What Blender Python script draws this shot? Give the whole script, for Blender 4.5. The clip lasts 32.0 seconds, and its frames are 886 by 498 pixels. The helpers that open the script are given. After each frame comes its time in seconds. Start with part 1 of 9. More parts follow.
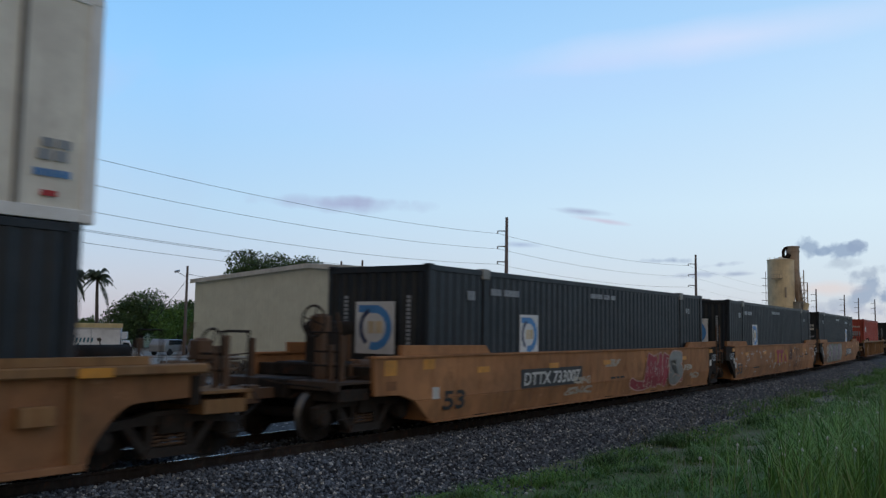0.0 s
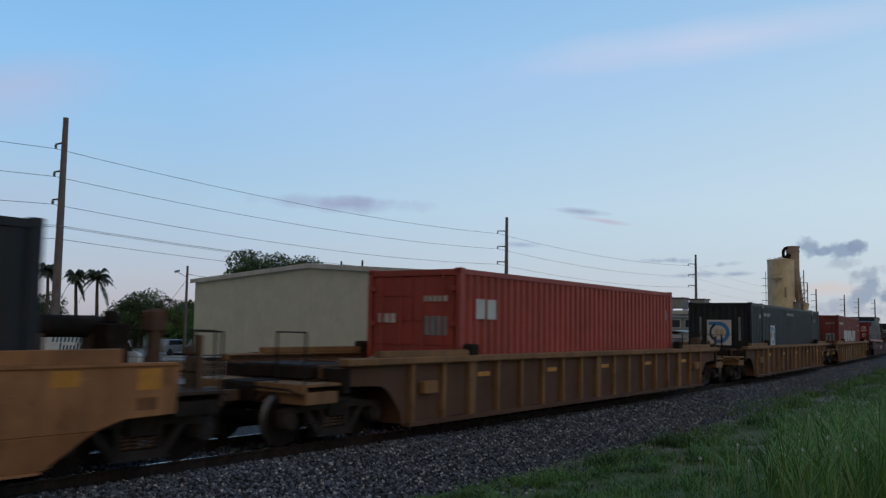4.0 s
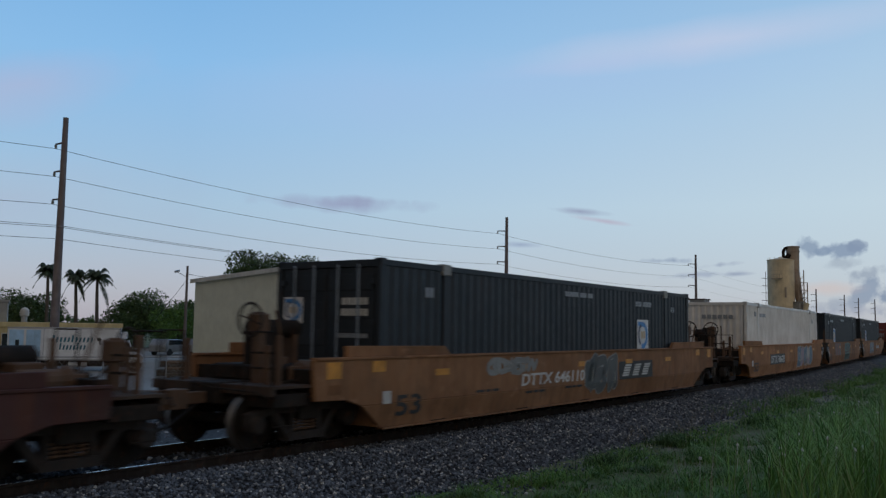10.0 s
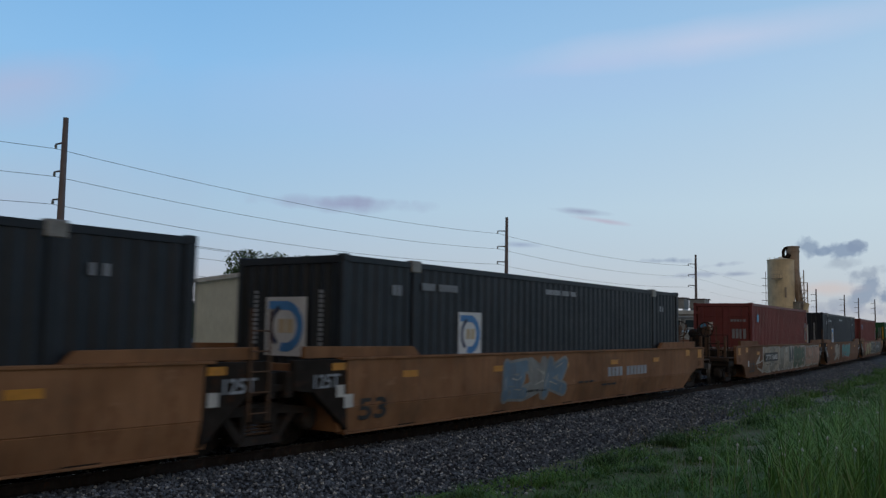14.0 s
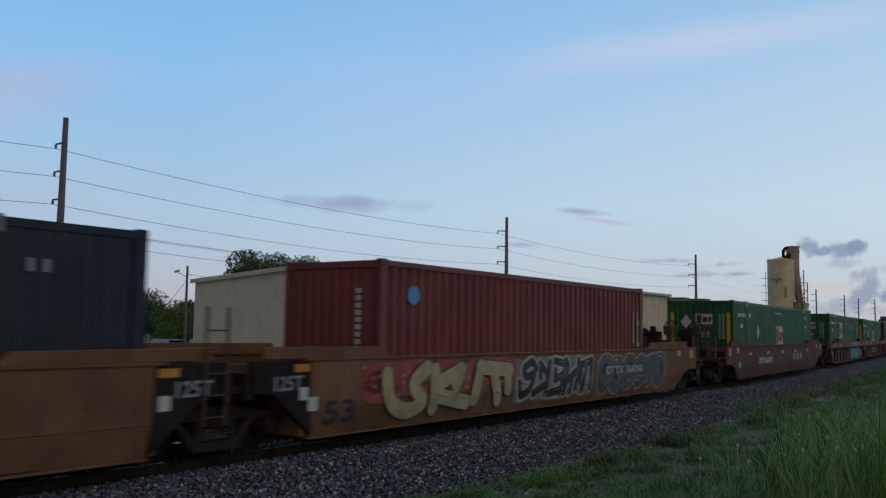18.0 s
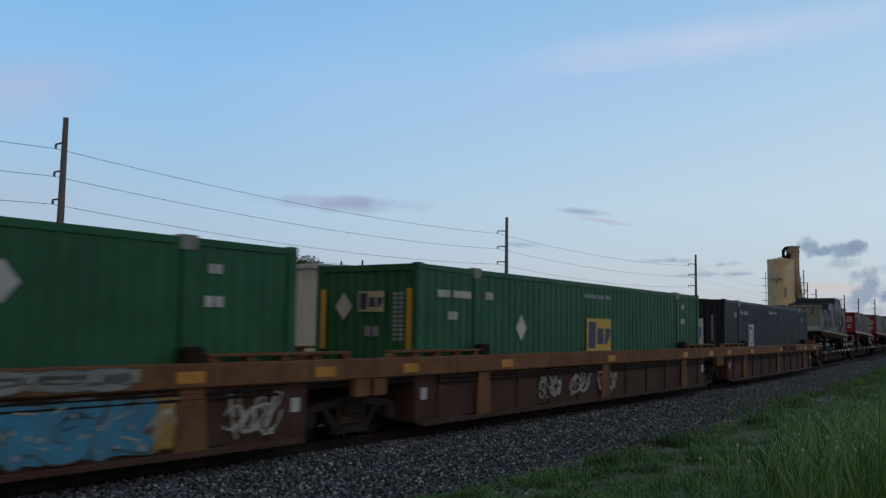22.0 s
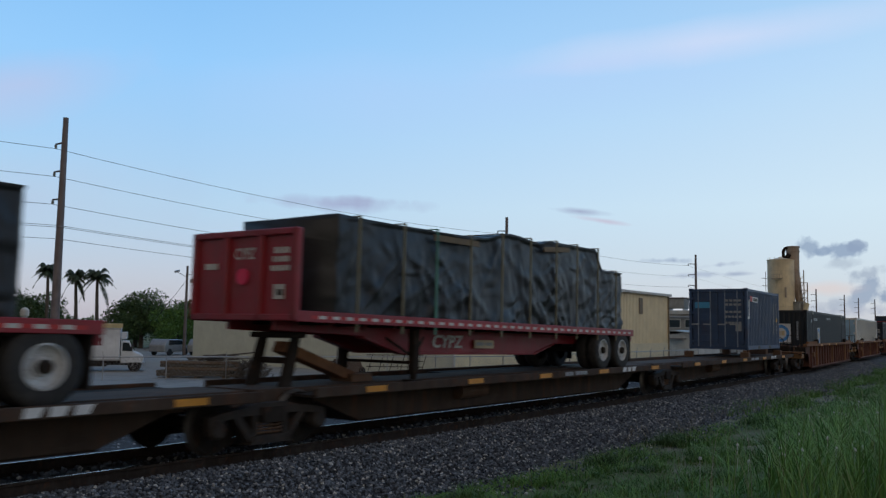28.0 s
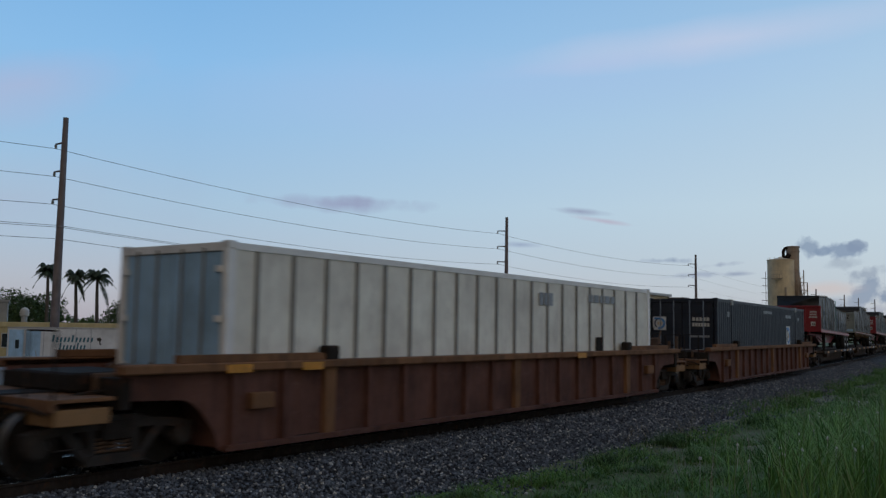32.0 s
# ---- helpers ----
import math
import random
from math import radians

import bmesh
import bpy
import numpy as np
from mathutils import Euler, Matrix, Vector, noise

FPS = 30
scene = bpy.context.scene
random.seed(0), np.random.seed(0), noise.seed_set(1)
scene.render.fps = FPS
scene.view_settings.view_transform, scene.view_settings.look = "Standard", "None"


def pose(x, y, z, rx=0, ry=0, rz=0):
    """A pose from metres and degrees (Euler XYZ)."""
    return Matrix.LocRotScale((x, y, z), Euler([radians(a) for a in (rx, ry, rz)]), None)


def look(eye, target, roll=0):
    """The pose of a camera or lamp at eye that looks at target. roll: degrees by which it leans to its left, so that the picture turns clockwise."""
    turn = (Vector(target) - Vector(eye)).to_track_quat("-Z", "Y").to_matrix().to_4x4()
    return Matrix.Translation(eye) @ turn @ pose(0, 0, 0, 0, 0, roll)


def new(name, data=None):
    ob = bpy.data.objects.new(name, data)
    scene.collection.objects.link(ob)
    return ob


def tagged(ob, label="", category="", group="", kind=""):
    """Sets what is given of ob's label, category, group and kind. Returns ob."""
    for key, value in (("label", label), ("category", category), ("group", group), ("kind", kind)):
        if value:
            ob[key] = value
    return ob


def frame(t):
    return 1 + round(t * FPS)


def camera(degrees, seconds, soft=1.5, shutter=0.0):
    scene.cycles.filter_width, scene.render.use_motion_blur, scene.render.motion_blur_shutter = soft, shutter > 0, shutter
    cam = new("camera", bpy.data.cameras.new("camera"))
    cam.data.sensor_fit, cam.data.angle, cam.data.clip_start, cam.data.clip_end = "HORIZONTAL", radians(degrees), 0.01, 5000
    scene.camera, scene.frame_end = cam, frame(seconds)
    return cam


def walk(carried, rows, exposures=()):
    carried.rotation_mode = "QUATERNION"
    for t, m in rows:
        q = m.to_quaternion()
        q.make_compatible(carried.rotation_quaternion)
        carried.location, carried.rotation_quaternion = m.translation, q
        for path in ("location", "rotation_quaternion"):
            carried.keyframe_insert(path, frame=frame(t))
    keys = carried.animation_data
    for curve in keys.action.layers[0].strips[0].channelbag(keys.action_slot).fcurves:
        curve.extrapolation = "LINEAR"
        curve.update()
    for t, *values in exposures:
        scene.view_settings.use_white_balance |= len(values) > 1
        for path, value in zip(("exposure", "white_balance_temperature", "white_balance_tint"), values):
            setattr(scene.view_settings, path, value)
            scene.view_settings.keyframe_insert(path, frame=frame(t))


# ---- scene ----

# ---------------- camera and its stand ----------------
EYE = Vector((0.0, -11.2209, 1.9546))
cam = camera(54.271, 32.0, soft=1.35, shutter=0.22)
YAW, PITCH, ROLL = radians(54.056), radians(5.212), 0.877
AIM = EYE + 10 * Vector((math.sin(YAW) * math.cos(PITCH), math.cos(YAW) * math.cos(PITCH), math.sin(PITCH)))
STAND = look(EYE, AIM, ROLL)
walk(cam, [(0.0, STAND), (32.0, STAND)], exposures=[(0.0, 0.15), (0.8, -0.08), (3.5, -0.1), (7.5, -0.10), (10.0, -0.20), (11.0, -0.12), (12.0, -0.25), (13.0, -0.22), (17.0, -0.14), (24.0, -0.15), (28.0, 0.08), (29.0, 0.06), (30.0, 0.0), (31.0, -0.12), (32.0, -0.2)])

SPEED = 15.6864          # metres a second, towards -x
BEND, BEND_X, BEND_REACH = 0.000895, 10.0, 45.0


def track_y(x):
    """The track's centre line: a gentle bend that runs out into straights."""
    d = x - BEND_X
    if abs(d) <= BEND_REACH:
        return BEND * d * d
    return BEND * BEND_REACH ** 2 + 2 * BEND * BEND_REACH * (abs(d) - BEND_REACH)


# ---------------- small tools ----------------
class Geo:
    """Collects boxes, prisms and tubes into one mesh."""

    def __init__(self):
        self.v, self.f = [], []

    def poly(self, pts):
        n = len(self.v)
        self.v += [tuple(p) for p in pts]
        self.f.append(tuple(range(n, n + len(pts))))
        return self

    def box(self, x0, x1, y0, y1, z0, z1):
        n = len(self.v)
        self.v += [(x, y, z) for z in (z0, z1) for y in (y0, y1) for x in (x0, x1)]
        for q in ((0, 2, 3, 1), (4, 5, 7, 6), (0, 1, 5, 4), (2, 6, 7, 3), (0, 4, 6, 2), (1, 3, 7, 5)):
            self.f.append(tuple(n + i for i in q))
        return self

    def prism(self, outline, a, b, axis="y"):
        """Extrudes an outline between a and b along an axis. Outline pairs: (x, z) for y, (y, z) for x, (x, y) for z."""
        n, k = len(self.v), len(outline)
        for c in (a, b):
            for p, q in outline:
                self.v.append({"y": (p, c, q), "x": (c, p, q), "z": (p, q, c)}[axis])
        self.f.append(tuple(n + i for i in range(k)))
        self.f.append(tuple(n + k + i for i in reversed(range(k))))
        for i in range(k):
            j = (i + 1) % k
            self.f.append((n + i, n + k + i, n + k + j, n + j))
        return self

    def tube(self, p0, p1, r0, r1=None, sides=8, caps=True):
        p0, p1 = Vector(p0), Vector(p1)
        r1 = r0 if r1 is None else r1
        d = (p1 - p0).normalized()
        u = d.orthogonal().normalized()
        w = d.cross(u)
        n = len(self.v)
        for p, r in ((p0, r0), (p1, r1)):
            for i in range(sides):
                a = 2 * math.pi * i / sides
                self.v.append(tuple(p + r * (math.cos(a) * u + math.sin(a) * w)))
        for i in range(sides):
            j = (i + 1) % sides
            self.f.append((n + i, n + j, n + sides + j, n + sides + i))
        if caps:
            self.f.append(tuple(n + i for i in reversed(range(sides))))
            self.f.append(tuple(n + sides + i for i in range(sides)))
        return self

    def path(self, pts, r, sides=6):
        """One unbroken tube along points."""
        pts = [Vector(p) for p in pts]
        n, k = len(self.v), len(pts)
        radii = r if isinstance(r, (list, tuple)) else [r] * k
        u = (pts[1] - pts[0]).orthogonal().normalized()
        for i in range(k):
            d = (pts[min(k - 1, i + 1)] - pts[max(0, i - 1)]).normalized()
            u = (u - d * u.dot(d)).normalized()
            w = d.cross(u)
            for j in range(sides):
                a = 2 * math.pi * j / sides
                self.v.append(tuple(pts[i] + radii[i] * (math.cos(a) * u + math.sin(a) * w)))
        for i in range(k - 1):
            for j in range(sides):
                a, b = n + i * sides, n + (i + 1) * sides
                self.f.append((a + j, a + (j + 1) % sides, b + (j + 1) % sides, b + j))
        self.f.append(tuple(n + j for j in reversed(range(sides))))
        self.f.append(tuple(n + (k - 1) * sides + j for j in range(sides)))
        return self

    def lathe(self, rings, sides, axis="y", at=(0, 0, 0), caps=True):
        """Rings of (along, radius) turned about an axis through at."""
        n = len(self.v)
        for c, r in rings:
            for i in range(sides):
                a = 2 * math.pi * i / sides
                p, q = r * math.cos(a), r * math.sin(a)
                o = {"y": (p, c, q), "x": (c, p, q), "z": (p, q, c)}[axis]
                self.v.append((o[0] + at[0], o[1] + at[1], o[2] + at[2]))
        for k in range(len(rings) - 1):
            for i in range(sides):
                j = (i + 1) % sides
                a, b = n + k * sides, n + (k + 1) * sides
                self.f.append((a + i, a + j, b + j, b + i))
        if caps:
            self.f.append(tuple(n + i for i in range(sides)))
            self.f.append(tuple(n + (len(rings) - 1) * sides + i for i in reversed(range(sides))))
        return self

    def torus(self, centre, R, r, axis="x", major=16, minor=6):
        n = len(self.v)
        for i in range(major):
            a = 2 * math.pi * i / major
            for j in range(minor):
                b = 2 * math.pi * j / minor
                k, h = R + r * math.cos(b), r * math.sin(b)
                p, q = k * math.cos(a), k * math.sin(a)
                o = {"y": (p, h, q), "x": (h, p, q), "z": (p, q, h)}[axis]
                self.v.append(tuple(Vector(o) + Vector(centre)))
        for i in range(major):
            for j in range(minor):
                a, b = n + i * minor, n + ((i + 1) % major) * minor
                self.f.append((a + j, a + (j + 1) % minor, b + (j + 1) % minor, b + j))
        return self

    def mesh(self, name, material, bevel=0.0, smooth=False):
        me = bpy.data.meshes.new(name)
        me.from_pydata(self.v, [], self.f)
        bm = bmesh.new()
        bm.from_mesh(me)
        bmesh.ops.recalc_face_normals(bm, faces=bm.faces)
        if bevel:
            edges = [e for e in bm.edges if len(e.link_faces) == 2 and e.calc_face_angle(0) > 0.6]
            bmesh.ops.bevel(bm, geom=edges, offset=bevel, segments=1, affect="EDGES", clamp_overlap=True)
        bm.to_mesh(me)
        bm.free()
        if smooth:
            for p in me.polygons:
                p.use_smooth = True
        me.materials.append(material)
        return me


def part(name, geo, material, parent, label="", at=None, bevel=0.0, smooth=False):
    """Links a Geo, or a mesh made before, as one object under a thing or a part."""
    me = geo.mesh(name, material, bevel, smooth) if isinstance(geo, Geo) else geo
    ob = new(name, me)
    ob.parent = parent
    if at is not None:
        ob.location = at
    return tagged(ob, label)


def thing(name, label, category, group="", at=None, kind=""):
    ob = new(name)
    ob.empty_display_size = 0.3
    if at is not None:
        ob.location = at
    return tagged(ob, label, category, group, kind)


def structure(name, geo, material, label="", bevel=0.0, smooth=False):
    ob = new(name, geo.mesh(name, material, bevel, smooth) if isinstance(geo, Geo) else geo)
    return tagged(ob, label, name.split("_")[0], kind="structure")


kept = {}


def cached(key, make):
    if key not in kept:
        kept[key] = make()
    return kept[key]


# ---------------- materials ----------------
def srgb(r, g, b):
    return tuple(((c / 255) / 12.92 if c / 255 <= 0.04045 else ((c / 255 + 0.055) / 1.055) ** 2.4) for c in (r, g, b)) + (1.0,)


def paint(name, colour, rough=0.6, metal=0.0, dirt=(0.10, 0.085, 0.07), grime=0.35, rust=0.0, scale=1.0, streak=True,
          bump=0.15, vary=0.12, fine=60.0, shine=0.5, crease=0.0, scuff=0.0, runs=0.0):
    """A worn surface: colour with broad stains, vertical streaks, rust and fine grain."""
    m = bpy.data.materials.new(name)
    m.use_nodes = True
    nt = m.node_tree
    bsdf = nt.nodes["Principled BSDF"]
    co = nt.nodes.new("ShaderNodeTexCoord")
    info = nt.nodes.new("ShaderNodeObjectInfo")

    def noisy(size, detail=4.0, stretch=(1, 1, 1), roughness=0.6):
        mp = nt.nodes.new("ShaderNodeMapping")
        mp.inputs["Scale"].default_value = [size * s for s in stretch]
        nt.links.new(co.outputs["Object"], mp.inputs["Vector"])
        off = nt.nodes.new("ShaderNodeVectorMath")
        off.operation = "ADD"
        nt.links.new(mp.outputs[0], off.inputs[0])
        sc = nt.nodes.new("ShaderNodeMath")
        sc.operation = "MULTIPLY"
        sc.inputs[1].default_value = 37.0
        nt.links.new(info.outputs["Random"], sc.inputs[0])
        nt.links.new(sc.outputs[0], off.inputs[1])
        n = nt.nodes.new("ShaderNodeTexNoise")
        n.inputs["Scale"].default_value = 1.0
        n.inputs["Detail"].default_value = detail
        n.inputs["Roughness"].default_value = roughness
        nt.links.new(off.outputs[0], n.inputs["Vector"])
        return n.outputs["Fac"]

    def ramp(fac, lo, hi):
        r = nt.nodes.new("ShaderNodeMapRange")
        r.inputs["From Min"].default_value, r.inputs["From Max"].default_value = lo, hi
        nt.links.new(fac, r.inputs["Value"])
        return r.outputs["Result"]

    def mix(fac, a, b, amount=1.0):
        k = nt.nodes.new("ShaderNodeMix")
        k.data_type = "RGBA"
        if amount != 1.0:
            s = nt.nodes.new("ShaderNodeMath")
            s.operation = "MULTIPLY"
            s.inputs[1].default_value = amount
            nt.links.new(fac, s.inputs[0])
            fac = s.outputs[0]
        nt.links.new(fac, k.inputs["Factor"])
        for sock, val in ((k.inputs["A"], a), (k.inputs["B"], b)):
            if isinstance(val, tuple):
                sock.default_value = val if len(val) == 4 else (*val, 1.0)
            else:
                nt.links.new(val, sock)
        return k.outputs["Result"]

    c = tuple(colour[:3])
    dark = tuple(x * (1 - 1.6 * vary) for x in c)
    light = tuple(min(1, x * (1 + 1.6 * vary) + 0.01) for x in c)
    col = mix(ramp(noisy(0.9 * scale), 0.3, 0.7), dark, light)
    if grime:
        col = mix(ramp(noisy(2.2 * scale, 6), 0.48, 0.75), col, tuple(dirt), grime)
        if streak:
            col = mix(ramp(noisy(5.0 * scale, 3, (1.6, 1.6, 0.14)), 0.5, 0.8), col, tuple(x * 0.8 for x in dirt), grime)
    if rust:
        col = mix(ramp(noisy(3.3 * scale, 8, (1, 1, 0.6), 0.7), 0.55, 0.68), col, (0.13, 0.05, 0.022), rust)
    if runs:
        # rust that has run down the side in narrow tongues
        col = mix(ramp(noisy(3.6 * scale, 4, (1.5, 1.5, 0.10)), 0.54, 0.72), col, (0.17, 0.060, 0.022), runs)
        col = mix(ramp(noisy(2.9 * scale, 4, (1.1, 1.1, 0.16)), 0.56, 0.74), col, tuple(x * 0.5 for x in dirt), runs)
    if scuff:
        # chalky scrapes along the travel of the car
        col = mix(ramp(noisy(4.4 * scale, 7, (0.5, 1, 1.3), 0.72), 0.60, 0.70), col, tuple(min(1.0, x * 1.5 + 0.06) for x in c), scuff)
    grain = noisy(fine * scale, 2)
    col = mix(ramp(grain, 0.3, 0.7), col, tuple(x * 0.7 for x in c), 0.18)
    nt.links.new(col, bsdf.inputs["Base Color"])
    bsdf.inputs["Metallic"].default_value = metal
    rr = nt.nodes.new("ShaderNodeMapRange")
    rr.inputs["To Min"].default_value, rr.inputs["To Max"].default_value = max(0.05, rough - 0.12), min(1, rough + 0.15)
    nt.links.new(noisy(4 * scale, 5), rr.inputs["Value"])
    nt.links.new(rr.outputs["Result"], bsdf.inputs["Roughness"])
    bsdf.inputs["Specular IOR Level"].default_value = shine
    if bump:
        b = nt.nodes.new("ShaderNodeBump")
        b.inputs["Strength"].default_value = bump
        b.inputs["Distance"].default_value = 0.01
        nt.links.new(grain, b.inputs["Height"])
        if crease:
            # sharp folds of pulled cloth
            ridge = nt.nodes.new("ShaderNodeTexNoise")
            ridge.noise_type = "RIDGED_MULTIFRACTAL"
            ridge.inputs["Scale"].default_value, ridge.inputs["Detail"].default_value = 1.25, 4.0
            ridge.inputs["Distortion"].default_value = 0.8
            mp = nt.nodes.new("ShaderNodeMapping")
            mp.inputs["Rotation"].default_value = (0.3, 0.5, 0.2)
            mp.inputs["Scale"].default_value = (1.0, 0.6, 1.5)
            nt.links.new(co.outputs["Object"], mp.inputs["Vector"])
            nt.links.new(mp.outputs[0], ridge.inputs["Vector"])
            b2 = nt.nodes.new("ShaderNodeBump")
            b2.inputs["Strength"].default_value, b2.inputs["Distance"].default_value = crease, 0.12
            nt.links.new(ridge.outputs["Fac"], b2.inputs["Height"])
            nt.links.new(b2.outputs["Normal"], b.inputs["Normal"])
        nt.links.new(b.outputs["Normal"], bsdf.inputs["Normal"])
    return m

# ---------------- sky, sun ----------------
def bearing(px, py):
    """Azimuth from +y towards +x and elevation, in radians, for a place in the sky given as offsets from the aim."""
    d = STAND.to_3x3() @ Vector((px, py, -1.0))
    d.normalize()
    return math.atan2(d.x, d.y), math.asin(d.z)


def make_world():
    w = bpy.data.worlds.new("dusk_sky")
    w.use_nodes = True
    scene.world = w
    nt = w.node_tree
    nt.nodes.clear()
    out = nt.nodes.new("ShaderNodeOutputWorld")
    bg = nt.nodes.new("ShaderNodeBackground")
    nt.links.new(bg.outputs[0], out.inputs[0])
    co = nt.nodes.new("ShaderNodeTexCoord")
    sep = nt.nodes.new("ShaderNodeSeparateXYZ")
    nt.links.new(co.outputs["Generated"], sep.inputs[0])

    def math_node(op, a, b=None, clamp=False):
        n = nt.nodes.new("ShaderNodeMath")
        n.operation, n.use_clamp = op, clamp
        for s, val in ((n.inputs[0], a), (n.inputs[1], b)):
            if val is None:
                continue
            if isinstance(val, (int, float)):
                s.default_value = val
            else:
                nt.links.new(val, s)
        return n.outputs[0]

    def mix(fac, a, b):
        k = nt.nodes.new("ShaderNodeMix")
        k.data_type = "RGBA"
        for s, val in ((k.inputs["Factor"], fac), (k.inputs["A"], a), (k.inputs["B"], b)):
            if isinstance(val, (tuple, float)):
                s.default_value = val
            else:
                nt.links.new(val, s)
        return k.outputs["Result"]

    sky = nt.nodes.new("ShaderNodeTexSky")
    sky.sky_type = "NISHITA"
    sky.sun_disc = False
    sky.sun_elevation, sky.sun_rotation = SUN_EL, SUN_ROT
    sky.air_density, sky.dust_density, sky.ozone_density = 1.0, 0.6, 2.0
    el = math_node("ARCSINE", sep.outputs["Z"])
    az = math_node("ARCTAN2", sep.outputs["X"], sep.outputs["Y"])
    # evening colours by height above the horizon
    ramp = nt.nodes.new("ShaderNodeValToRGB")
    nt.links.new(math_node("DIVIDE", el, 0.9, True), ramp.inputs[0])
    cr = ramp.color_ramp
    stops = [(0.0, srgb(164, 160, 182)), (0.06, srgb(168, 174, 198)), (0.15, srgb(164, 192, 218)), (0.32, srgb(141, 194, 240)),
             (0.50, srgb(115, 178, 234)), (1.0, srgb(80, 138, 205))]
    cr.elements[0].position, cr.elements[0].color = stops[0]
    cr.elements[1].position, cr.elements[1].color = stops[-1]
    for p, c in stops[1:-1]:
        cr.elements.new(p).color = c
    col = ramp.outputs[0]
    # the west, beyond the end of the train, is a little paler
    glow = math_node("MULTIPLY", math_node("SUBTRACT", 1.0, math_node("DIVIDE", math_node("ABSOLUTE", math_node("SUBTRACT", az, 1.55)), 0.9), True),
                     math_node("SUBTRACT", 1.0, math_node("DIVIDE", el, 0.62), True))
    rise = math_node("ADD", math_node("MULTIPLY", math_node("DIVIDE", el, 0.14, True), 0.62), 0.38)
    col = mix(math_node("MULTIPLY", math_node("MULTIPLY", glow, rise), 0.88), col, srgb(224, 238, 243))
    skyc = nt.nodes.new("ShaderNodeMix")
    skyc.data_type = "RGBA"
    skyc.inputs["Factor"].default_value = 0.1
    dim = nt.nodes.new("ShaderNodeVectorMath")
    dim.operation = "SCALE"
    dim.inputs["Scale"].default_value = 0.25
    nt.links.new(sky.outputs[0], dim.inputs[0])
    nt.links.new(col, skyc.inputs["A"])
    nt.links.new(dim.outputs[0], skyc.inputs["B"])
    col = skyc.outputs["Result"]

    noise_cloud = nt.nodes.new("ShaderNodeTexNoise")
    noise_cloud.inputs["Scale"].default_value, noise_cloud.inputs["Detail"].default_value = 26.0, 7.0
    nt.links.new(co.outputs["Generated"], noise_cloud.inputs["Vector"])
    wisp = nt.nodes.new("ShaderNodeTexNoise")
    wisp.inputs["Scale"].default_value, wisp.inputs["Detail"].default_value = 6.0, 6.0
    nt.links.new(co.outputs["Generated"], wisp.inputs["Vector"])

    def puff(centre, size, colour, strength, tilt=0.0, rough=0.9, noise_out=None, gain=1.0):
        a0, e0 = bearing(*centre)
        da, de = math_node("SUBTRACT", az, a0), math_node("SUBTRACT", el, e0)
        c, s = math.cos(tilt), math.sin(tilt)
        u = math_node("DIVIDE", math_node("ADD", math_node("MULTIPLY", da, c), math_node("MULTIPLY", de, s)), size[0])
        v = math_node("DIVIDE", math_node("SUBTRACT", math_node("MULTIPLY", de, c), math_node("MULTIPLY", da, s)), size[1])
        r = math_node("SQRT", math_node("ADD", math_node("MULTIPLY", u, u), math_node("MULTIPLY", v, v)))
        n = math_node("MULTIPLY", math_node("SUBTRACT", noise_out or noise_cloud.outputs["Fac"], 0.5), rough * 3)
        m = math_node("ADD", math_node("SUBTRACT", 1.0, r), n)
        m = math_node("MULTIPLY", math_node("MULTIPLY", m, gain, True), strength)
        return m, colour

    w2 = wisp.outputs["Fac"]
    small = nt.nodes.new("ShaderNodeTexNoise")
    small.inputs["Scale"].default_value, small.inputs["Detail"].default_value = 75.0, 5.0
    nt.links.new(co.outputs["Generated"], small.inputs["Vector"])
    fine = small.outputs["Fac"]
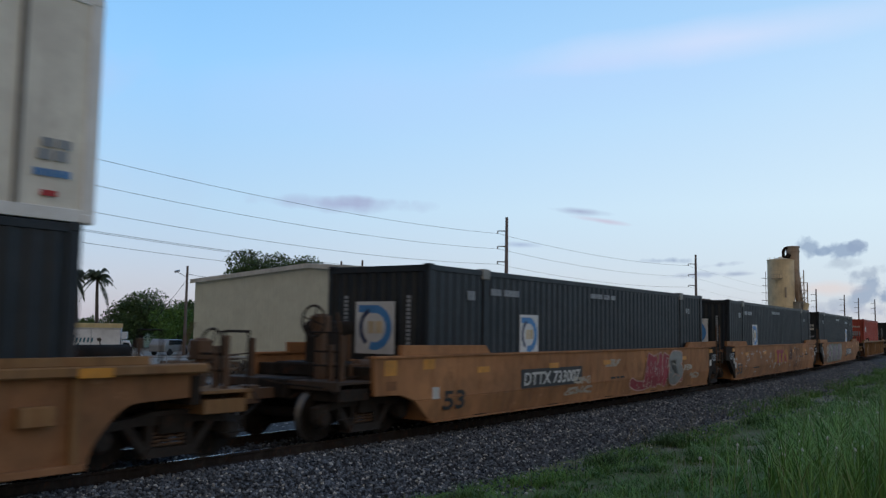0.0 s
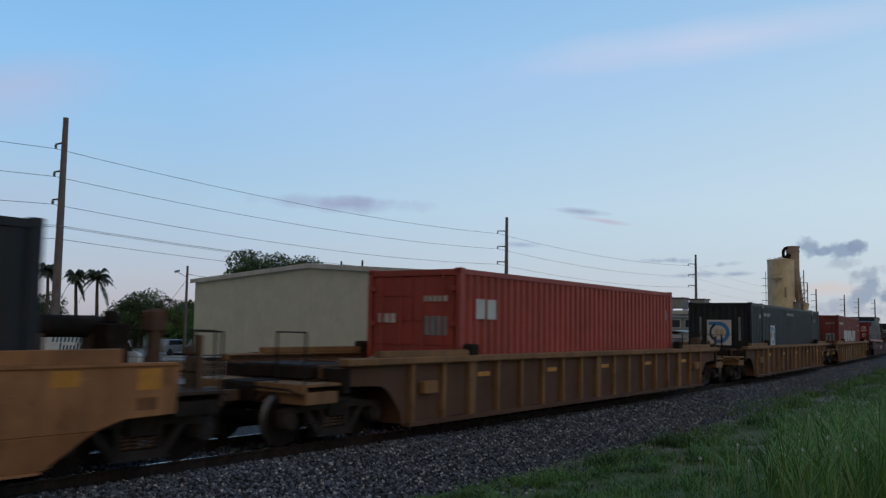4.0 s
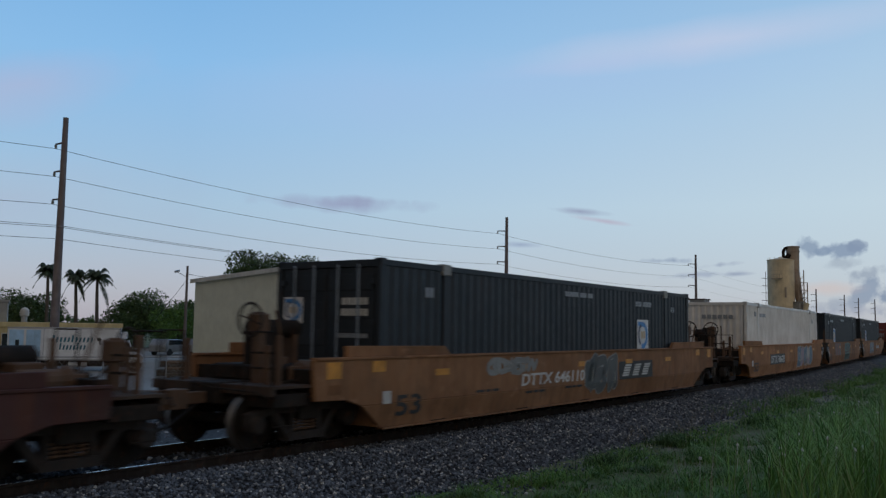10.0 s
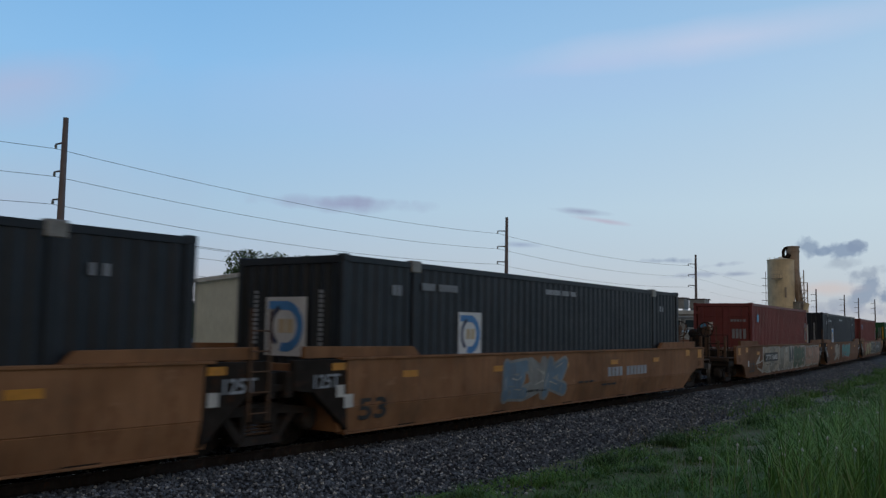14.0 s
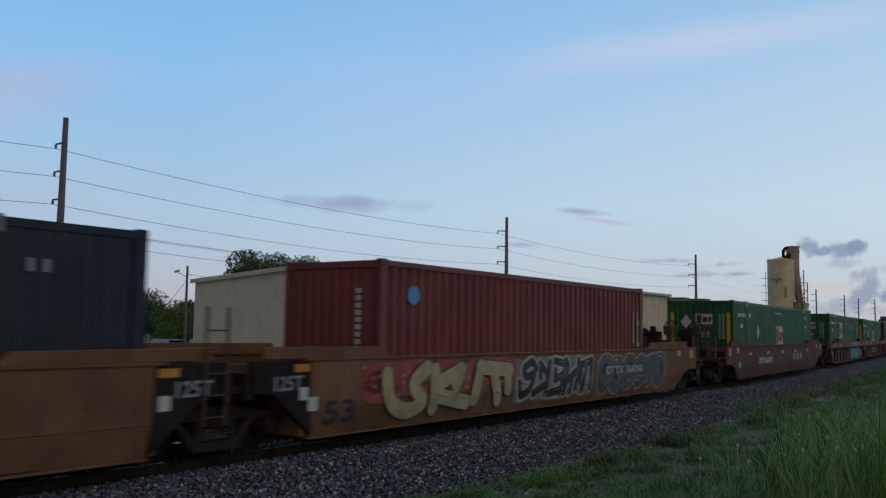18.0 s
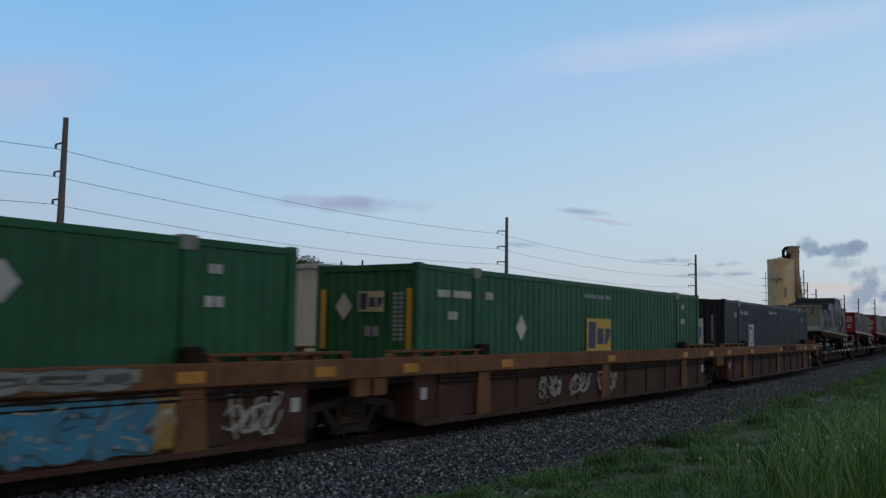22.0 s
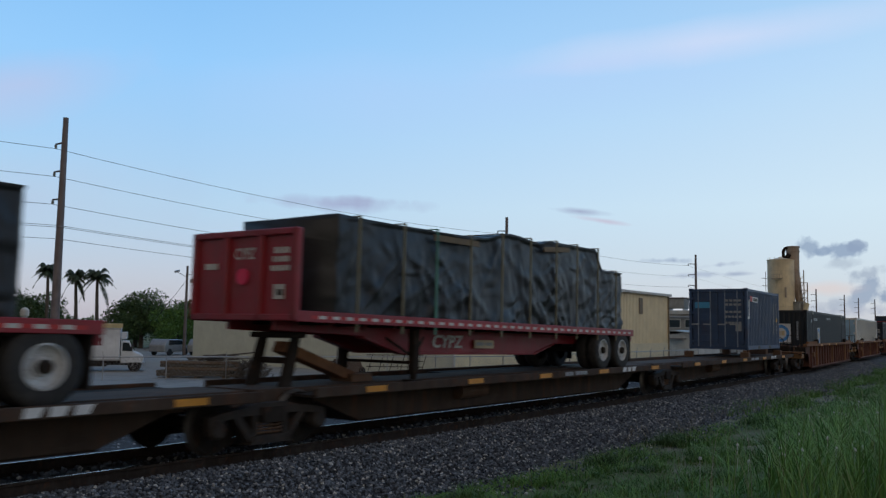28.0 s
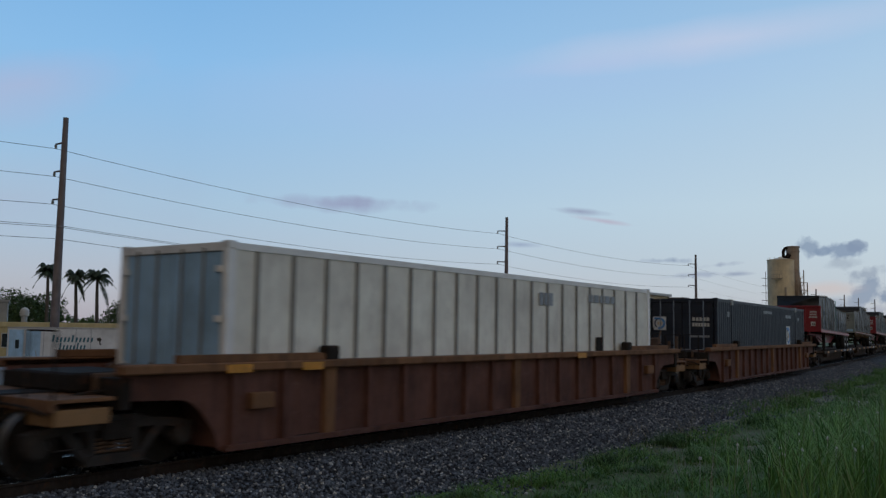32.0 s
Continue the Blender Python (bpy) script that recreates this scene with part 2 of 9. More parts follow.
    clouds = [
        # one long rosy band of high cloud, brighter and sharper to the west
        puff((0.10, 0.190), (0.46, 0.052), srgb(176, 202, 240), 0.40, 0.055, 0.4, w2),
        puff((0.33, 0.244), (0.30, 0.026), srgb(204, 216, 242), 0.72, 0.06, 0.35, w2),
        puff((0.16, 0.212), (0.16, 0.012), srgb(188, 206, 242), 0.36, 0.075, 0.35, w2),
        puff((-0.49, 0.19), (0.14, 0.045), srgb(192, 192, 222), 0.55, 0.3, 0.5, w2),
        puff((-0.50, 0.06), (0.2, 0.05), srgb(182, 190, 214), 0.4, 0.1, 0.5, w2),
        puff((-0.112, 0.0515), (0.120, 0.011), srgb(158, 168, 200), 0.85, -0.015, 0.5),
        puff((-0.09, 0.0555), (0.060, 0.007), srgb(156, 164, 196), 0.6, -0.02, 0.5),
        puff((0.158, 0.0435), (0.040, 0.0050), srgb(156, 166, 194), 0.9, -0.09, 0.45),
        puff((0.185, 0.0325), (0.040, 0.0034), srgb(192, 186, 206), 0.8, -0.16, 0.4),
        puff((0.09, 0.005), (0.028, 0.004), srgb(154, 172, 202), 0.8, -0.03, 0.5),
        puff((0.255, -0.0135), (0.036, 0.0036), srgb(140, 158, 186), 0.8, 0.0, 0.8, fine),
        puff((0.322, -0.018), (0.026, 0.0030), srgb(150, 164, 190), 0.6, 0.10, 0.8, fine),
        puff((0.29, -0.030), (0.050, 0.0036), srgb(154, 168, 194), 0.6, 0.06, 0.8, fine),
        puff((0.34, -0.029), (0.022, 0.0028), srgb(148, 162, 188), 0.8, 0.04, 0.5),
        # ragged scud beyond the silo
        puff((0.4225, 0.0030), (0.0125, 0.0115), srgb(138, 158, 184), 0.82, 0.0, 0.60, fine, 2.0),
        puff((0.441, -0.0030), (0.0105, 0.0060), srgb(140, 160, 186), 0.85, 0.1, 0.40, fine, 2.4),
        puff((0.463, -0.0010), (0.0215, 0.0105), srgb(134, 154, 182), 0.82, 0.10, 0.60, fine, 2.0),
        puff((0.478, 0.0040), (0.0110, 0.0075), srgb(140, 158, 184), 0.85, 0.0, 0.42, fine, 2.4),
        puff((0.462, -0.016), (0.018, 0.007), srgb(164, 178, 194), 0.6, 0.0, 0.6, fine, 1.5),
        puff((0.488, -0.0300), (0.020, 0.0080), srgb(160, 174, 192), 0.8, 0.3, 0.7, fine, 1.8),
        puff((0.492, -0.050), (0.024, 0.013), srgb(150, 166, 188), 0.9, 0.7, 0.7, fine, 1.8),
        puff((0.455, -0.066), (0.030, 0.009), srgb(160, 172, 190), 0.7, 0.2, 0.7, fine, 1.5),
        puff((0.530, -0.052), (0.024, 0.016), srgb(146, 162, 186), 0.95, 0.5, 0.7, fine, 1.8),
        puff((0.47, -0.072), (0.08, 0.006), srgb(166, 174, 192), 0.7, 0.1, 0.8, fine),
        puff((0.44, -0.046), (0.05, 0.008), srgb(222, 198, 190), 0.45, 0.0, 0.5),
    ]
    for m, c in clouds:
        col = mix(m, col, c)
    # the side of the sky behind the eye is dim and greyer, and so is the zenith
    turn = math_node("COSINE", math_node("SUBTRACT", az, YAW + 0.25))
    back = math_node("MULTIPLY", math_node("DIVIDE", math_node("SUBTRACT", 0.62, turn), 1.25, True), 1.0)
    col = mix(back, col, (0.122, 0.098, 0.080, 1.0))
    high = math_node("DIVIDE", math_node("SUBTRACT", el, 0.5), 0.6, True)
    col = mix(math_node("MULTIPLY", high, 0.7), col, (0.17, 0.20, 0.24, 1.0))
    nt.links.new(col, bg.inputs["Color"])
    bg.inputs["Strength"].default_value = SKY_STRENGTH


SUN_EL, SUN_ROT = radians(15.0), radians(211.5)
SKY_STRENGTH = 1.0
make_world()
sun = new("sun", bpy.data.lights.new("sun", "SUN"))
sun.data.energy, sun.data.angle, sun.data.color = 0.5, radians(90), (1.0, 0.88, 0.75)
sun.matrix_world = look((-38, -62, 20), (0, 0, 0))

# ---------------- paints of the train ----------------
M = {}
M["tan"] = paint("tan_car_paint", (0.295, 0.145, 0.068), 0.75, shine=0.22, grime=0.5, rust=0.5, vary=0.2, scale=0.7, dirt=(0.13, 0.09, 0.06), scuff=0.45, runs=0.30)
M["tanbright"] = paint("bright_tan_car_paint", (0.40, 0.188, 0.080), 0.75, shine=0.22, grime=0.5, rust=0.5, vary=0.2, scale=0.7, dirt=(0.13, 0.09, 0.06), scuff=0.45, runs=0.30)
M["tanbrown"] = paint("brown_tan_car_paint", (0.225, 0.110, 0.056), 0.75, shine=0.22, grime=0.5, rust=0.5, vary=0.2, scale=0.7, dirt=(0.13, 0.09, 0.06), scuff=0.45, runs=0.30)
M["brown"] = paint("brown_car_paint", (0.140, 0.064, 0.043), 0.75, shine=0.22, grime=0.45, rust=0.4, scuff=0.30, runs=0.42)
M["maroon"] = paint("maroon_car_paint", (0.078, 0.032, 0.029), 0.75, shine=0.22, grime=0.45, rust=0.3, scuff=0.30, runs=0.42)
M["dusty"] = paint("dusty_brown_car_paint", (0.13, 0.065, 0.038), 0.75, shine=0.22, grime=0.5, rust=0.4, scuff=0.30, runs=0.42)
M["ochre"] = paint("worn_ochre_patch", (0.50, 0.24, 0.06), 0.75, shine=0.22, grime=0.5, rust=0.4, scuff=0.3, runs=0.3)
M["umber"] = paint("dark_umber_car_paint", (0.098, 0.052, 0.040), 0.8, shine=0.2, grime=0.5, rust=0.4, dirt=(0.045, 0.034, 0.03), scuff=0.30, runs=0.42)
M["chord"] = paint("faded_yellow_chord_paint", (0.30, 0.165, 0.072), 0.75, shine=0.22, grime=0.5, rust=0.5, scuff=0.30, runs=0.42)
M["rustchord"] = paint("rusty_orange_chord_paint", (0.24, 0.110, 0.048), 0.75, shine=0.22, grime=0.65, dirt=(0.075, 0.05, 0.04), scale=0.8, rust=0.5, scuff=0.30, runs=0.42)
M["under"] = paint("black_grimy_steel", (0.022, 0.017, 0.014), 0.9, shine=0.15, dirt=(0.05, 0.042, 0.036), grime=0.5, rust=0.5, scale=2)
M["rusty"] = paint("brown_rusty_steel", (0.13, 0.070, 0.038), 0.8, metal=0.1, grime=0.5, rust=0.6, scale=2)
M["sillbrown"] = paint("grimy_brown_sill", (0.070, 0.048, 0.036), 0.85, shine=0.2, grime=0.5, rust=0.4, dirt=(0.04, 0.034, 0.03), scuff=0.30, runs=0.42)
M["beamtan"] = paint("rusty_yellow_beam", (0.12, 0.072, 0.032), 0.8, shine=0.2, grime=0.5, rust=0.6, scuff=0.30, runs=0.42)
M["railbrown"] = paint("rusty_orange_brown_chord", (0.235, 0.115, 0.055), 0.8, shine=0.2, grime=0.7, rust=0.5, dirt=(0.075, 0.050, 0.040), scale=0.8, scuff=0.30, runs=0.42)
M["spinerail"] = paint("grimy_deck_rail", (0.055, 0.036, 0.027), 0.85, shine=0.2, grime=0.5, rust=0.6, scuff=0.35, runs=0.3)
M["rustbrown"] = paint("rust_brown_car_paint", (0.135, 0.060, 0.045), 0.8, shine=0.2, grime=0.6, rust=0.5, dirt=(0.045, 0.028, 0.026), vary=0.25, scuff=0.30, runs=0.42)
M["frame"] = paint("dark_cast_steel", (0.032, 0.026, 0.023), 0.85, shine=0.25, grime=0.4, rust=0.5, dirt=(0.06, 0.05, 0.042), scale=3)
M["wheel"] = paint("grimy_wheel_plate", (0.016, 0.013, 0.011), 0.9, shine=0.1, grime=0.4, rust=0.3, dirt=(0.028, 0.023, 0.02), scale=3)
M["tread"] = paint("polished_wheel_steel", (0.20, 0.19, 0.18), 0.45, metal=0.8, grime=0.3)
M["reflector"] = paint("amber_reflector_sheet", (0.64, 0.28, 0.025), 0.45, grime=0.45, dirt=(0.22, 0.10, 0.04), scale=3, streak=False)
M["white"] = paint("dull_white_lettering", (0.62, 0.61, 0.58), 0.6, grime=0.25)
M["postgrey"] = paint("grey_post", (0.24, 0.23, 0.21), 0.6, grime=0.35)
M["grey"] = paint("grey_lettering", (0.33, 0.36, 0.40), 0.6, grime=0.15)
M["galvrod"] = paint("galvanised_lock_rod", (0.26, 0.32, 0.40), 0.5, metal=0.2, grime=0.3, scale=3)
M["casting"] = paint("bare_worn_casting_steel", (0.30, 0.29, 0.27), 0.55, metal=0.3, grime=0.4, rust=0.3, scale=4)
M["black"] = paint("dull_black_paint", (0.02, 0.02, 0.02), 0.55, grime=0.3)
M["inkgreen"] = paint("blue_green_container_paint", (0.0125, 0.0195, 0.0275), 0.5, grime=0.35, rust=0.08, dirt=(0.040, 0.040, 0.043), runs=0.06, shine=0.4)
M["navy"] = paint("dark_navy_container_paint", (0.0145, 0.0215, 0.037), 0.5, grime=0.35, rust=0.08, dirt=(0.042, 0.042, 0.048), runs=0.06, shine=0.4)
M["crimson"] = paint("faded_red_container_paint", (0.27, 0.050, 0.042), 0.55, grime=0.3, rust=0.25)
M["oxide"] = paint("oxide_red_container_paint", (0.215, 0.043, 0.042), 0.55, grime=0.22, rust=0.12)
M["scarlet"] = paint("bright_red_container_paint", (0.42, 0.07, 0.05), 0.55, grime=0.25, rust=0.15)
M["green"] = paint("green_container_paint", (0.013, 0.120, 0.045), 0.5, grime=0.22, rust=0.08, dirt=(0.03, 0.07, 0.04), shine=0.4)
M["offwhite"] = paint("off_white_container_paint", (0.88, 0.87, 0.85), 0.5, grime=0.10, rust=0.06, dirt=(0.42, 0.40, 0.36))
M["chalk"] = paint("chalky_white_panel", (0.86, 0.81, 0.72), 0.55, grime=0.18, rust=0.15, dirt=(0.42, 0.38, 0.32))
M["paleblue"] = paint("pale_blue_door_paint", (0.38, 0.60, 0.82), 0.5, grime=0.2, rust=0.12)
M["seablue"] = paint("sea_blue_container_paint", (0.034, 0.075, 0.165), 0.5, grime=0.3, rust=0.2)
M["panelwhite"] = paint("white_logo_sheet", (0.70, 0.71, 0.72), 0.5, grime=0.12)
M["logoblue"] = paint("logo_blue", (0.07, 0.27, 0.62), 0.5, grime=0.1)
M["logocyan"] = paint("logo_bright_blue", (0.08, 0.38, 0.66), 0.5, grime=0.1)
M["logodark"] = paint("logo_dark_blue", (0.02, 0.035, 0.10), 0.5, grime=0.1)
M["logocream"] = paint("logo_cream", (0.62, 0.50, 0.32), 0.5, grime=0.1)
M["logoyellow"] = paint("logo_yellow", (0.70, 0.42, 0.04), 0.5, grime=0.15)
M["trailerred"] = paint("trailer_red_paint", (0.30, 0.018, 0.030), 0.42, grime=0.3, rust=0.1)
M["silver"] = paint("weathered_aluminium", (0.33, 0.36, 0.34), 0.6, grime=0.5, rust=0.35, dirt=(0.14, 0.20, 0.18))
M["rubred"] = paint("red_tape", (0.50, 0.02, 0.02), 0.4, grime=0.2)
M["pinkdot"] = paint("fluorescent_pink_dot", (0.85, 0.03, 0.12), 0.5, grime=0.05)
M["greendot"] = paint("fluorescent_green_dot", (0.03, 0.62, 0.10), 0.5, grime=0.05)
M["tyre"] = paint("tyre_rubber", (0.022, 0.022, 0.024), 0.85, grime=0.4, dirt=(0.09, 0.08, 0.07), scale=3)
M["rim"] = paint("white_steel_rim", (0.58, 0.59, 0.60), 0.45, metal=0.2, grime=0.35, scale=4)
M["webbing"] = paint("faded_yellow_webbing", (0.19, 0.165, 0.10), 0.8, grime=0.3)
M["greenweb"] = paint("green_webbing", (0.10, 0.26, 0.20), 0.8, grime=0.3)
M["board"] = paint("pale_lumber_board", (0.20, 0.15, 0.095), 0.8, grime=0.35)
M["tarp"] = paint("blue_black_tarpaulin", (0.0125, 0.0145, 0.019), 0.40, grime=0.30, dirt=(0.019, 0.019, 0.022), bump=0.2, shine=0.45, crease=0.5, fine=25, streak=False)
M["bluetarp"] = paint("dark_blue_tarpaulin", (0.0075, 0.0135, 0.030), 0.40, grime=0.30, dirt=(0.015, 0.018, 0.027), bump=0.2, shine=0.42, crease=0.5, fine=25, streak=False)


# ---------------- trucks and wheels ----------------
def wheelset_mesh():
    g = Geo()
    g.tube((0, -1.0, 0), (0, 1.0, 0), 0.085, sides=10)
    for s in (-1, 1):
        g.lathe([(s * 0.80, 0.10), (s * 0.80, 0.419), (s * 0.745, 0.424), (s * 0.70, 0.452), (s * 0.672, 0.452), (s * 0.67, 0.38),
                 (s * 0.69, 0.36), (s * 0.70, 0.14), (s * 0.66, 0.10)], 28, "y")
        for k in range(4):
            a = k * math.pi / 2
            g.box(math.cos(a) * 0.24 - 0.05, math.cos(a) * 0.24 + 0.05, s * 0.79 - 0.02, s * 0.79 + 0.02, math.sin(a) * 0.24 - 0.05, math.sin(a) * 0.24 + 0.05)
    me = g.mesh("wheelset", M["wheel"])
    me.materials.append(M["tread"])
    for f in me.polygons:
        if all(math.hypot(me.vertices[i].co.x, me.vertices[i].co.z) > 0.41 for i in f.vertices):
            f.material_index = 1
    return me


def side_frame_mesh():
    g = Geo()
    top = [(-1.22, 0.44), (-1.22, 0.60), (-0.95, 0.66), (-0.55, 0.70), (-0.30, 0.76), (0.30, 0.76), (0.55, 0.70), (0.95, 0.66), (1.22, 0.60),
           (1.22, 0.44), (1.04, 0.44), (0.95, 0.54), (0.62, 0.58), (-0.62, 0.58), (-0.95, 0.54), (-1.04, 0.44)]
    g.prism(top, -0.09, 0.09)
    for s in (-1, 1):
        g.prism([(s * 0.78, 0.60), (s * 0.62, 0.60), (s * 0.30, 0.20), (s * 0.42, 0.17)], -0.08, 0.08)
        g.prism([(s * 0.36, 0.60), (s * 0.27, 0.60), (s * 0.27, 0.26), (s * 0.36, 0.26)], -0.07, 0.07)
        g.lathe([(-0.14, 0.11), (-0.09, 0.155), (0.09, 0.155)], 12, "y", (s * 1.06, 0, 0.42))
    g.prism([(-0.44, 0.14), (0.44, 0.14), (0.36, 0.27), (-0.36, 0.27)], -0.11, 0.11)
    return g.mesh("side_frame", M["frame"])


def spring_mesh():
    turns = [(0.07 * math.cos(0.9 * k), 0.07 * math.sin(0.9 * k), 0.27 + 0.0075 * k) for k in range(31)]
    return Geo().path(turns, 0.017, 5).mesh("spring", M["rusty"])


def bolster_mesh():
    g = Geo()
    g.box(-0.22, 0.22, -1.14, 1.14, 0.46, 0.70)
    g.box(-0.30, 0.30, -0.30, 0.30, 0.66, 0.80)
    for s in (-1, 1):
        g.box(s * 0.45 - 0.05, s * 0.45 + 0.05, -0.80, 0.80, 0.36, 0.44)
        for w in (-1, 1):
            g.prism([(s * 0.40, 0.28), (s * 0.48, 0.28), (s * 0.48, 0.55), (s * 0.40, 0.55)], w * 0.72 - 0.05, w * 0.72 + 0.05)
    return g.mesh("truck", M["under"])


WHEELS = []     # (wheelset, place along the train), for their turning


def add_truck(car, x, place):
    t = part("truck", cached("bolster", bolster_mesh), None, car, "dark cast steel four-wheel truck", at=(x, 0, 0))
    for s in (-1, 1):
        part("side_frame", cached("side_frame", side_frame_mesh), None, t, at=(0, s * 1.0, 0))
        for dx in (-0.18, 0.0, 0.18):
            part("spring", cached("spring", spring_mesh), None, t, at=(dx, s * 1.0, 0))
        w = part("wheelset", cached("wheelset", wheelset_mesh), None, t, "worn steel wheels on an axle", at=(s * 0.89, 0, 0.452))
        WHEELS.append((w, place + x + s * 0.89))
    return t


# ---------------- lettering and painted shapes ----------------
def letters(text, size, material):
    """Flat letters of Blender's own font, in the x-z plane, facing -y, starting at the origin."""
    def make():
        cu = bpy.data.curves.new("letters", "FONT")
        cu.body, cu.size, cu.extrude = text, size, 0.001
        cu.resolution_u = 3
        cu.offset, cu.shear = size * 0.022, 0.0 if text in ("53", "125T", "FEC 71055") else 0.15
        ob = bpy.data.objects.new("letters", cu)
        me = bpy.data.meshes.new_from_object(ob)
        bpy.data.objects.remove(ob)
        me.transform(Matrix(((1, 0, 0, 0), (0, 0, -1, 0), (0, 1, 0, 0), (0, 0, 0, 1))))
        me.materials.clear()
        me.materials.append(material)
        return me
    return cached(("letters", text, size, material.name), make)


def write(car, text, x, y, z, height, material, width=None, name="lettering"):
    me = letters(text, height / 0.72, material)
    ob = part(name, me, None, car, at=(x, y, z))
    if width:
        span = max(v.co.x for v in me.vertices) or 1
        ob.scale = (width / span, 1, 1)
    return ob


def bars(car, x0, x1, y, z, height, material, groups=(4, 6), name="lettering"):
    """A line of writing too small to read: one block a sign, in groups."""
    g = Geo()
    n = sum(groups) + len(groups) - 1
    step = (x1 - x0) / n
    i = 0
    for k, m in enumerate(groups):
        for _ in range(m):
            a = x0 + i * step
            g.box(a, a + step * 0.78, y - 0.004, y + 0.004, z, z + height)
            i += 1
        i += 1
    return tagged(part(name, g, material, car), kind="stuff")


def end_bars(car, x, y0, y1, z, height, material, count, name="lettering"):
    """The same on an end wall, standing as a column when y0 and y1 are close."""
    g = Geo()
    if abs(y1 - y0) < height:
        step = height / count
        for i in range(count):
            g.box(x - 0.004, x + 0.004, y0, y1, z + i * step, z + (i + 0.72) * step)
    else:
        step = (y1 - y0) / count
        for i in range(count):
            g.box(x - 0.004, x + 0.004, y0 + i * step, y0 + (i + 0.75) * step, z, z + height)
    return tagged(part(name, g, material, car), kind="stuff")


def ring_shape(R, r, a0, a1, steps=24):
    return [(R * math.cos(a0 + (a1 - a0) * i / steps), R * math.sin(a0 + (a1 - a0) * i / steps)) for i in range(steps + 1)] + \
           [(r * math.cos(a1 + (a0 - a1) * i / steps), r * math.sin(a1 + (a0 - a1) * i / steps)) for i in range(steps + 1)]


def swirl_panel(car, centre, size, axis):
    """White sheet with a blue swirl round cream blocks. axis y: on a side wall; axis x: on an end wall."""
    u0, z0 = centre[0] if axis == "y" else centre[1], centre[2]
    depth = centre[1] if axis == "y" else centre[0]
    w, h = size

    def flat(shape, lift, thick=0.004):
        g = Geo()
        sign = 1 if axis == "y" else -1
        pts = [(u0 + sign * p * w / 2, z0 + q * h / 2) for p, q in shape]
        g.prism(pts, depth - lift, depth - lift - thick, axis)
        return g
    sheet = part("logo_sheet", flat([(-1, -1), (1, -1), (1, 1), (-1, 1)], 0), M["panelwhite"], car, "white sheet with a blue swirl")
    g = flat(ring_shape(0.86, 0.56, -1.9, 1.9), 0.005)
    part("swirl", g, M["logoblue"], sheet)
    g = flat([(-0.85, 0.58), (0.2, 0.58), (0.2, 0.86), (-0.85, 0.86)], 0.006)
    g2 = flat(ring_shape(0.80, 0.62, 2.0, 4.1), 0.007)
    part("swirl", g, M["logoblue"], sheet)
    part("swirl", g2, M["logodark"], sheet)
    for a, b in ((-0.34, -0.02), (0.06, 0.38)):
        part("emblem", flat([(a, -0.22), (b, -0.22), (b, 0.25), (a, 0.25)], 0.008), M["logocream"], sheet)
    return sheet


def emblem_panel(car, centre, size, axis, dull=False):
    """Yellow sheet with three dark blue blocks for its letters."""
    u0, z0 = centre[0] if axis == "y" else centre[1], centre[2]
    depth = centre[1] if axis == "y" else centre[0]
    w, h = size
    sign = 1 if axis == "y" else -1

    def flat(shape, lift):
        return Geo().prism([(u0 + sign * p * w / 2, z0 + q * h / 2) for p, q in shape], depth - lift, depth - lift - 0.004, axis)
    sheet = part("emblem_sheet", flat([(-1, -1), (1, -1), (1, 1), (-1, 1)], 0), M["logocream" if dull else "logoyellow"], car, "yellow sheet with dark blue block shapes")
    for shape in ([(-0.86, -0.8), (-0.32, -0.8), (-0.26, 0.8), (-0.86, 0.8)],
                  [(-0.18, -0.55), (0.40, -0.55), (0.34, 0.4), (-0.12, 0.4)],
                  [(0.5, -0.55), (0.66, -0.55), (0.92, -0.05), (0.92, 0.4), (0.5, 0.4)]):
        part("emblem", flat(shape, 0.005), M["logodark"], sheet)
    return sheet


def diamond(car, x, y, z, r, axis, material):
    if axis == "y":
        g = Geo().prism([(x - r, z), (x, z - r * 1.25), (x + r, z), (x, z + r * 1.25)], y, y - 0.005, "y")
    else:
        g = Geo().prism([(y - r, z), (y, z - r * 1.25), (y + r, z), (y, z + r * 1.25)], x, x - 0.005, "x")
    return part("placard", g, material, car, "white diamond placard")


def ribbon(g, pts, width, y, z_lo, z_hi):
    """A brushed stroke on a side wall: a flat band along points (x, z)."""
    n = len(pts)
    left, right = [], []
    for i in range(n):
        a, b = pts[max(0, i - 1)], pts[min(n - 1, i + 1)]
        d = Vector((b[0] - a[0], b[1] - a[1]))
        d = d.normalized() if d.length else Vector((1, 0))
        w = width * (0.8 + 0.4 * math.sin(2.1 * i))
        for side, sgn in ((left, 1), (right, -1)):
            side.append((pts[i][0] - sgn * d.y * w / 2, min(z_hi, max(z_lo, pts[i][1] + sgn * d.x * w / 2))))
    for i in range(n - 1):
        q = [left[i], left[i + 1], right[i + 1], right[i]]
        g.poly([(p[0], y, p[1]) for p in q])


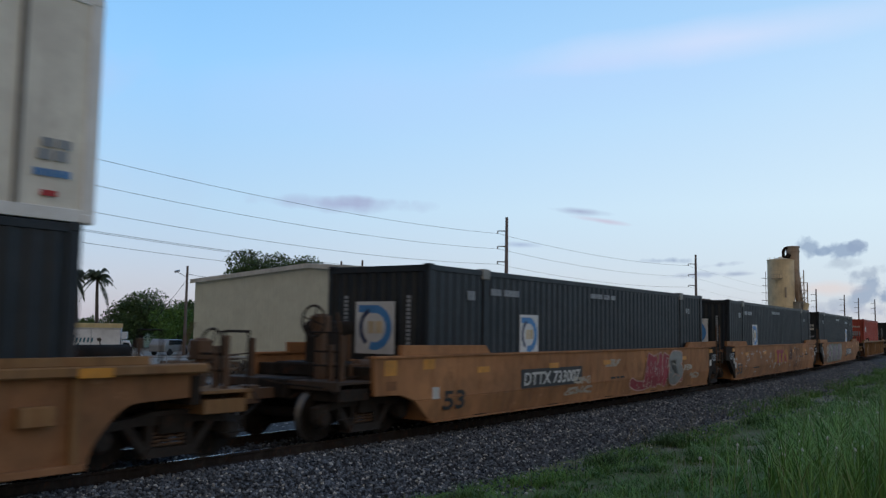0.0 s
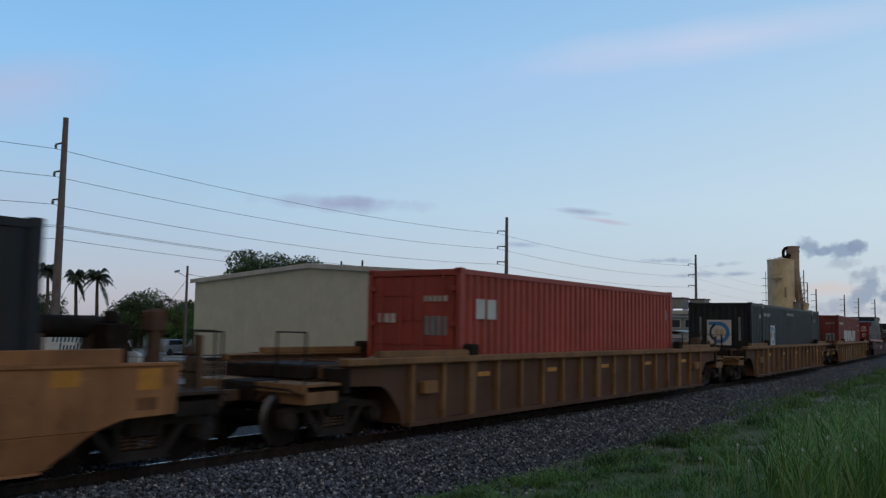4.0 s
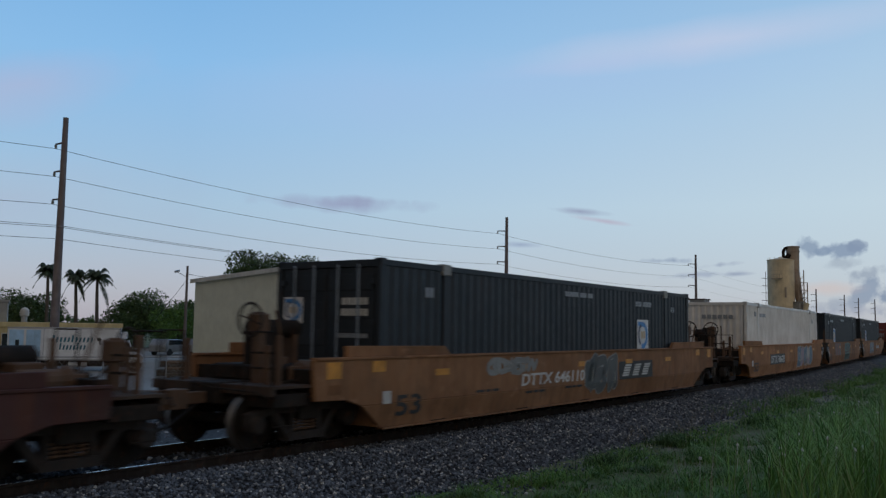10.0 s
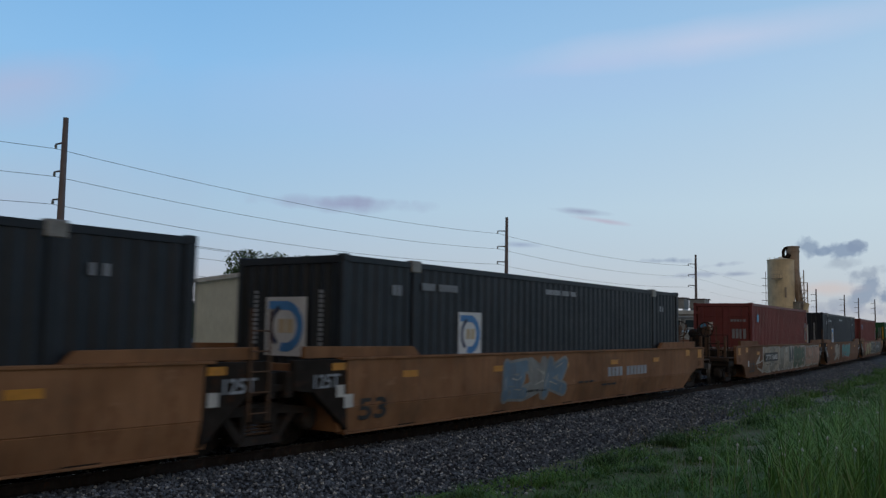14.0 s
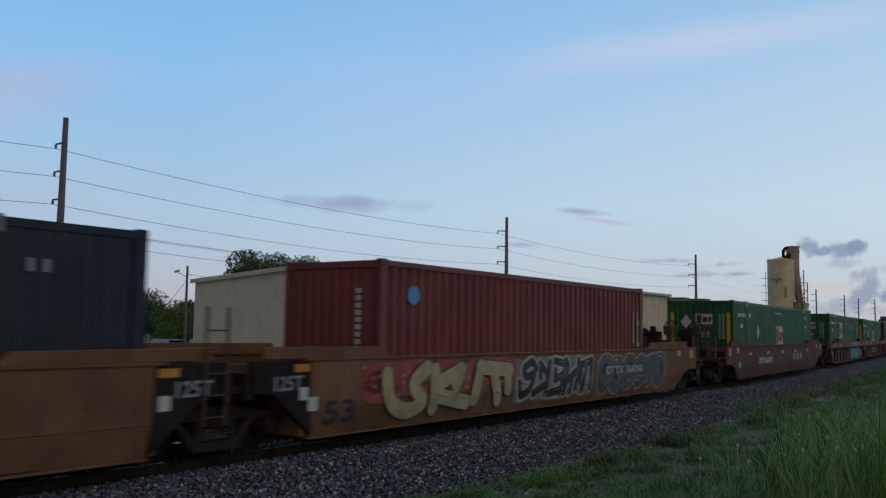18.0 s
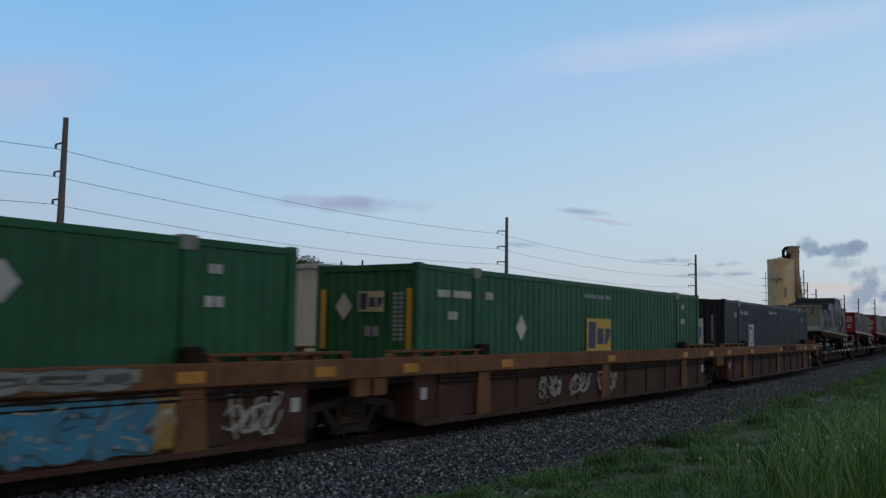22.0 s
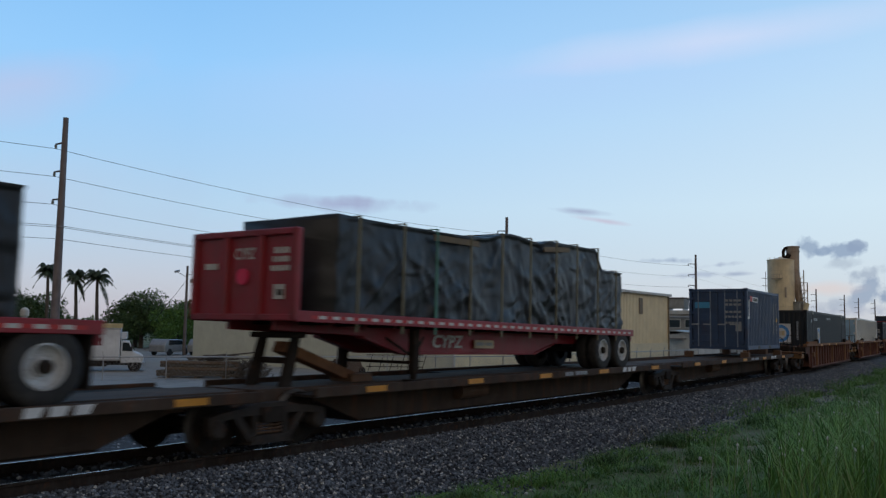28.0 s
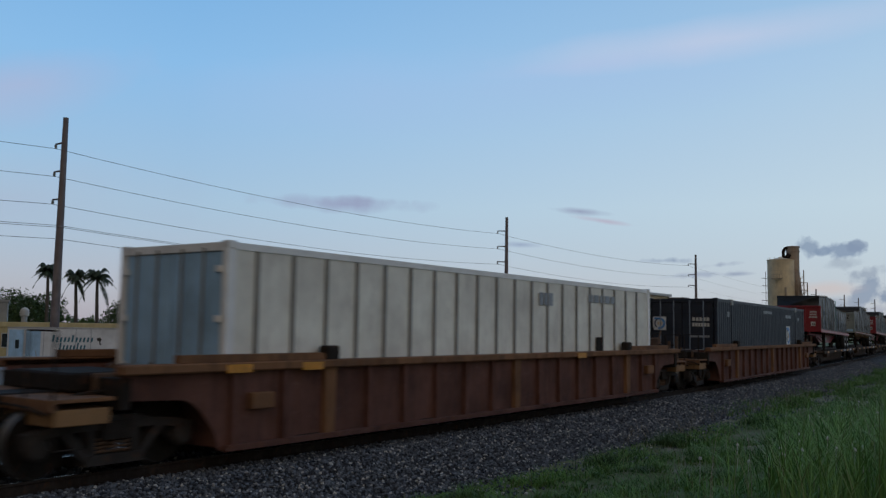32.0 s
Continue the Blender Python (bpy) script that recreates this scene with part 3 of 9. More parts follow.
# strokes of abstract sprayed signs in a unit cell; the first entry tells whether they are bent round
SIGNS = {
    "hook": (True, [[(1, 1), (.98, .5), (.7, .08), (.3, .04), (0, .42)]]),
    "arch": (False, [[(0, .1), (.22, .98)], [(.2, .96), (1, .84)], [(.55, .92), (.62, .02)], [(.96, .86), (.9, .3)]]),
    "bolt": (False, [[(.12, 0), (.02, .9)], [(.02, .3), (.9, .72)], [(.92, .1), (.84, 1)], [(.5, .5), (.55, 0)]]),
    "snake": (True, [[(0, .78), (.4, 1), (.85, .78), (.55, .56), (.1, .62), (.2, .2), (.7, .02), (1, .4)]]),
    "ring": (True, [[(.62, .38), (.4, .52), (.58, .72), (.86, .5), (.7, .1), (.22, .08), (.02, .5), (.3, .96), (.9, .98)]]),
    "fork": (False, [[(.95, 0), (.82, 1)], [(.86, .6), (.1, .98)], [(.1, .98), (.3, .55)], [(.9, .35), (.02, .05)]]),
    "cup": (True, [[(.02, .9), (.05, .3), (.4, .02), (.8, .2), (.62, .62), (.98, 1)]]),
    "comb": (False, [[(.9, 0), (.98, 1)], [(.94, .9), (.05, 1)], [(.92, .58), (.3, .42)], [(.3, .42), (.22, .7)], [(.9, .1), (0, .02)]]),
    "tee": (False, [[(.0, .1), (1, .02)], [(.6, .06), (.4, 1)], [(.4, 1), (.1, .7)]]),
    "fang": (True, [[(.05, .2), (.02, .9), (.3, .96), (.34, .1), (.62, .9), (.8, .2), (1, .8)]]),
    "eight": (True, [[(.9, .95), (.3, .98), (.1, .7), (.6, .5), (.98, .3), (.6, 0), (.12, .14), (.3, .46), (.72, .62)]]),
}


def rounded(pts, bends):
    """The stroke's points, bent round where asked, close enough together for a smooth band."""
    out = []
    n = len(pts)
    for i in range(n - 1):
        p0, p1, p2, p3 = pts[max(0, i - 1)], pts[i], pts[i + 1], pts[min(n - 1, i + 2)]
        for k in range(7):
            t = k / 7
            if bends:
                out.append(tuple(0.5 * (2 * b + (c - a) * t + (2 * a - 5 * b + 4 * c - d) * t * t + (3 * b - a - 3 * c + d) * t ** 3) for a, b, c, d in zip(p0, p1, p2, p3)))
            else:
                out.append(tuple(b + (c - b) * t for b, c in zip(p1, p2)))
    return out + [pts[-1]]


def band(g, pts, width, y, z_lo, z_hi, round_ends=True):
    """A stroke of even width with round ends, one flat piece after another, each a hair prouder."""
    n = len(pts)
    edge = []
    for i in range(n):
        a, b = pts[max(0, i - 1)], pts[min(n - 1, i + 1)]
        d = Vector((b[0] - a[0], b[1] - a[1]))
        d = d.normalized() if d.length else Vector((1, 0))
        edge.append((Vector((-d.y, d.x)) * width / 2))
    clip = lambda q: min(z_hi, max(z_lo, q))
    for i in range(n - 1):
        p, q = pts[i], pts[i + 1]
        g.poly([(p[0] + edge[i].x, y, clip(p[1] + edge[i].y)), (q[0] + edge[i + 1].x, y, clip(q[1] + edge[i + 1].y)),
                (q[0] - edge[i + 1].x, y, clip(q[1] - edge[i + 1].y)), (p[0] - edge[i].x, y, clip(p[1] - edge[i].y))])
    if round_ends:
        for k, p in enumerate((pts[0], pts[-1])):
            g.poly([(p[0] + width / 2 * math.cos(a), y - 0.0002 * (k + 1), clip(p[1] + width / 2 * math.sin(a))) for a in [2 * math.pi * j / 10 for j in range(10)]])


def graffiti(car, x0, x1, z0, z1, y, colours, count, seed, weight=0.13, outline=None, backing=None, spiky=False, signs=(), stroke=0.23, slant=0.12, specks=None):
    """A sprayed piece of overlapping brush-stroke signs, unreadable: halo, outline, fill, glints, specks and drips."""
    rnd = random.Random(seed)
    outline = outline or M["black"]
    names = sorted(SIGNS)
    signs = signs or [rnd.choice(names) for _ in range(count)]
    cell, h = (x1 - x0) / len(signs), z1 - z0
    wide = min(stroke * h, 0.42 * cell)
    rim = wide + 1.1 * weight * h
    piece = None
    layers = {}

    def lay(m, order):
        return layers.setdefault((order, m.name), (m, Geo(), [0]))
    if backing:
        m, g, _ = lay(backing, 0)
        n = max(10, int((x1 - x0) / 0.16))
        xs = [x0 - 0.12 + (x1 - x0 + 0.24) * i / n for i in range(n + 1)]
        up = [z1 - 0.03 - 0.16 * abs(noise.noise(Vector((a * 1.7, seed, 0)))) for a in xs]
        lo = [z0 + 0.03 + 0.20 * abs(noise.noise(Vector((a * 1.3, seed, 4)))) for a in xs]
        mid = min(max(FOLD_Z, z0 + 0.3 * h), z1 - 0.3 * h)
        for i in range(n):
            g.poly([(xs[i], y, lo[i]), (xs[i + 1], y, lo[i + 1]), (xs[i + 1], y, mid), (xs[i], y, mid)])
            g.poly([(xs[i], y, mid), (xs[i + 1], y, mid), (xs[i + 1], y, up[i + 1]), (xs[i], y, up[i])])
    for k, sign in enumerate(signs):
        bends, strokes = SIGNS[sign]
        fill = colours[k % len(colours)]
        a = x0 + k * cell + rnd.uniform(-0.06, 0.06) * cell
        w = cell * rnd.uniform(1.10, 1.34)
        if rnd.random() < 0.5 and sign != "hook":
            strokes = [[(1 - u, v) for u, v in st] for st in strokes]
        zb, zt = z0 + rim / 2 + rnd.uniform(0, 0.06) * h, z1 - rim / 2 - rnd.uniform(0, 0.06) * h
        for st in strokes:
            pts = rounded([(a + wide / 2 + u * (w - wide) + slant * (v - 0.5) * h, zb + v * (zt - zb)) for u, v in st], bends)
            for m, width, order in ((outline, rim, 1), (fill, wide, 2)):
                m, g, c = lay(m, order)
                c[0] += 1
                band(g, pts, width, y - 0.004 * order - 0.0005 * c[0], z0, z1)
            if rnd.random() < 0.7:
                i = rnd.randrange(0, max(1, len(pts) - 4))
                m, g, c = lay(M["palegraf"] if fill != M["palegraf"] else M["greygraf"], 4)
                band(g, [(q[0] - 0.22 * wide, q[1] + 0.18 * wide) for q in pts[i:i + 4]], 0.10 * wide, y - 0.028 - 0.0001 * k, z0, z1)
        if spiky:
            m, g, c = lay(outline, 1)
            _, g2, _ = lay(fill, 2)
            for sgn in (-1, 1):
                for q in range(3):
                    cx, cz = (x0 + x1) / 2, (z0 + z1) / 2
                    bx, bz = cx + sgn * (x1 - x0) * 0.36, z0 + (0.25 + 0.25 * q) * h
                    tip = (bx + sgn * (0.32 + 0.1 * q), bz + (q - 0.8) * 0.22 + 0.1)
                    if k == 0:
                        band(g, [(bx, bz), ((bx + tip[0]) / 2, bz - 0.08), tip], 0.5 * wide, y - 0.0035, z0, z1)
                        band(g2, [(bx, bz), ((bx + tip[0]) / 2, bz - 0.08), tip], 0.22 * wide, y - 0.0085, z0, z1)
    if specks:
        m, g, _ = lay(specks, 4)
        for k in range(int(9 * (x1 - x0))):
            cx, cz, r = rnd.uniform(x0, x1), rnd.uniform(z0 + 0.1, z1 - 0.1), rnd.uniform(0.025, 0.06)
            g.poly([(cx + r * math.cos(t) * (1 if i % 2 else 0.45), y - 0.029, cz + r * math.sin(t) * (1 if i % 2 else 0.45)) for i, t in enumerate([2 * math.pi * j / 8 for j in range(8)])])
    for (order, _), (m, g, _) in sorted(layers.items(), key=lambda e: e[0]):
        ob = tagged(part("graffiti", g, m, car if piece is None else piece, "sprayed graffiti"), kind="stuff")
        piece = piece or ob
    return piece


def scrawl(car, x0, x1, z0, z1, y, colours, count, seed, width=0.06, backing=None, curly=True):
    """A sprayed tangle of strokes, unreadable: loops or angular zigzags over a backing."""
    rnd = random.Random(seed)
    base = car
    if backing:
        n = 44
        g = Geo()
        edge = [(x0 + (x1 - x0) * i / n, z0 + 0.10 * rnd.random(), z1 - 0.10 * rnd.random()) for i in range(n + 1)]
        for (a, l0, h0), (b, l1, h1) in zip(edge, edge[1:]):
            g.poly([(a, y, l0), (b, y, l1), (b, y, h1), (a, y, h0)])
        base = tagged(part("graffiti", g, backing, car, "sprayed graffiti backing"), kind="stuff")
    step = (x1 - x0) / count
    h = z1 - z0
    lift = 0.002
    sets = {}
    for k in range(count):
        cx = x0 + (k + 0.5) * step
        for r in range(2):
            m = colours[(k + r * rnd.randint(0, 2)) % len(colours)]
            pts = []
            if curly:
                p0, p1, p2 = rnd.uniform(0, 6.28), rnd.uniform(0, 6.28), rnd.choice((0.6, 1.0, 1.4, 2.1))
                aw, ah = rnd.uniform(0.3, 0.75), rnd.uniform(0.22, 0.46)
                mz = (z0 + z1) / 2 + rnd.uniform(-0.5, 0.5) * (0.46 - ah) * h
                for i in range(19):
                    t = i / 18 * 6.28 * 0.85
                    pts.append((cx + aw * step * math.sin(p2 * t + p0), mz + ah * h * math.sin(t + p1)))
            else:
                px = cx + rnd.uniform(-0.4, 0.1) * step
                pz = rnd.choice((z0 + 0.05, z1 - 0.06))
                pts.append((px, pz))
                for i in range(rnd.choice((3, 4, 4))):
                    if i % 2 == 0:
                        pz = z0 + 0.06 if pz > (z0 + z1) / 2 else z1 - 0.06
                        pz += rnd.uniform(-0.3, 0.05) * h * (1 if pz > (z0 + z1) / 2 else -1)
                        px += rnd.uniform(-0.05, 0.2) * step
                    else:
                        px += rnd.uniform(0.2, 0.5) * step
                        pz += rnd.uniform(-0.15, 0.15) * h
                    pts.append((px, min(z1, max(z0, pz))))
            sets.setdefault(m.name, (m, Geo()))
            ribbon(sets[m.name][1], pts, width * rnd.uniform(0.8, 1.4), y - lift, z0, z1)
            lift += 0.0003
    for m, g in sets.values():
        tagged(part("graffiti", g, m, base, "sprayed graffiti strokes"), kind="stuff")
    return base


def end_text(car, text, x, y, z, height, material, width):
    """Letters on an end wall, read from ahead of the train."""
    ob = write(car, text, x, y, z, height, material, width)
    ob.rotation_euler = (0, 0, radians(-90))
    return ob

# ---------------- freight containers ----------------
def corrugated(x0, x1, z0, z1, y_out, y_in, pitch, along="x"):
    """A sheet folded into trapeze ribs, upright, between x0 and x1."""
    g = Geo()
    n = max(1, round((x1 - x0) / pitch))
    p = (x1 - x0) / n
    cols = []
    for i in range(n):
        a = x0 + i * p
        cols += [(a, y_out), (a + 0.30 * p, y_out), (a + 0.5 * p, y_in), (a + 0.80 * p, y_in)]
    cols.append((x1, y_out))
    for a, b in zip(cols, cols[1:]):
        q = [(a[0], a[1], z0), (b[0], b[1], z0), (b[0], b[1], z1), (a[0], a[1], z1)]
        if along == "y":
            q = [(v, u, z) for u, v, z in q]
        g.poly(q)
    return g


def shell(box, L, W, H, mat_, end_mat=None, doors=False, ribs="fold", trim=None, rods=None):
    """Walls, roof, posts, castings, rails and floor of a container under the thing box."""
    h, w = L / 2, W / 2
    trim = trim or mat_
    end_mat = end_mat or mat_
    key = (L, W, H, mat_.name, trim.name, ribs)
    rail = 0.11
    for s in (-1, 1):
        if ribs == "fold":
            me = cached(("side", s) + key, lambda: corrugated(-h + 0.1, h - 0.1, 0.15, H - rail, s * (w - 0.012), s * (w - (0.036 if L > 14 and mat_ != M["offwhite"] else 0.085)), 0.278).mesh("side_wall", mat_))
            part("side_wall", me, None, box)
        else:
            def flat_wall():
                g = Geo().box(-h + 0.1, h - 0.1, min(s * (w - 0.02), s * (w - 0.05)), max(s * (w - 0.02), s * (w - 0.05)), 0.15, H - rail)
                return g.mesh("side_wall", mat_)
            part("side_wall", cached(("flat", s) + key, flat_wall), None, box)
        for z0, z1 in ((0, 0.16), (H - rail, H)):
            me = cached(("rail", s, z0) + key, lambda: Geo().box(-h + 0.02, h - 0.02, s * w - 0.035 - s * 0.036, s * w + 0.035 - s * 0.036, z0, z1).mesh("rail", trim, 0.006))
            part("rail", me, None, box)
    me = cached(("roof",) + key, lambda: roof_mesh(h, w, H, trim))
    part("roof", me, None, box)
    part("floor", cached(("floor",) + key, lambda: Geo().box(-h + 0.05, h - 0.05, -w + 0.05, w - 0.05, 0.08, 0.16).mesh("floor", trim)), None, box)
    posts = [-h + 0.09, h - 0.09] + ([-6.0, 6.0] if L > 14 and ribs == "fold" else [])
    for x in posts:
        for s in (-1, 1):
            y0 = s * w
            me = cached(("post",) + key, lambda: Geo().box(-0.09, 0.09, -0.06, 0.06, 0.0, H).mesh("corner_post", trim, 0.01))
            part("corner_post", me, None, box, at=(x, y0 - s * 0.058, 0))
    for x in posts:
        for s in (-1, 1):
            for z in (0.10 if abs(x) < 7 and L > 14 else 0.0, H - 0.09):
                me = cached(("casting", mat_.name, abs(x) < 7 and L > 14), lambda: (Geo().box(-0.15, 0.15, -0.088, 0.088, -0.10, 0.125) if abs(x) < 7 and L > 14 else Geo().box(-0.09, 0.09, -0.085, 0.085, -0.01, 0.115)).mesh("corner_casting", M["casting"] if abs(x) < 7 and L > 14 else trim, 0.015))
                part("corner_casting", me, None, box, at=(x, s * w - s * 0.075, z))
    # ends
    for s in (-1, 1):
        x = s * h
        part("end_sill", cached(("esill", s) + key, lambda: Geo().box(min(x, x - s * 0.1), max(x, x - s * 0.1), -w + 0.1, w - 0.1, 0.0, 0.15).mesh("end_sill", trim, 0.006)), None, box)
        part("end_header", cached(("ehead", s) + key, lambda: Geo().box(min(x, x - s * 0.1), max(x, x - s * 0.1), -w + 0.1, w - 0.1, H - 0.13, H).mesh("end_header", trim, 0.006)), None, box)
        if doors and s == -1:
            door_pair(box, x, w, H, end_mat, trim, rods or trim)
        else:
            me = cached(("end", s, end_mat.name) + key, lambda: corrugated(-w + 0.15, w - 0.15, 0.15, H - 0.13, x - s * 0.02, x - s * 0.06, 0.25, "y").mesh("end_wall", end_mat))
            part("end_wall", me, None, box)


def roof_mesh(h, w, H, mat_):
    g = Geo()
    n = max(2, round(2 * h / 0.55))
    p = (2 * h - 0.1) / n
    zs = []
    for i in range(n):
        a = -h + 0.05 + i * p
        zs += [(a, H - 0.015), (a + 0.35 * p, H - 0.015), (a + 0.5 * p, H - 0.035), (a + 0.85 * p, H - 0.035)]
    zs.append((h - 0.05, H - 0.015))
    for a, b in zip(zs, zs[1:]):
        g.poly([(a[0], -w + 0.06, a[1]), (b[0], -w + 0.06, b[1]), (b[0], w - 0.06, b[1]), (a[0], w - 0.06, a[1])])
    return g.mesh("roof", mat_)


def door_pair(box, x, w, H, mat_, trim, rods):
    for s in (-1, 1):
        def leaf():
            g = Geo().box(x + 0.03, x + 0.06, min(s * 0.01, s * (w - 0.16)), max(s * 0.01, s * (w - 0.16)), 0.16, H - 0.14)
            for k in range(0 if mat_ == M["paleblue"] else 5):
                z = 0.30 + k * (H - 0.55) / 4.6
                g.box(x + 0.012, x + 0.032, min(s * 0.06, s * (w - 0.2)), max(s * 0.06, s * (w - 0.2)), z, z + 0.30)
            return g.mesh("door", mat_, 0.006)
        d = part("door", cached(("door", s, x, w, H, mat_.name), leaf), None, box)
        for k in (0.30, 0.80):
            y = s * k
            part("lock_rod", cached(("rod", H, rods.name), lambda: Geo().tube((0, 0, 0.1), (0, 0, H - 0.08), 0.02, sides=8).mesh("lock_rod", rods)), None, d, "painted lock rod", at=(x - 0.03, y, 0))
            part("handle", cached("doorhandle", lambda: Geo().box(-0.02, 0.0, -0.02, 0.30, 1.0, 1.05).mesh("handle", M["grey"], 0.004)), None, d, at=(x - 0.03, y, 0))
        for k in range(4):
            z = 0.3 + k * (H - 0.7) / 3
            part("hinge", cached(("hinge", trim.name), lambda: Geo().box(-0.03, 0.02, -0.06, 0.06, -0.05, 0.05).mesh("hinge", trim, 0.006)), None, d, at=(x, s * (w - 0.17), z))


LOADS = []      # (thing, place along the train, height, reach)


def container53(place, mat_, style, doors=False, z=0.27, label=""):
    L, W, H = 16.15, 2.59, 2.90
    box = thing("shipping_container", label, "container", "containers on the train")
    shell(box, L, W, H, mat_, doors=doors, rods=M["galvrod"])
    y, o = -W / 2 - 0.002, -z
    if style == "swirl":
        panel_x = 4.1 if doors else -4.14
        num = (3.6, 4.8) if doors else (-5.8, -4.6)
        bars(box, num[0], num[1], y, 2.66 + o, 0.14, M["grey"], (4, 6))
        bars(box, -0.86, 0.72, y, 2.78 + o, 0.12, M["grey"], (8, 4, 3))
        bars(box, -6.72, -6.42, y, 2.53 + o, 0.19, M["grey"], (2,))
        bars(box, 6.45, 6.75, y, 2.55 + o, 0.16, M["grey"], (1, 1))
        swirl_panel(box, (panel_x, y, 1.83 + o), (0.86, 0.90), "y")
        x = -L / 2 - 0.004
        if not doors:
            swirl_panel(box, (x, 0.02, 1.94 + o), (1.0, 1.04), "x")
            for yy in (0.74, -0.86):
                end_bars(box, x, yy, yy + 0.09, 1.62 + o, 0.98, M["grey"], 12)
        else:
            swirl_panel(box, (x + 0.01, 0.85, 2.25 + o), (0.5, 0.5), "x")
            end_bars(box, x + 0.008, -1.0, -0.35, 2.35 + o, 0.13, M["white"], 5)
            end_bars(box, x + 0.008, -1.0, -0.35, 2.15 + o, 0.13, M["white"], 6)
            end_bars(box, x + 0.008, -1.0, -0.3, 1.75 + o, 0.08, M["grey"], 9)
    elif style in ("emblem_mid", "emblem_front"):
        if style == "emblem_mid":     # emblem in the middle
            emblem_panel(box, (-0.0, y, 1.83 + o), (1.5, 0.86), "y")
            diamond(box, -4.15, y, 1.98 + o, 0.24, "y", M["white"])
            bars(box, -0.87, 0.71, y, 2.78 + o, 0.10, M["grey"], (8, 4, 3))
        else:
            emblem_panel(box, (-2.95, y, 2.18 + o), (1.65, 1.03), "y")
            diamond(box, 3.4, y, 2.42 + o, 0.22, "y", M["white"])
            bars(box, -0.3, 0.6, y, 2.62 + o, 0.10, M["grey"], (8, 4))
        bars(box, -7.41, -6.22, y, 2.56 + o, 0.14, M["white"], (4, 6))
        bars(box, -7.05, -6.7, y, 2.12 + o, 0.16, M["white"], (2,))
        bars(box, -5.65, -5.35, y, 2.56 + o, 0.16, M["white"], (2,))
        bars(box, 6.3, 6.65, y, 2.2 + o, 0.16, M["white"], (2,))
        bars(box, 6.35, 6.6, y, 2.68 + o, 0.14, M["white"], (2,))
        x = -L / 2 - 0.004
        emblem_panel(box, (x, -0.16, 2.45 + o), (0.65, 0.40), "x", True)
        diamond(box, x, 0.54, 2.35 + o, 0.22, "x", M["white"])
        for yy in (-0.72, -0.86):
            end_bars(box, x, yy - 0.09, yy, 1.70 + o, 0.95, M["grey"], 11)
        end_bars(box, x, -0.36, 0.03, 1.77 + o, 0.20, M["grey"], 2)
        if style == "emblem_mid":
            for yy in (-1.16, 1.02):
                part("stripe", Geo().box(x - 0.004, x + 0.004, yy, yy + 0.13, 1.5 + o, 2.7 + o), M["logoyellow"], box, "yellow corner stripe")
    elif style == "plain_white":
        bars(box, -5.8, -4.7, y, 2.62 + o, 0.14, M["grey"], (4, 6))
        bars(box, -6.8, -6.45, y, 2.62 + o, 0.2, M["grey"], (2,))
        bars(box, 6.5, 6.75, y, 2.5 + o, 0.18, M["grey"], (2,))
        end_bars(box, -L / 2 - 0.004, -0.75, 0.55, 2.5 + o, 0.16, M["grey"], 6)
    LOADS.append((box, place, z, 6.0))
    return box


def post_container(place, z, label, doors, rear_marks=False):
    """White sheet-and-post container: flat panels between upright hat posts."""
    L, W, H = 16.15, 2.59, 2.90
    box = thing("shipping_container", label, "container", "containers on the train")
    shell(box, L, W, H, M["chalk"], end_mat=M["paleblue"], doors=doors, ribs="flat", trim=M["offwhite"], rods=M["postgrey"])
    step = 0.765
    x = -L / 2 + 0.6
    while x < L / 2 - 0.3:
        me = cached("hatpost", lambda: Geo().prism([(-0.045, 0), (-0.025, -0.03), (0.025, -0.03), (0.045, 0)], 0.16, 2.79, "z").mesh("side_post", M["postgrey"]))
        for s in (1, -1):
            ob = part("side_post", me, None, box, "grey upright side post", at=(x, -s * (W / 2 - 0.015), 0))
            ob.scale = (1, s, 1)
        x += step
    y = -W / 2 - 0.006
    if rear_marks:
        bars(box, 7.30, 7.72, y, 0.72, 0.13, M["grey"], (2,))
        bars(box, 7.34, 7.76, y, 0.88, 0.11, M["grey"], (2,))
        bars(box, 7.26, 7.74, y, 0.52, 0.09, M["logoblue"], (4,))
        for a in (6.62, 7.36):
            part("reflector", Geo().box(a, a + 0.20, y - 0.01, y, 0.28, 0.35), M["rubred"], box, "red reflector")
        bars(box, 5.2, 5.8, y, 2.55, 0.25, M["grey"], (3,))
    else:
        part("placard", Geo().box(4.35, 4.75, y - 0.01, y, 0.95, 1.5), M["under"], box, "dark placard")
        bars(box, 1.3, 2.0, y, 2.25, 0.3, M["grey"], (3,))
        bars(box, 3.9, 5.6, y, 2.4, 0.2, M["grey"], (5,))
    LOADS.append((box, place, z, 6.0))
    return box


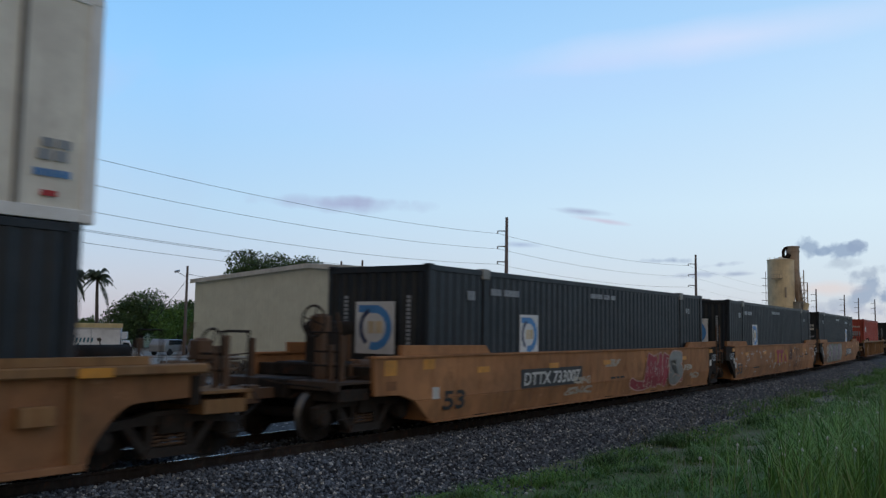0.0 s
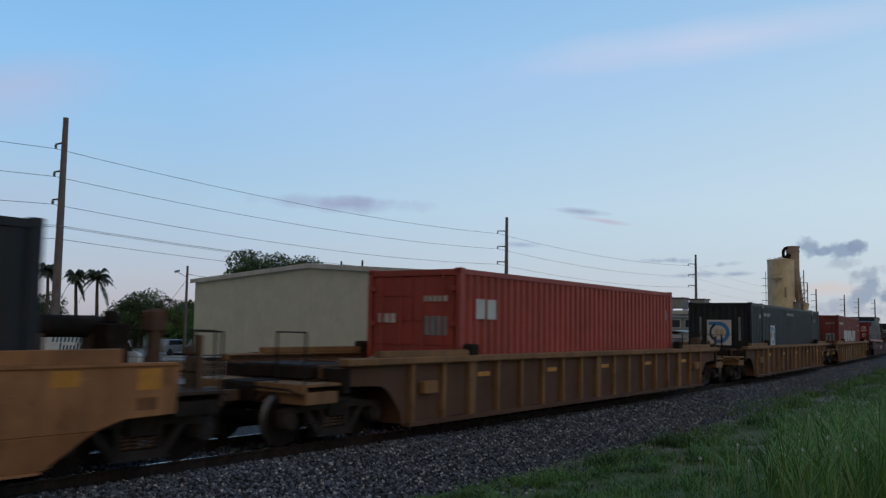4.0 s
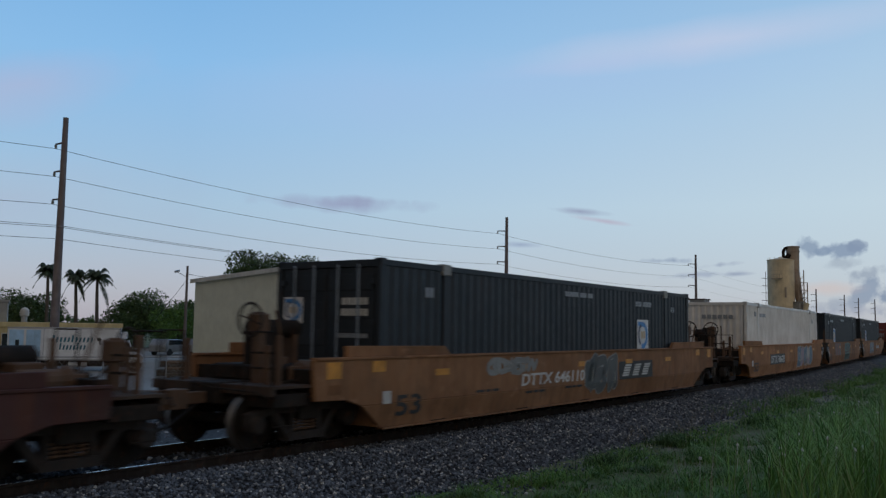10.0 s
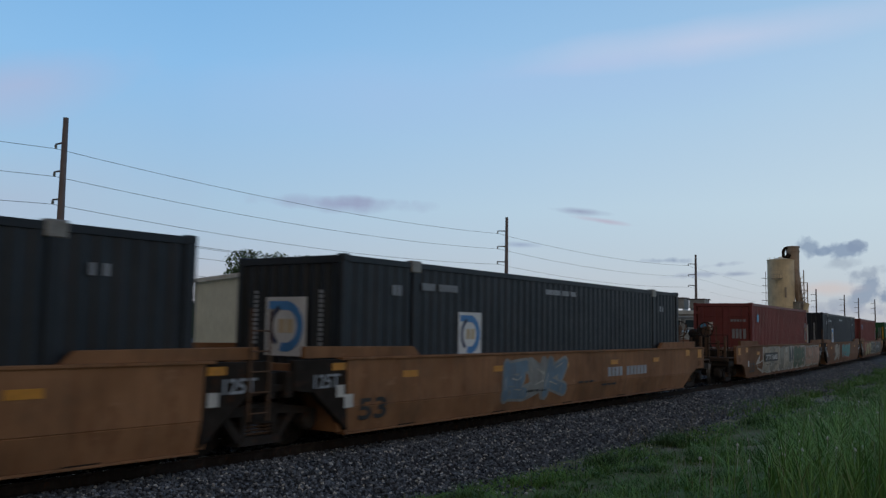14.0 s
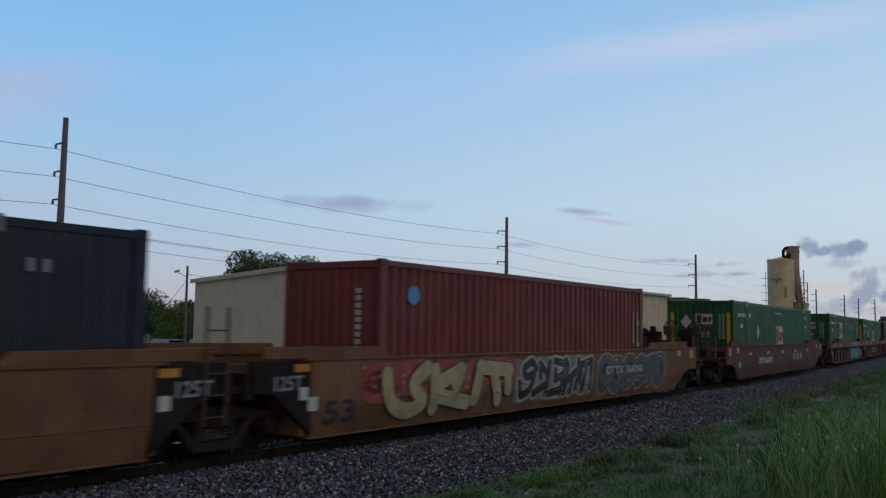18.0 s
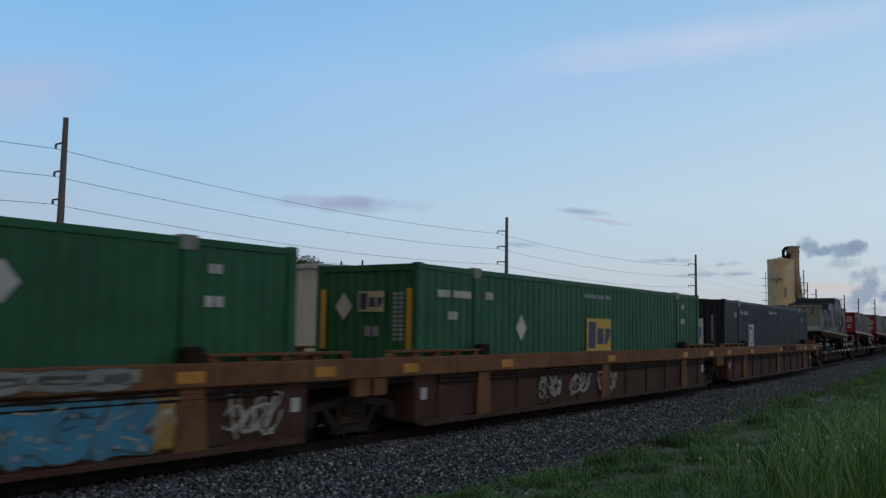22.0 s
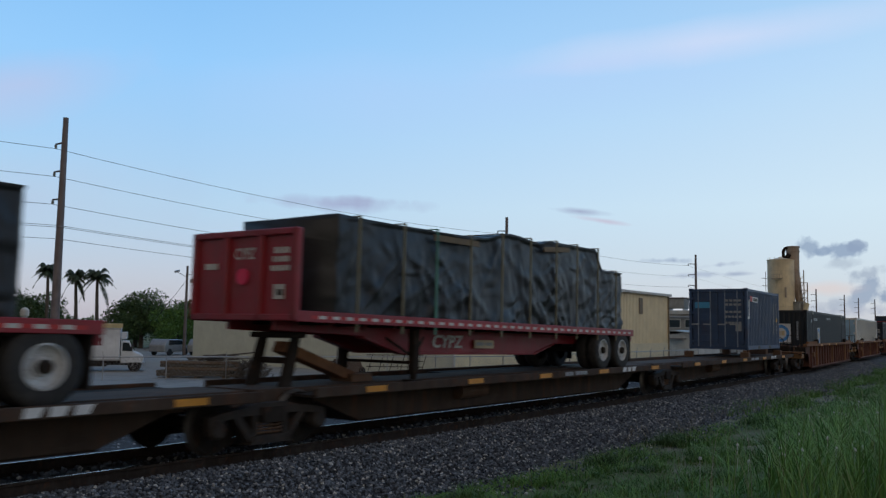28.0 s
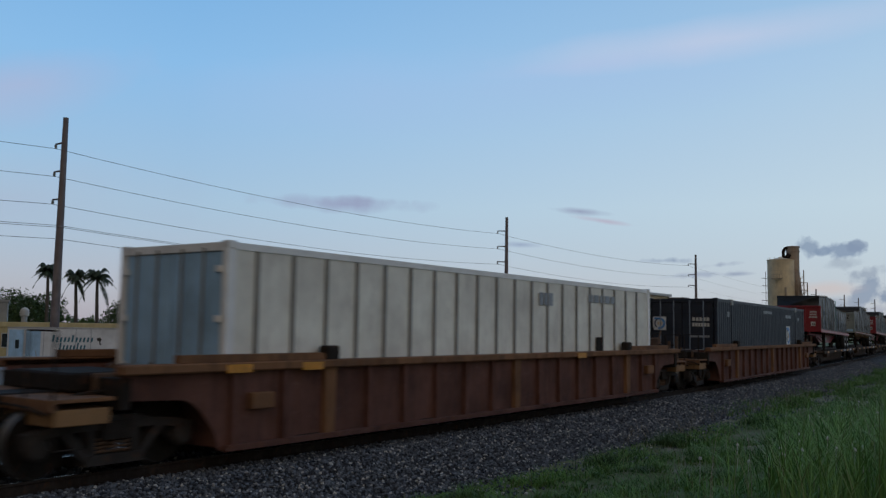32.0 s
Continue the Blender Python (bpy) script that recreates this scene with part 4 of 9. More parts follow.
def container40(place, mat_, style, z, label, doors=True):
    L, W, H = 12.19, 2.44, 2.90
    box = thing("shipping_container", label, "container", "containers on the train")
    shell(box, L, W, H, mat_, doors=doors)
    y, o, x = -W / 2 - 0.002, -z, -L / 2 - 0.004
    if style == "blocks":
        # seven tall white block shapes along the foot of the wall
        shapes = [[(.1, 0), (.9, 0), (1, .2), (1, .8), (.9, 1), (.1, 1), (0, .8), (0, .2)], [(0, 0), (.95, 0), (.85, .5), (.95, 1), (0, 1)],
                  [(.25, 0), (.75, 0), (1, .3), (1, .7), (.75, 1), (.25, 1), (0, .7), (0, .3)], [(.18, 0), (.82, 0), (1, 1), (0, 1)],
                  [(0, 0), (1, 0), (1, .28), (.5, .4), (.42, 1), (0, 1)], [(0, 0), (1, 0), (.9, .5), (1, 1), (0, 1)], [(.3, 0), (.7, 0), (1, 1), (0, 1)]]
        for i, shape in enumerate(shapes):
            a, wd = -3.5 + i * 0.985, 0.90
            part("sign_block", Geo().prism([(a + p * wd, 1.44 + o + q * 0.76) for p, q in shape], y, y - 0.005, "y"), M["white"], box, "tall white painted block shape")
        bars(box, -5.71, -3.85, y, 2.58 + o, 0.14, M["white"], (3, 7, 3))
        bars(box, 4.6, 5.6, y, 2.55 + o, 0.12, M["grey"], (4, 6))
        bars(box, 5.0, 5.5, y, 2.2 + o, 0.16, M["grey"], (3,))
        part("sign_sheet", Geo().box(x + 0.004, x + 0.01, 0.70, 1.02, 1.35 + o, 2.75 + o), M["logocyan"], box, "tall blue and white sign sheet")
        end_bars(box, x, 0.76, 0.96, 1.4 + o, 1.3, M["white"], 7)
        end_bars(box, x + 0.008, -0.95, -0.4, 2.6 + o, 0.1, M["grey"], 5)
        end_bars(box, x + 0.008, -0.95, -0.4, 1.5 + o, 0.5, M["grey"], 5)
    elif style == "dot":
        part("disc", Geo().lathe([(y, 0.18), (y - 0.005, 0.18)], 20, "y", (-5.13, 0, 2.56 + o)), M["logocyan"], box, "round blue sign")
        bars(box, 5.35, 5.45, y, 1.6 + o, 0.9, M["grey"], (1,))
        bars(box, 5.65, 5.75, y, 1.5 + o, 1.0, M["grey"], (1,))
        for zz in (1.5, 2.1):
            part("label", Geo().box(5.6, 5.8, y - 0.004, y, zz + o, zz + 0.14 + o), M["logoyellow"], box, "yellow label")
        if doors:
            part("disc", Geo().lathe([(x, 0.13), (x - 0.005, 0.13)], 16, "x", (0, 0.8, 2.2 + o)), M["logocyan"], box, "round blue sign")
            end_bars(box, x + 0.008, 0.4, 0.6, 2.05 + o, 0.35, M["white"], 3)
            end_bars(box, x + 0.008, -0.95, -0.3, 2.4 + o, 0.1, M["grey"], 5)
            end_bars(box, x + 0.008, -0.95, -0.35, 1.7 + o, 0.4, M["grey"], 4)
        else:
            end_bars(box, x, -0.75, -0.62, 1.5 + o, 1.2, M["white"], 9)
    else:
        bars(box, -5.5, -4.6, y, 2.15 + o, 0.42, M["white"], (2,))
        bars(box, 5.5, 5.6, y, 2.3 + o, 0.3, M["grey"], (1,))
        end_bars(box, x + 0.008, 0.45, 0.95, 2.05 + o, 0.2, M["white"], 3)
        end_bars(box, x + 0.008, -0.9, -0.25, 2.5 + o, 0.12, M["white"], 5)
        end_bars(box, x + 0.008, -0.9, -0.3, 1.8 + o, 0.4, M["grey"], 4)
    LOADS.append((box, place, z, 6.0))
    return box


def container20(place, z, label):
    L, W, H = 5.9, 2.40, 2.50
    box = thing("shipping_container", label, "container", "containers on the train")
    shell(box, L, W, H, M["seablue"], doors=True, rods=M["galvrod"])
    y, x, o = -W / 2 - 0.002, -L / 2 - 0.004, -z
    part("label", Geo().box(-2.5, -2.12, y - 0.004, y, 3.24 + o, 3.46 + o), M["rubred"], box, "red label")
    part("label", Geo().box(-2.1, -1.15, y - 0.004, y, 3.22 + o, 3.44 + o), M["panelwhite"], box, "white label")
    bars(box, -2.0, -1.25, y - 0.004, 3.26 + o, 0.13, M["black"], (6,))
    part("label", Geo().prism([(-2.92, 2.5 + o), (-2.62, 2.5 + o), (-2.60, 3.3 + o), (-2.72, 3.3 + o), (-2.74, 2.62 + o), (-2.92, 2.6 + o)], y, y - 0.004), M["panelwhite"], box, "white corner label")
    for a in (1.75, 2.3):
        g = Geo()
        for k in range(10):
            g.box(a, a + 0.08, y - 0.004, y + 0.004, 1.9 + k * 0.14 + o, 2.0 + k * 0.14 + o)
        part("lettering", g, M["grey"], box)
    part("label", Geo().box(2.3, 2.48, y - 0.006, y, 2.45 + o, 2.6 + o), M["logoyellow"], box, "yellow label")
    # pocket openings are not cut: solid black blocks give their inner shade
    for a in (-1.0, 1.0):
        part("fork_pocket", Geo().box(a - 0.18, a + 0.18, y - 0.003, y + 0.06, 0.02, 0.135), M["black"], box, "fork pocket, its inner shade a black block")
    part("sign_sheet", Geo().box(x + 0.002, x + 0.012, 0.3, 0.95, 2.95 + o, 3.2 + o), M["logocyan"], box, "light blue sign sheet")
    for z0, n in ((3.22, 4), (3.05, 4), (2.75, 4), (2.55, 5), (2.3, 5)):
        end_bars(box, x + 0.006, -0.95, -0.25, z0 + o, 0.09, M["grey"], n)
    part("label", Geo().box(x - 0.002, x + 0.012, -0.95, -0.72, 2.0 + o, 2.3 + o), M["grey"], box, "grey placard")
    LOADS.append((box, place, z, 4.0))
    return box

# ---------------- well cars ----------------
CARS = []       # (thing, place along the train)
SMOOTH = []     # the smooth-sided ones among them
SIDE_Y = 1.50   # outer face of a well car's side


def arch(x_in, x_out, z_low, z_top, n=7):
    """The curved lower edge of a side over a truck, from the well outwards."""
    return [(x_in + (x_out - x_in) * (i / n), z_low + (z_top - z_low) * math.sin(i / n * math.pi / 2)) for i in range(n + 1)]


def side_outline(smooth, near_end="coupler", far_end="coupler", top=1.42):
    """Outline (x, z) of a side: the well part low, the ends cut up over the trucks."""
    def half(kind):
        if not smooth:
            return [(-8.2, 0.18)] + arch(-8.2, -8.9, 0.3, 0.92)[1:] + [(-9.7, 0.95), (-9.9, 1.40)]
        if kind == "joint":
            return [(-8.10, 0.2), (-8.14, top)]
        return [(-8.15, 0.2), (-8.75, 0.62), (-9.15, 0.74), (-9.9, 0.76), (-9.95, top)]
    return list(reversed(half(near_end))) + [(-x, z) for x, z in half(far_end)]


FOLD_Z, FOLD_IN = 0.62, 0.085   # below this height a smooth side leans inwards


def folded_side(s, near_end, far_end, top):
    """A smooth car's side: an upright upper plate and a lower plate that leans in."""
    pts = side_outline(True, near_end, far_end, top)
    near, far = [q for q in pts if q[0] < 0], [q for q in pts if q[0] > 0]
    mid_n = (-8.75 if near_end == "coupler" else -8.113, FOLD_Z)
    mid_f = (8.75 if far_end == "coupler" else 8.113, FOLD_Z)
    yo, yi = s * SIDE_Y, s * (SIDE_Y - 0.09)
    g = Geo().prism([q for q in near if q[1] > FOLD_Z + 0.01] + [mid_n, mid_f] + [q for q in far if q[1] > FOLD_Z + 0.01], yi, yo)
    n = len(g.v)
    g.prism([mid_n, near[-1], far[0], mid_f], yi, yo)
    for i in range(n, len(g.v)):
        x, y, z = g.v[i]
        g.v[i] = (x, y - s * (0.002 if z > FOLD_Z - 0.01 else FOLD_IN), z)
    return g


def lean_paint(car):
    """Presses the sprayed paint of a smooth car onto the leaning lower plate."""
    for ob in car.children_recursive:
        if ob.name.split(".")[0] in ("graffiti", "paint_splat") and ob.data.users == 1:
            for v in ob.data.vertices:
                if v.co.z < FOLD_Z and v.co.y < -1.4:
                    v.co.y += (FOLD_Z - v.co.z) / (FOLD_Z - 0.2) * FOLD_IN


def brake_gear(car, end, seed, tall):
    """Brake wheel on its stand, air tank, valve and pipes over the end of a car."""
    rnd = random.Random(seed)
    x = end * (10.2 if tall else 10.55)
    up = 0.42 if tall else 0.0
    st = part("brake_stand", Geo().box(x - 0.09, x + 0.09, -0.58, -0.42, 1.0, 1.75 + up).box(x - 0.13, x + 0.13, -0.62, -0.34, 1.42 + up, 1.72 + up), M["rusty"], car, "rusty brake stand", bevel=0.02)
    g = Geo().torus((x + end * 0.2, -0.5, 1.62 + up), 0.27, 0.022, "x", 20, 6)
    for k in range(4):
        a = k * math.pi / 2 + 0.3
        g.tube((x + end * 0.2, -0.5, 1.62 + up), (x + end * 0.2, -0.5 + 0.27 * math.cos(a), 1.62 + up + 0.27 * math.sin(a)), 0.014, sides=6)
    part("brake_wheel", g, M["frame"], st, "dark iron brake wheel")
    part("air_tank", Geo().lathe([(-0.62, 0.08), (-0.55, 0.16), (0.55, 0.16), (0.62, 0.08)], 14, "x", (end * 9.2, 0.2, 1.48 + up)), M["under"], car, "black air tank", smooth=True)
    if tall:
        for dx in (-0.4, 0.4):
            part("tank_bracket", Geo().box(end * 9.2 + dx - 0.05, end * 9.2 + dx + 0.05, 0.05, 0.35, 1.04, 1.80), M["rusty"], car)
        part("valve_stack", Geo().box(end * 9.75 - 0.18, end * 9.75 + 0.18, -0.35, 0.15, 1.3, 1.95).lathe([(1.95, 0.12), (2.12, 0.10)], 10, "z", (end * 9.75, -0.1, 0)), M["under"], car, "dark valve stack", bevel=0.02)
    g = Geo().box(end * 9.5 - 0.2, end * 9.5 + 0.2, -0.3, 0.3, 1.0, 1.42).box(end * 8.9 - 0.15, end * 8.9 + 0.15, 0.3, 0.8, 1.0, 1.3)
    part("valve_box", g, M["rusty"], car, bevel=0.02)
    # posts, cross bars and hoses that crowd the end platform
    for y, h in ((-1.22, 0.78), (-0.98, 0.62), (0.95, 0.70)):
        part("stake", Geo().box(end * 10.45 - 0.04, end * 10.45 + 0.04, y - 0.04, y + 0.04, 1.02, 1.02 + h), M["rusty"], car, "rusty upright stake", bevel=0.01)
    for z in (1.28, 1.52):
        part("cross_bar", Geo().tube((end * 10.45, -1.22, z), (end * 10.45, -0.60, z), 0.018, sides=6), M["under"], car)
    part("hand_lever", Geo().path([(end * 9.9, -0.75, 1.3), (end * 10.05, -0.8, 1.75 + up * 0.5), (end * 10.15, -0.82, 1.98 + up * 0.5)], 0.022), M["rusty"], car)
    part("brake_cylinder", Geo().lathe([(-0.34, 0.10), (-0.30, 0.15), (0.22, 0.15), (0.26, 0.19), (0.34, 0.19), (0.38, 0.05)], 14, "x", (end * 9.35, -0.86, 1.22)), M["rusty"], car, "rusty brake cylinder", smooth=False)
    part("release_chain", Geo().path([(x, -0.5, 1.45 + up), (x - end * 0.3, -0.62, 1.22), (x - end * 0.75, -0.82, 1.2)], 0.02), M["frame"], car)
    for k in range(3):
        y = -0.9 + 0.7 * k + rnd.uniform(-0.1, 0.1)
        part("pipe", Geo().path([(end * 8.6, y, 1.15), (end * 9.6, y, 1.15), (end * 10.1, y, 0.95), (end * 10.3, y, 0.6)], 0.024), M["under"], car)


def end_rail(car, x, y0, y1, z0, z1):
    g = Geo().path([(x, y0, z0), (x, y0, z1), (x, y1, z1), (x, y1, z0)], 0.02)
    part("grab_rail", g, M["under"], car)


def ladder(car, x, y, z0, z1):
    lad = part("ladder_stile", Geo().box(x - 0.20, x - 0.165, y - 0.03, y, z0, z1), M["rusty"], car)
    part("ladder_stile", Geo().box(x + 0.165, x + 0.20, y - 0.03, y, z0, z1), M["rusty"], car)
    k = z0 + 0.12
    while k < z1 - 0.1:
        part("rung", Geo().tube((x - 0.18, y - 0.03, k), (x + 0.18, y - 0.03, k), 0.012, sides=6), M["rusty"], lad)
        k += 0.30


def well_car(place, style, front, rear, colour, label, trucks=(-1, 1), chord=None, top=1.42):
    """A container well car. front and rear: 'coupler' or 'joint'. trucks: at which ends it owns a truck."""
    car = thing("well_car", label, "railway car", "railway cars of the train")
    smooth = style == "smooth"
    paint_ = M[colour]
    cap = M[chord] if chord else paint_
    for s in (-1, 1):
        if style == "smooth":
            part("side_wall", cached(("sideA", s, colour, front, rear, top), lambda: folded_side(s, front, rear, top).mesh("side_wall", paint_, 0.012)), None, car)
            part("top_chord", cached(("chordA", s, colour, front, rear, top), lambda: Geo().box(-9.9 if front == "coupler" else -8.3, 9.9 if rear == "coupler" else 8.3, min(s * 1.36, s * 1.53), max(s * 1.36, s * 1.53), top - 0.02, top + 0.025).mesh("top_chord", paint_, 0.008)), None, car)
            part("bottom_flange", cached(("flangeA", s, colour), lambda: Geo().box(-8.1, 8.1, min(s * 1.28, s * 1.45), max(s * 1.28, s * 1.45), 0.17, 0.205).mesh("bottom_flange", paint_, 0.006)), None, car)
            for e in (-1, 1):
                part("guide_rail", cached(("guideA", s, e, colour, top), lambda: Geo().prism([(e * 6.05, top + 0.02), (e * 6.25, top + 0.19), (e * 9.1, top + 0.21), (e * 9.1, top + 0.02)], s * 1.46, s * 1.36).mesh("guide_rail", paint_, 0.01)), None, car)
                if (front if e == -1 else rear) == "joint":
                    ap = part("end_apron", cached(("apron", s, e), lambda: Geo().prism([(e * 8.145, 1.42), (e * 9.35, 1.42), (e * 9.35, 0.95), (e * 8.9, 0.90), (e * 8.10, 0.25)], s * 1.36, s * 1.49).mesh("end_apron", M["under"], 0.01)), None, car, "grimy black end apron")
                    if s == -1:
                        part("placard", Geo().box(min(e * 8.18, e * 8.50), max(e * 8.18, e * 8.50), -1.502, -1.49, 1.24, 1.36), M["reflector"], ap, "amber reflector placard")
                        write(ap, "125T", -8.98 if e < 0 else 8.40, -1.504, 0.97, 0.22, M["grey"], 0.66)
                        part("placard", Geo().box(min(e * 8.2, e * 8.38), max(e * 8.2, e * 8.38), -1.502, -1.49, 0.80, 1.0), M["white"], ap, "white placard")
        else:
            lo, band = (0.18, 0.13) if style == "ribbed" else (0.16, 0.34)
            yo2 = s * (SIDE_Y - 0.09)
            part("side_wall", cached(("sideB", s, colour, style), lambda: Geo().prism(side_outline(False) if style == "ribbed" else [(-8.2, 0.17), (8.2, 0.17), (8.2, 1.15), (-8.2, 1.15)], yo2, yo2 - s * 0.05).mesh("side_wall", paint_, 0.01)), None, car)
            part("top_chord", cached(("chordB", s, cap.name, style), lambda: Geo().box(-9.9, 9.9, min(s * 1.36, s * 1.56), max(s * 1.36, s * 1.56), top - band, top).mesh("top_chord", cap, 0.02)), None, car)
            part("bottom_flange", cached(("flangeB", s, colour), lambda: Geo().box(-8.15, 8.15, min(s * 1.36, s * 1.52), max(s * 1.36, s * 1.52), lo - 0.02, lo + 0.07).mesh("bottom_flange", paint_, 0.01)), None, car)
            if style == "ribbed":
                spots = [(k * 1.0, 0.26 if k in (-6, 0, 6) else 0.11) for k in range(-8, 9)]
            else:
                spots = [(k * 1.5, 0.42 if k in (-4, 0, 4) else 0.13) for k in range(-5, 6)]
            if style == "stepped":
                for zz in (0.92, 1.0):
                    part("side_pipe", cached(("spipe", s, zz), lambda: Geo().tube((-7.6, s * 1.475, zz), (7.6, s * 1.475, zz), 0.022, sides=6).mesh("side_pipe", M["under"])), None, car)
            for x, wd in spots:
                wide = wd > 0.2

                def rib_mesh():
                    h = wd / 2
                    k = 0.75 if style == "ribbed" else (1.35 if wide else 1.0)
                    d = 0.085 if (wide or style == "ribbed") else 0.05
                    g = Geo()
                    g.v += [(-h, 0, lo + 0.05), (h, 0, lo + 0.05), (h, 0, top - band), (-h, 0, top - band),
                            (-h * k, -d, lo + 0.06), (h * k, -d, lo + 0.06), (h, -d, top - band), (-h, -d, top - band)]
                    g.f += [(4, 5, 6, 7), (0, 4, 7, 3), (1, 2, 6, 5), (0, 1, 5, 4), (3, 7, 6, 2)]
                    return g.mesh("rib", cap if wide or chord == "chord" else paint_)
                rib = part("rib", cached(("rib", style, wide, colour, cap.name), rib_mesh), None, car, at=(x, -(SIDE_Y - 0.09) * -s, 0))
                rib.scale = (1, -s, 1)
            for e in (-1, 1):
                def guide():
                    g = Geo()
                    if style == "ribbed":
                        g.prism([(e * 6.05, top), (e * 6.2, 1.53), (e * 9.0, 1.53), (e * 9.0, top)], s * 1.50, s * 1.36)
                    else:
                        g.prism([(e * 6.2, 1.50), (e * 9.1, 1.50), (e * 9.1, 1.545), (e * 6.2, 1.545)], s * 1.54, s * 1.36)
                        for k in range(5):
                            m = 6.25 + 0.68 * k
                            g.prism([(e * m, top), (e * (m + 0.22), top), (e * (m + 0.12), 1.505), (e * (m - 0.02), 1.505)], s * 1.50, s * 1.38)
                    return g.mesh("guide_rail", cap, 0.006)
                part("guide_rail", cached(("guideB", s, e, cap.name, style), guide), None, car)
            for e in (-1, 1):
                part("lock_block", cached(("lockb", s), lambda: Geo().box(-0.16, 0.16, min(s * 1.34, s * 1.54), max(s * 1.34, s * 1.54), 0.0, 0.24).mesh("lock_block", M["under"], 0.03)), None, car, at=(e * 6.0, 0, 1.40))
                part("side_box", cached(("sbox", s, cap.name), lambda: Geo().box(-0.22, 0.22, min(s * 1.41, s * 1.55), max(s * 1.41, s * 1.55), -0.12, 0.12).mesh("side_box", cap, 0.015)), None, car, at=(e * 7.5, 0, 0.85)) if style == "ribbed" else None
    # well ends, floor beams and end decks
    for e in (-1, 1):
        if style == "stepped":
            part("placard", Geo().box(e * 8.0 - 0.09, e * 8.0 + 0.09, -1.418, -1.408, 0.62, 0.84), M["white"], car, "white placard")
            for s in (-1, 1):
                part("end_post", cached(("endpost", e, s, cap.name), lambda: Geo().box(min(e * 9.25, e * 9.6), max(e * 9.25, e * 9.6), min(s * 1.38, s * 1.54), max(s * 1.38, s * 1.54), 0.78, 1.10).mesh("end_post", cap, 0.015)), None, car, "worn brown bolster post")
        part("bulkhead", cached(("bulk", e, colour), lambda: Geo().box(min(e * 8.15, e * 8.25), max(e * 8.15, e * 8.25), -1.4, 1.4, 0.22, 1.30).mesh("bulkhead", paint_, 0.01)), None, car)
        part("end_deck", cached(("edeck", e, colour), lambda: Geo().box(min(e * 8.2, e * 9.75), max(e * 8.2, e * 9.75), -1.38, 1.38, 0.95, 1.05).box(min(e * 9.7, e * 9.85), max(e * 9.7, e * 9.85), -1.45, 1.45, 0.85, 1.25).mesh("end_deck", M["under"], 0.01)), None, car)
        kind = front if e == -1 else rear
        if kind == "coupler":
            g = Geo().box(min(e * 9.5, e * 10.9), max(e * 9.5, e * 10.9), -0.32, 0.32, 0.72, 1.05)
            part("draft_sill", g, M["under"], car, bevel=0.02)
            g = Geo().box(min(e * 10.8, e * 11.35), max(e * 10.8, e * 11.35), -0.09, 0.09, 0.72, 0.90)
            g.prism([(e * 11.3, -0.17), (e * 11.62, -0.17), (e * 11.66, -0.02), (e * 11.5, 0.02), (e * 11.5, 0.12), (e * 11.3, 0.16)], 0.66, 0.96, "z")
            part("coupler", g, M["rusty"], car, "rusty knuckle coupler", bevel=0.01)
            part("air_hose", Geo().path([(e * 10.7, 0.3, 0.7), (e * 11.0, 0.32, 0.52), (e * 11.35, 0.25, 0.36), (e * 11.65, 0.1, 0.33)], 0.025), M["tyre"], car)
            part("step_plate", Geo().box(min(e * 9.9, e * 10.75), max(e * 9.9, e * 10.75), -1.42, 1.42, 0.98, 1.03).box(min(e * 10.7, e * 10.78), max(e * 10.7, e * 10.78), -1.42, 1.42, 0.88, 1.03), cap if style == "ribbed" else M["sillbrown"], car, bevel=0.008)
            for y in (-1.38, 1.38):
                part("sill_step", Geo().path([(e * 10.3, y, 0.95), (e * 10.3, y, 0.42), (e * 10.68, y, 0.42), (e * 10.68, y, 0.95)], 0.018), M["under"], car)
            part("uncoupling_lever", Geo().path([(e * 10.85, -1.45, 0.86), (e * 10.95, -1.25, 0.95), (e * 10.98, -0.3, 0.98), (e * 11.2, -0.1, 1.05)], 0.018), M["under"], car)
            part("end_sill_plate", Geo().box(min(e * 9.95, e * 10.7), max(e * 9.95, e * 10.7), -1.40, 1.40, 0.70, 0.90), M["chord"] if style == "ribbed" else M["under"], car, "worn tan end sill" if style == "ribbed" else "", bevel=0.01)
            part("end_frame", Geo().box(min(e * 8.9, e * 10.1), max(e * 8.9, e * 10.1), -0.75, 0.75, 1.05, 1.30), M["under"], car, "black grimy end frame", bevel=0.03)
            for k in range(3):
                part("bracket", Geo().prism([(e * 8.4, 1.05), (e * 8.9, 1.05), (e * 8.4, 1.38)], -1.0 + k * 0.9, -0.95 + k * 0.9), M["rusty"], car)
            part("brake_pipe", Geo().path([(e * 8.3, -1.2, 1.12), (e * 9.4, -1.2, 1.12), (e * 10.0, -1.0, 1.06), (e * 10.6, -0.6, 0.9), (e * 10.8, -0.35, 0.72)], 0.03), M["under"], car)
            part("slack_lever", Geo().box(min(e * 9.2, e * 9.9), max(e * 9.2, e * 9.9), -0.95, -0.88, 1.06, 1.30), M["rusty"], car, bevel=0.015)
            end_rail(car, e * 10.72, -1.38, -0.75, 1.0, 1.85)
            end_rail(car, e * 10.72, 0.75, 1.38, 1.0, 1.85)
            if e == 1 or style == "smooth":
                brake_gear(car, e, int(place * 10) + e, smooth and top > 1.3)
        else:
            part("joint_beam", cached(("joint", e), lambda: Geo().box(min(e * 9.0, e * 9.66), max(e * 9.0, e * 9.66), -0.4, 0.4, 0.66, 1.1).mesh("joint_beam", M["under"], 0.02)), None, car)
            if smooth and e == 1:
                ladder(car, 9.1, -1.50, 0.55, 2.2)
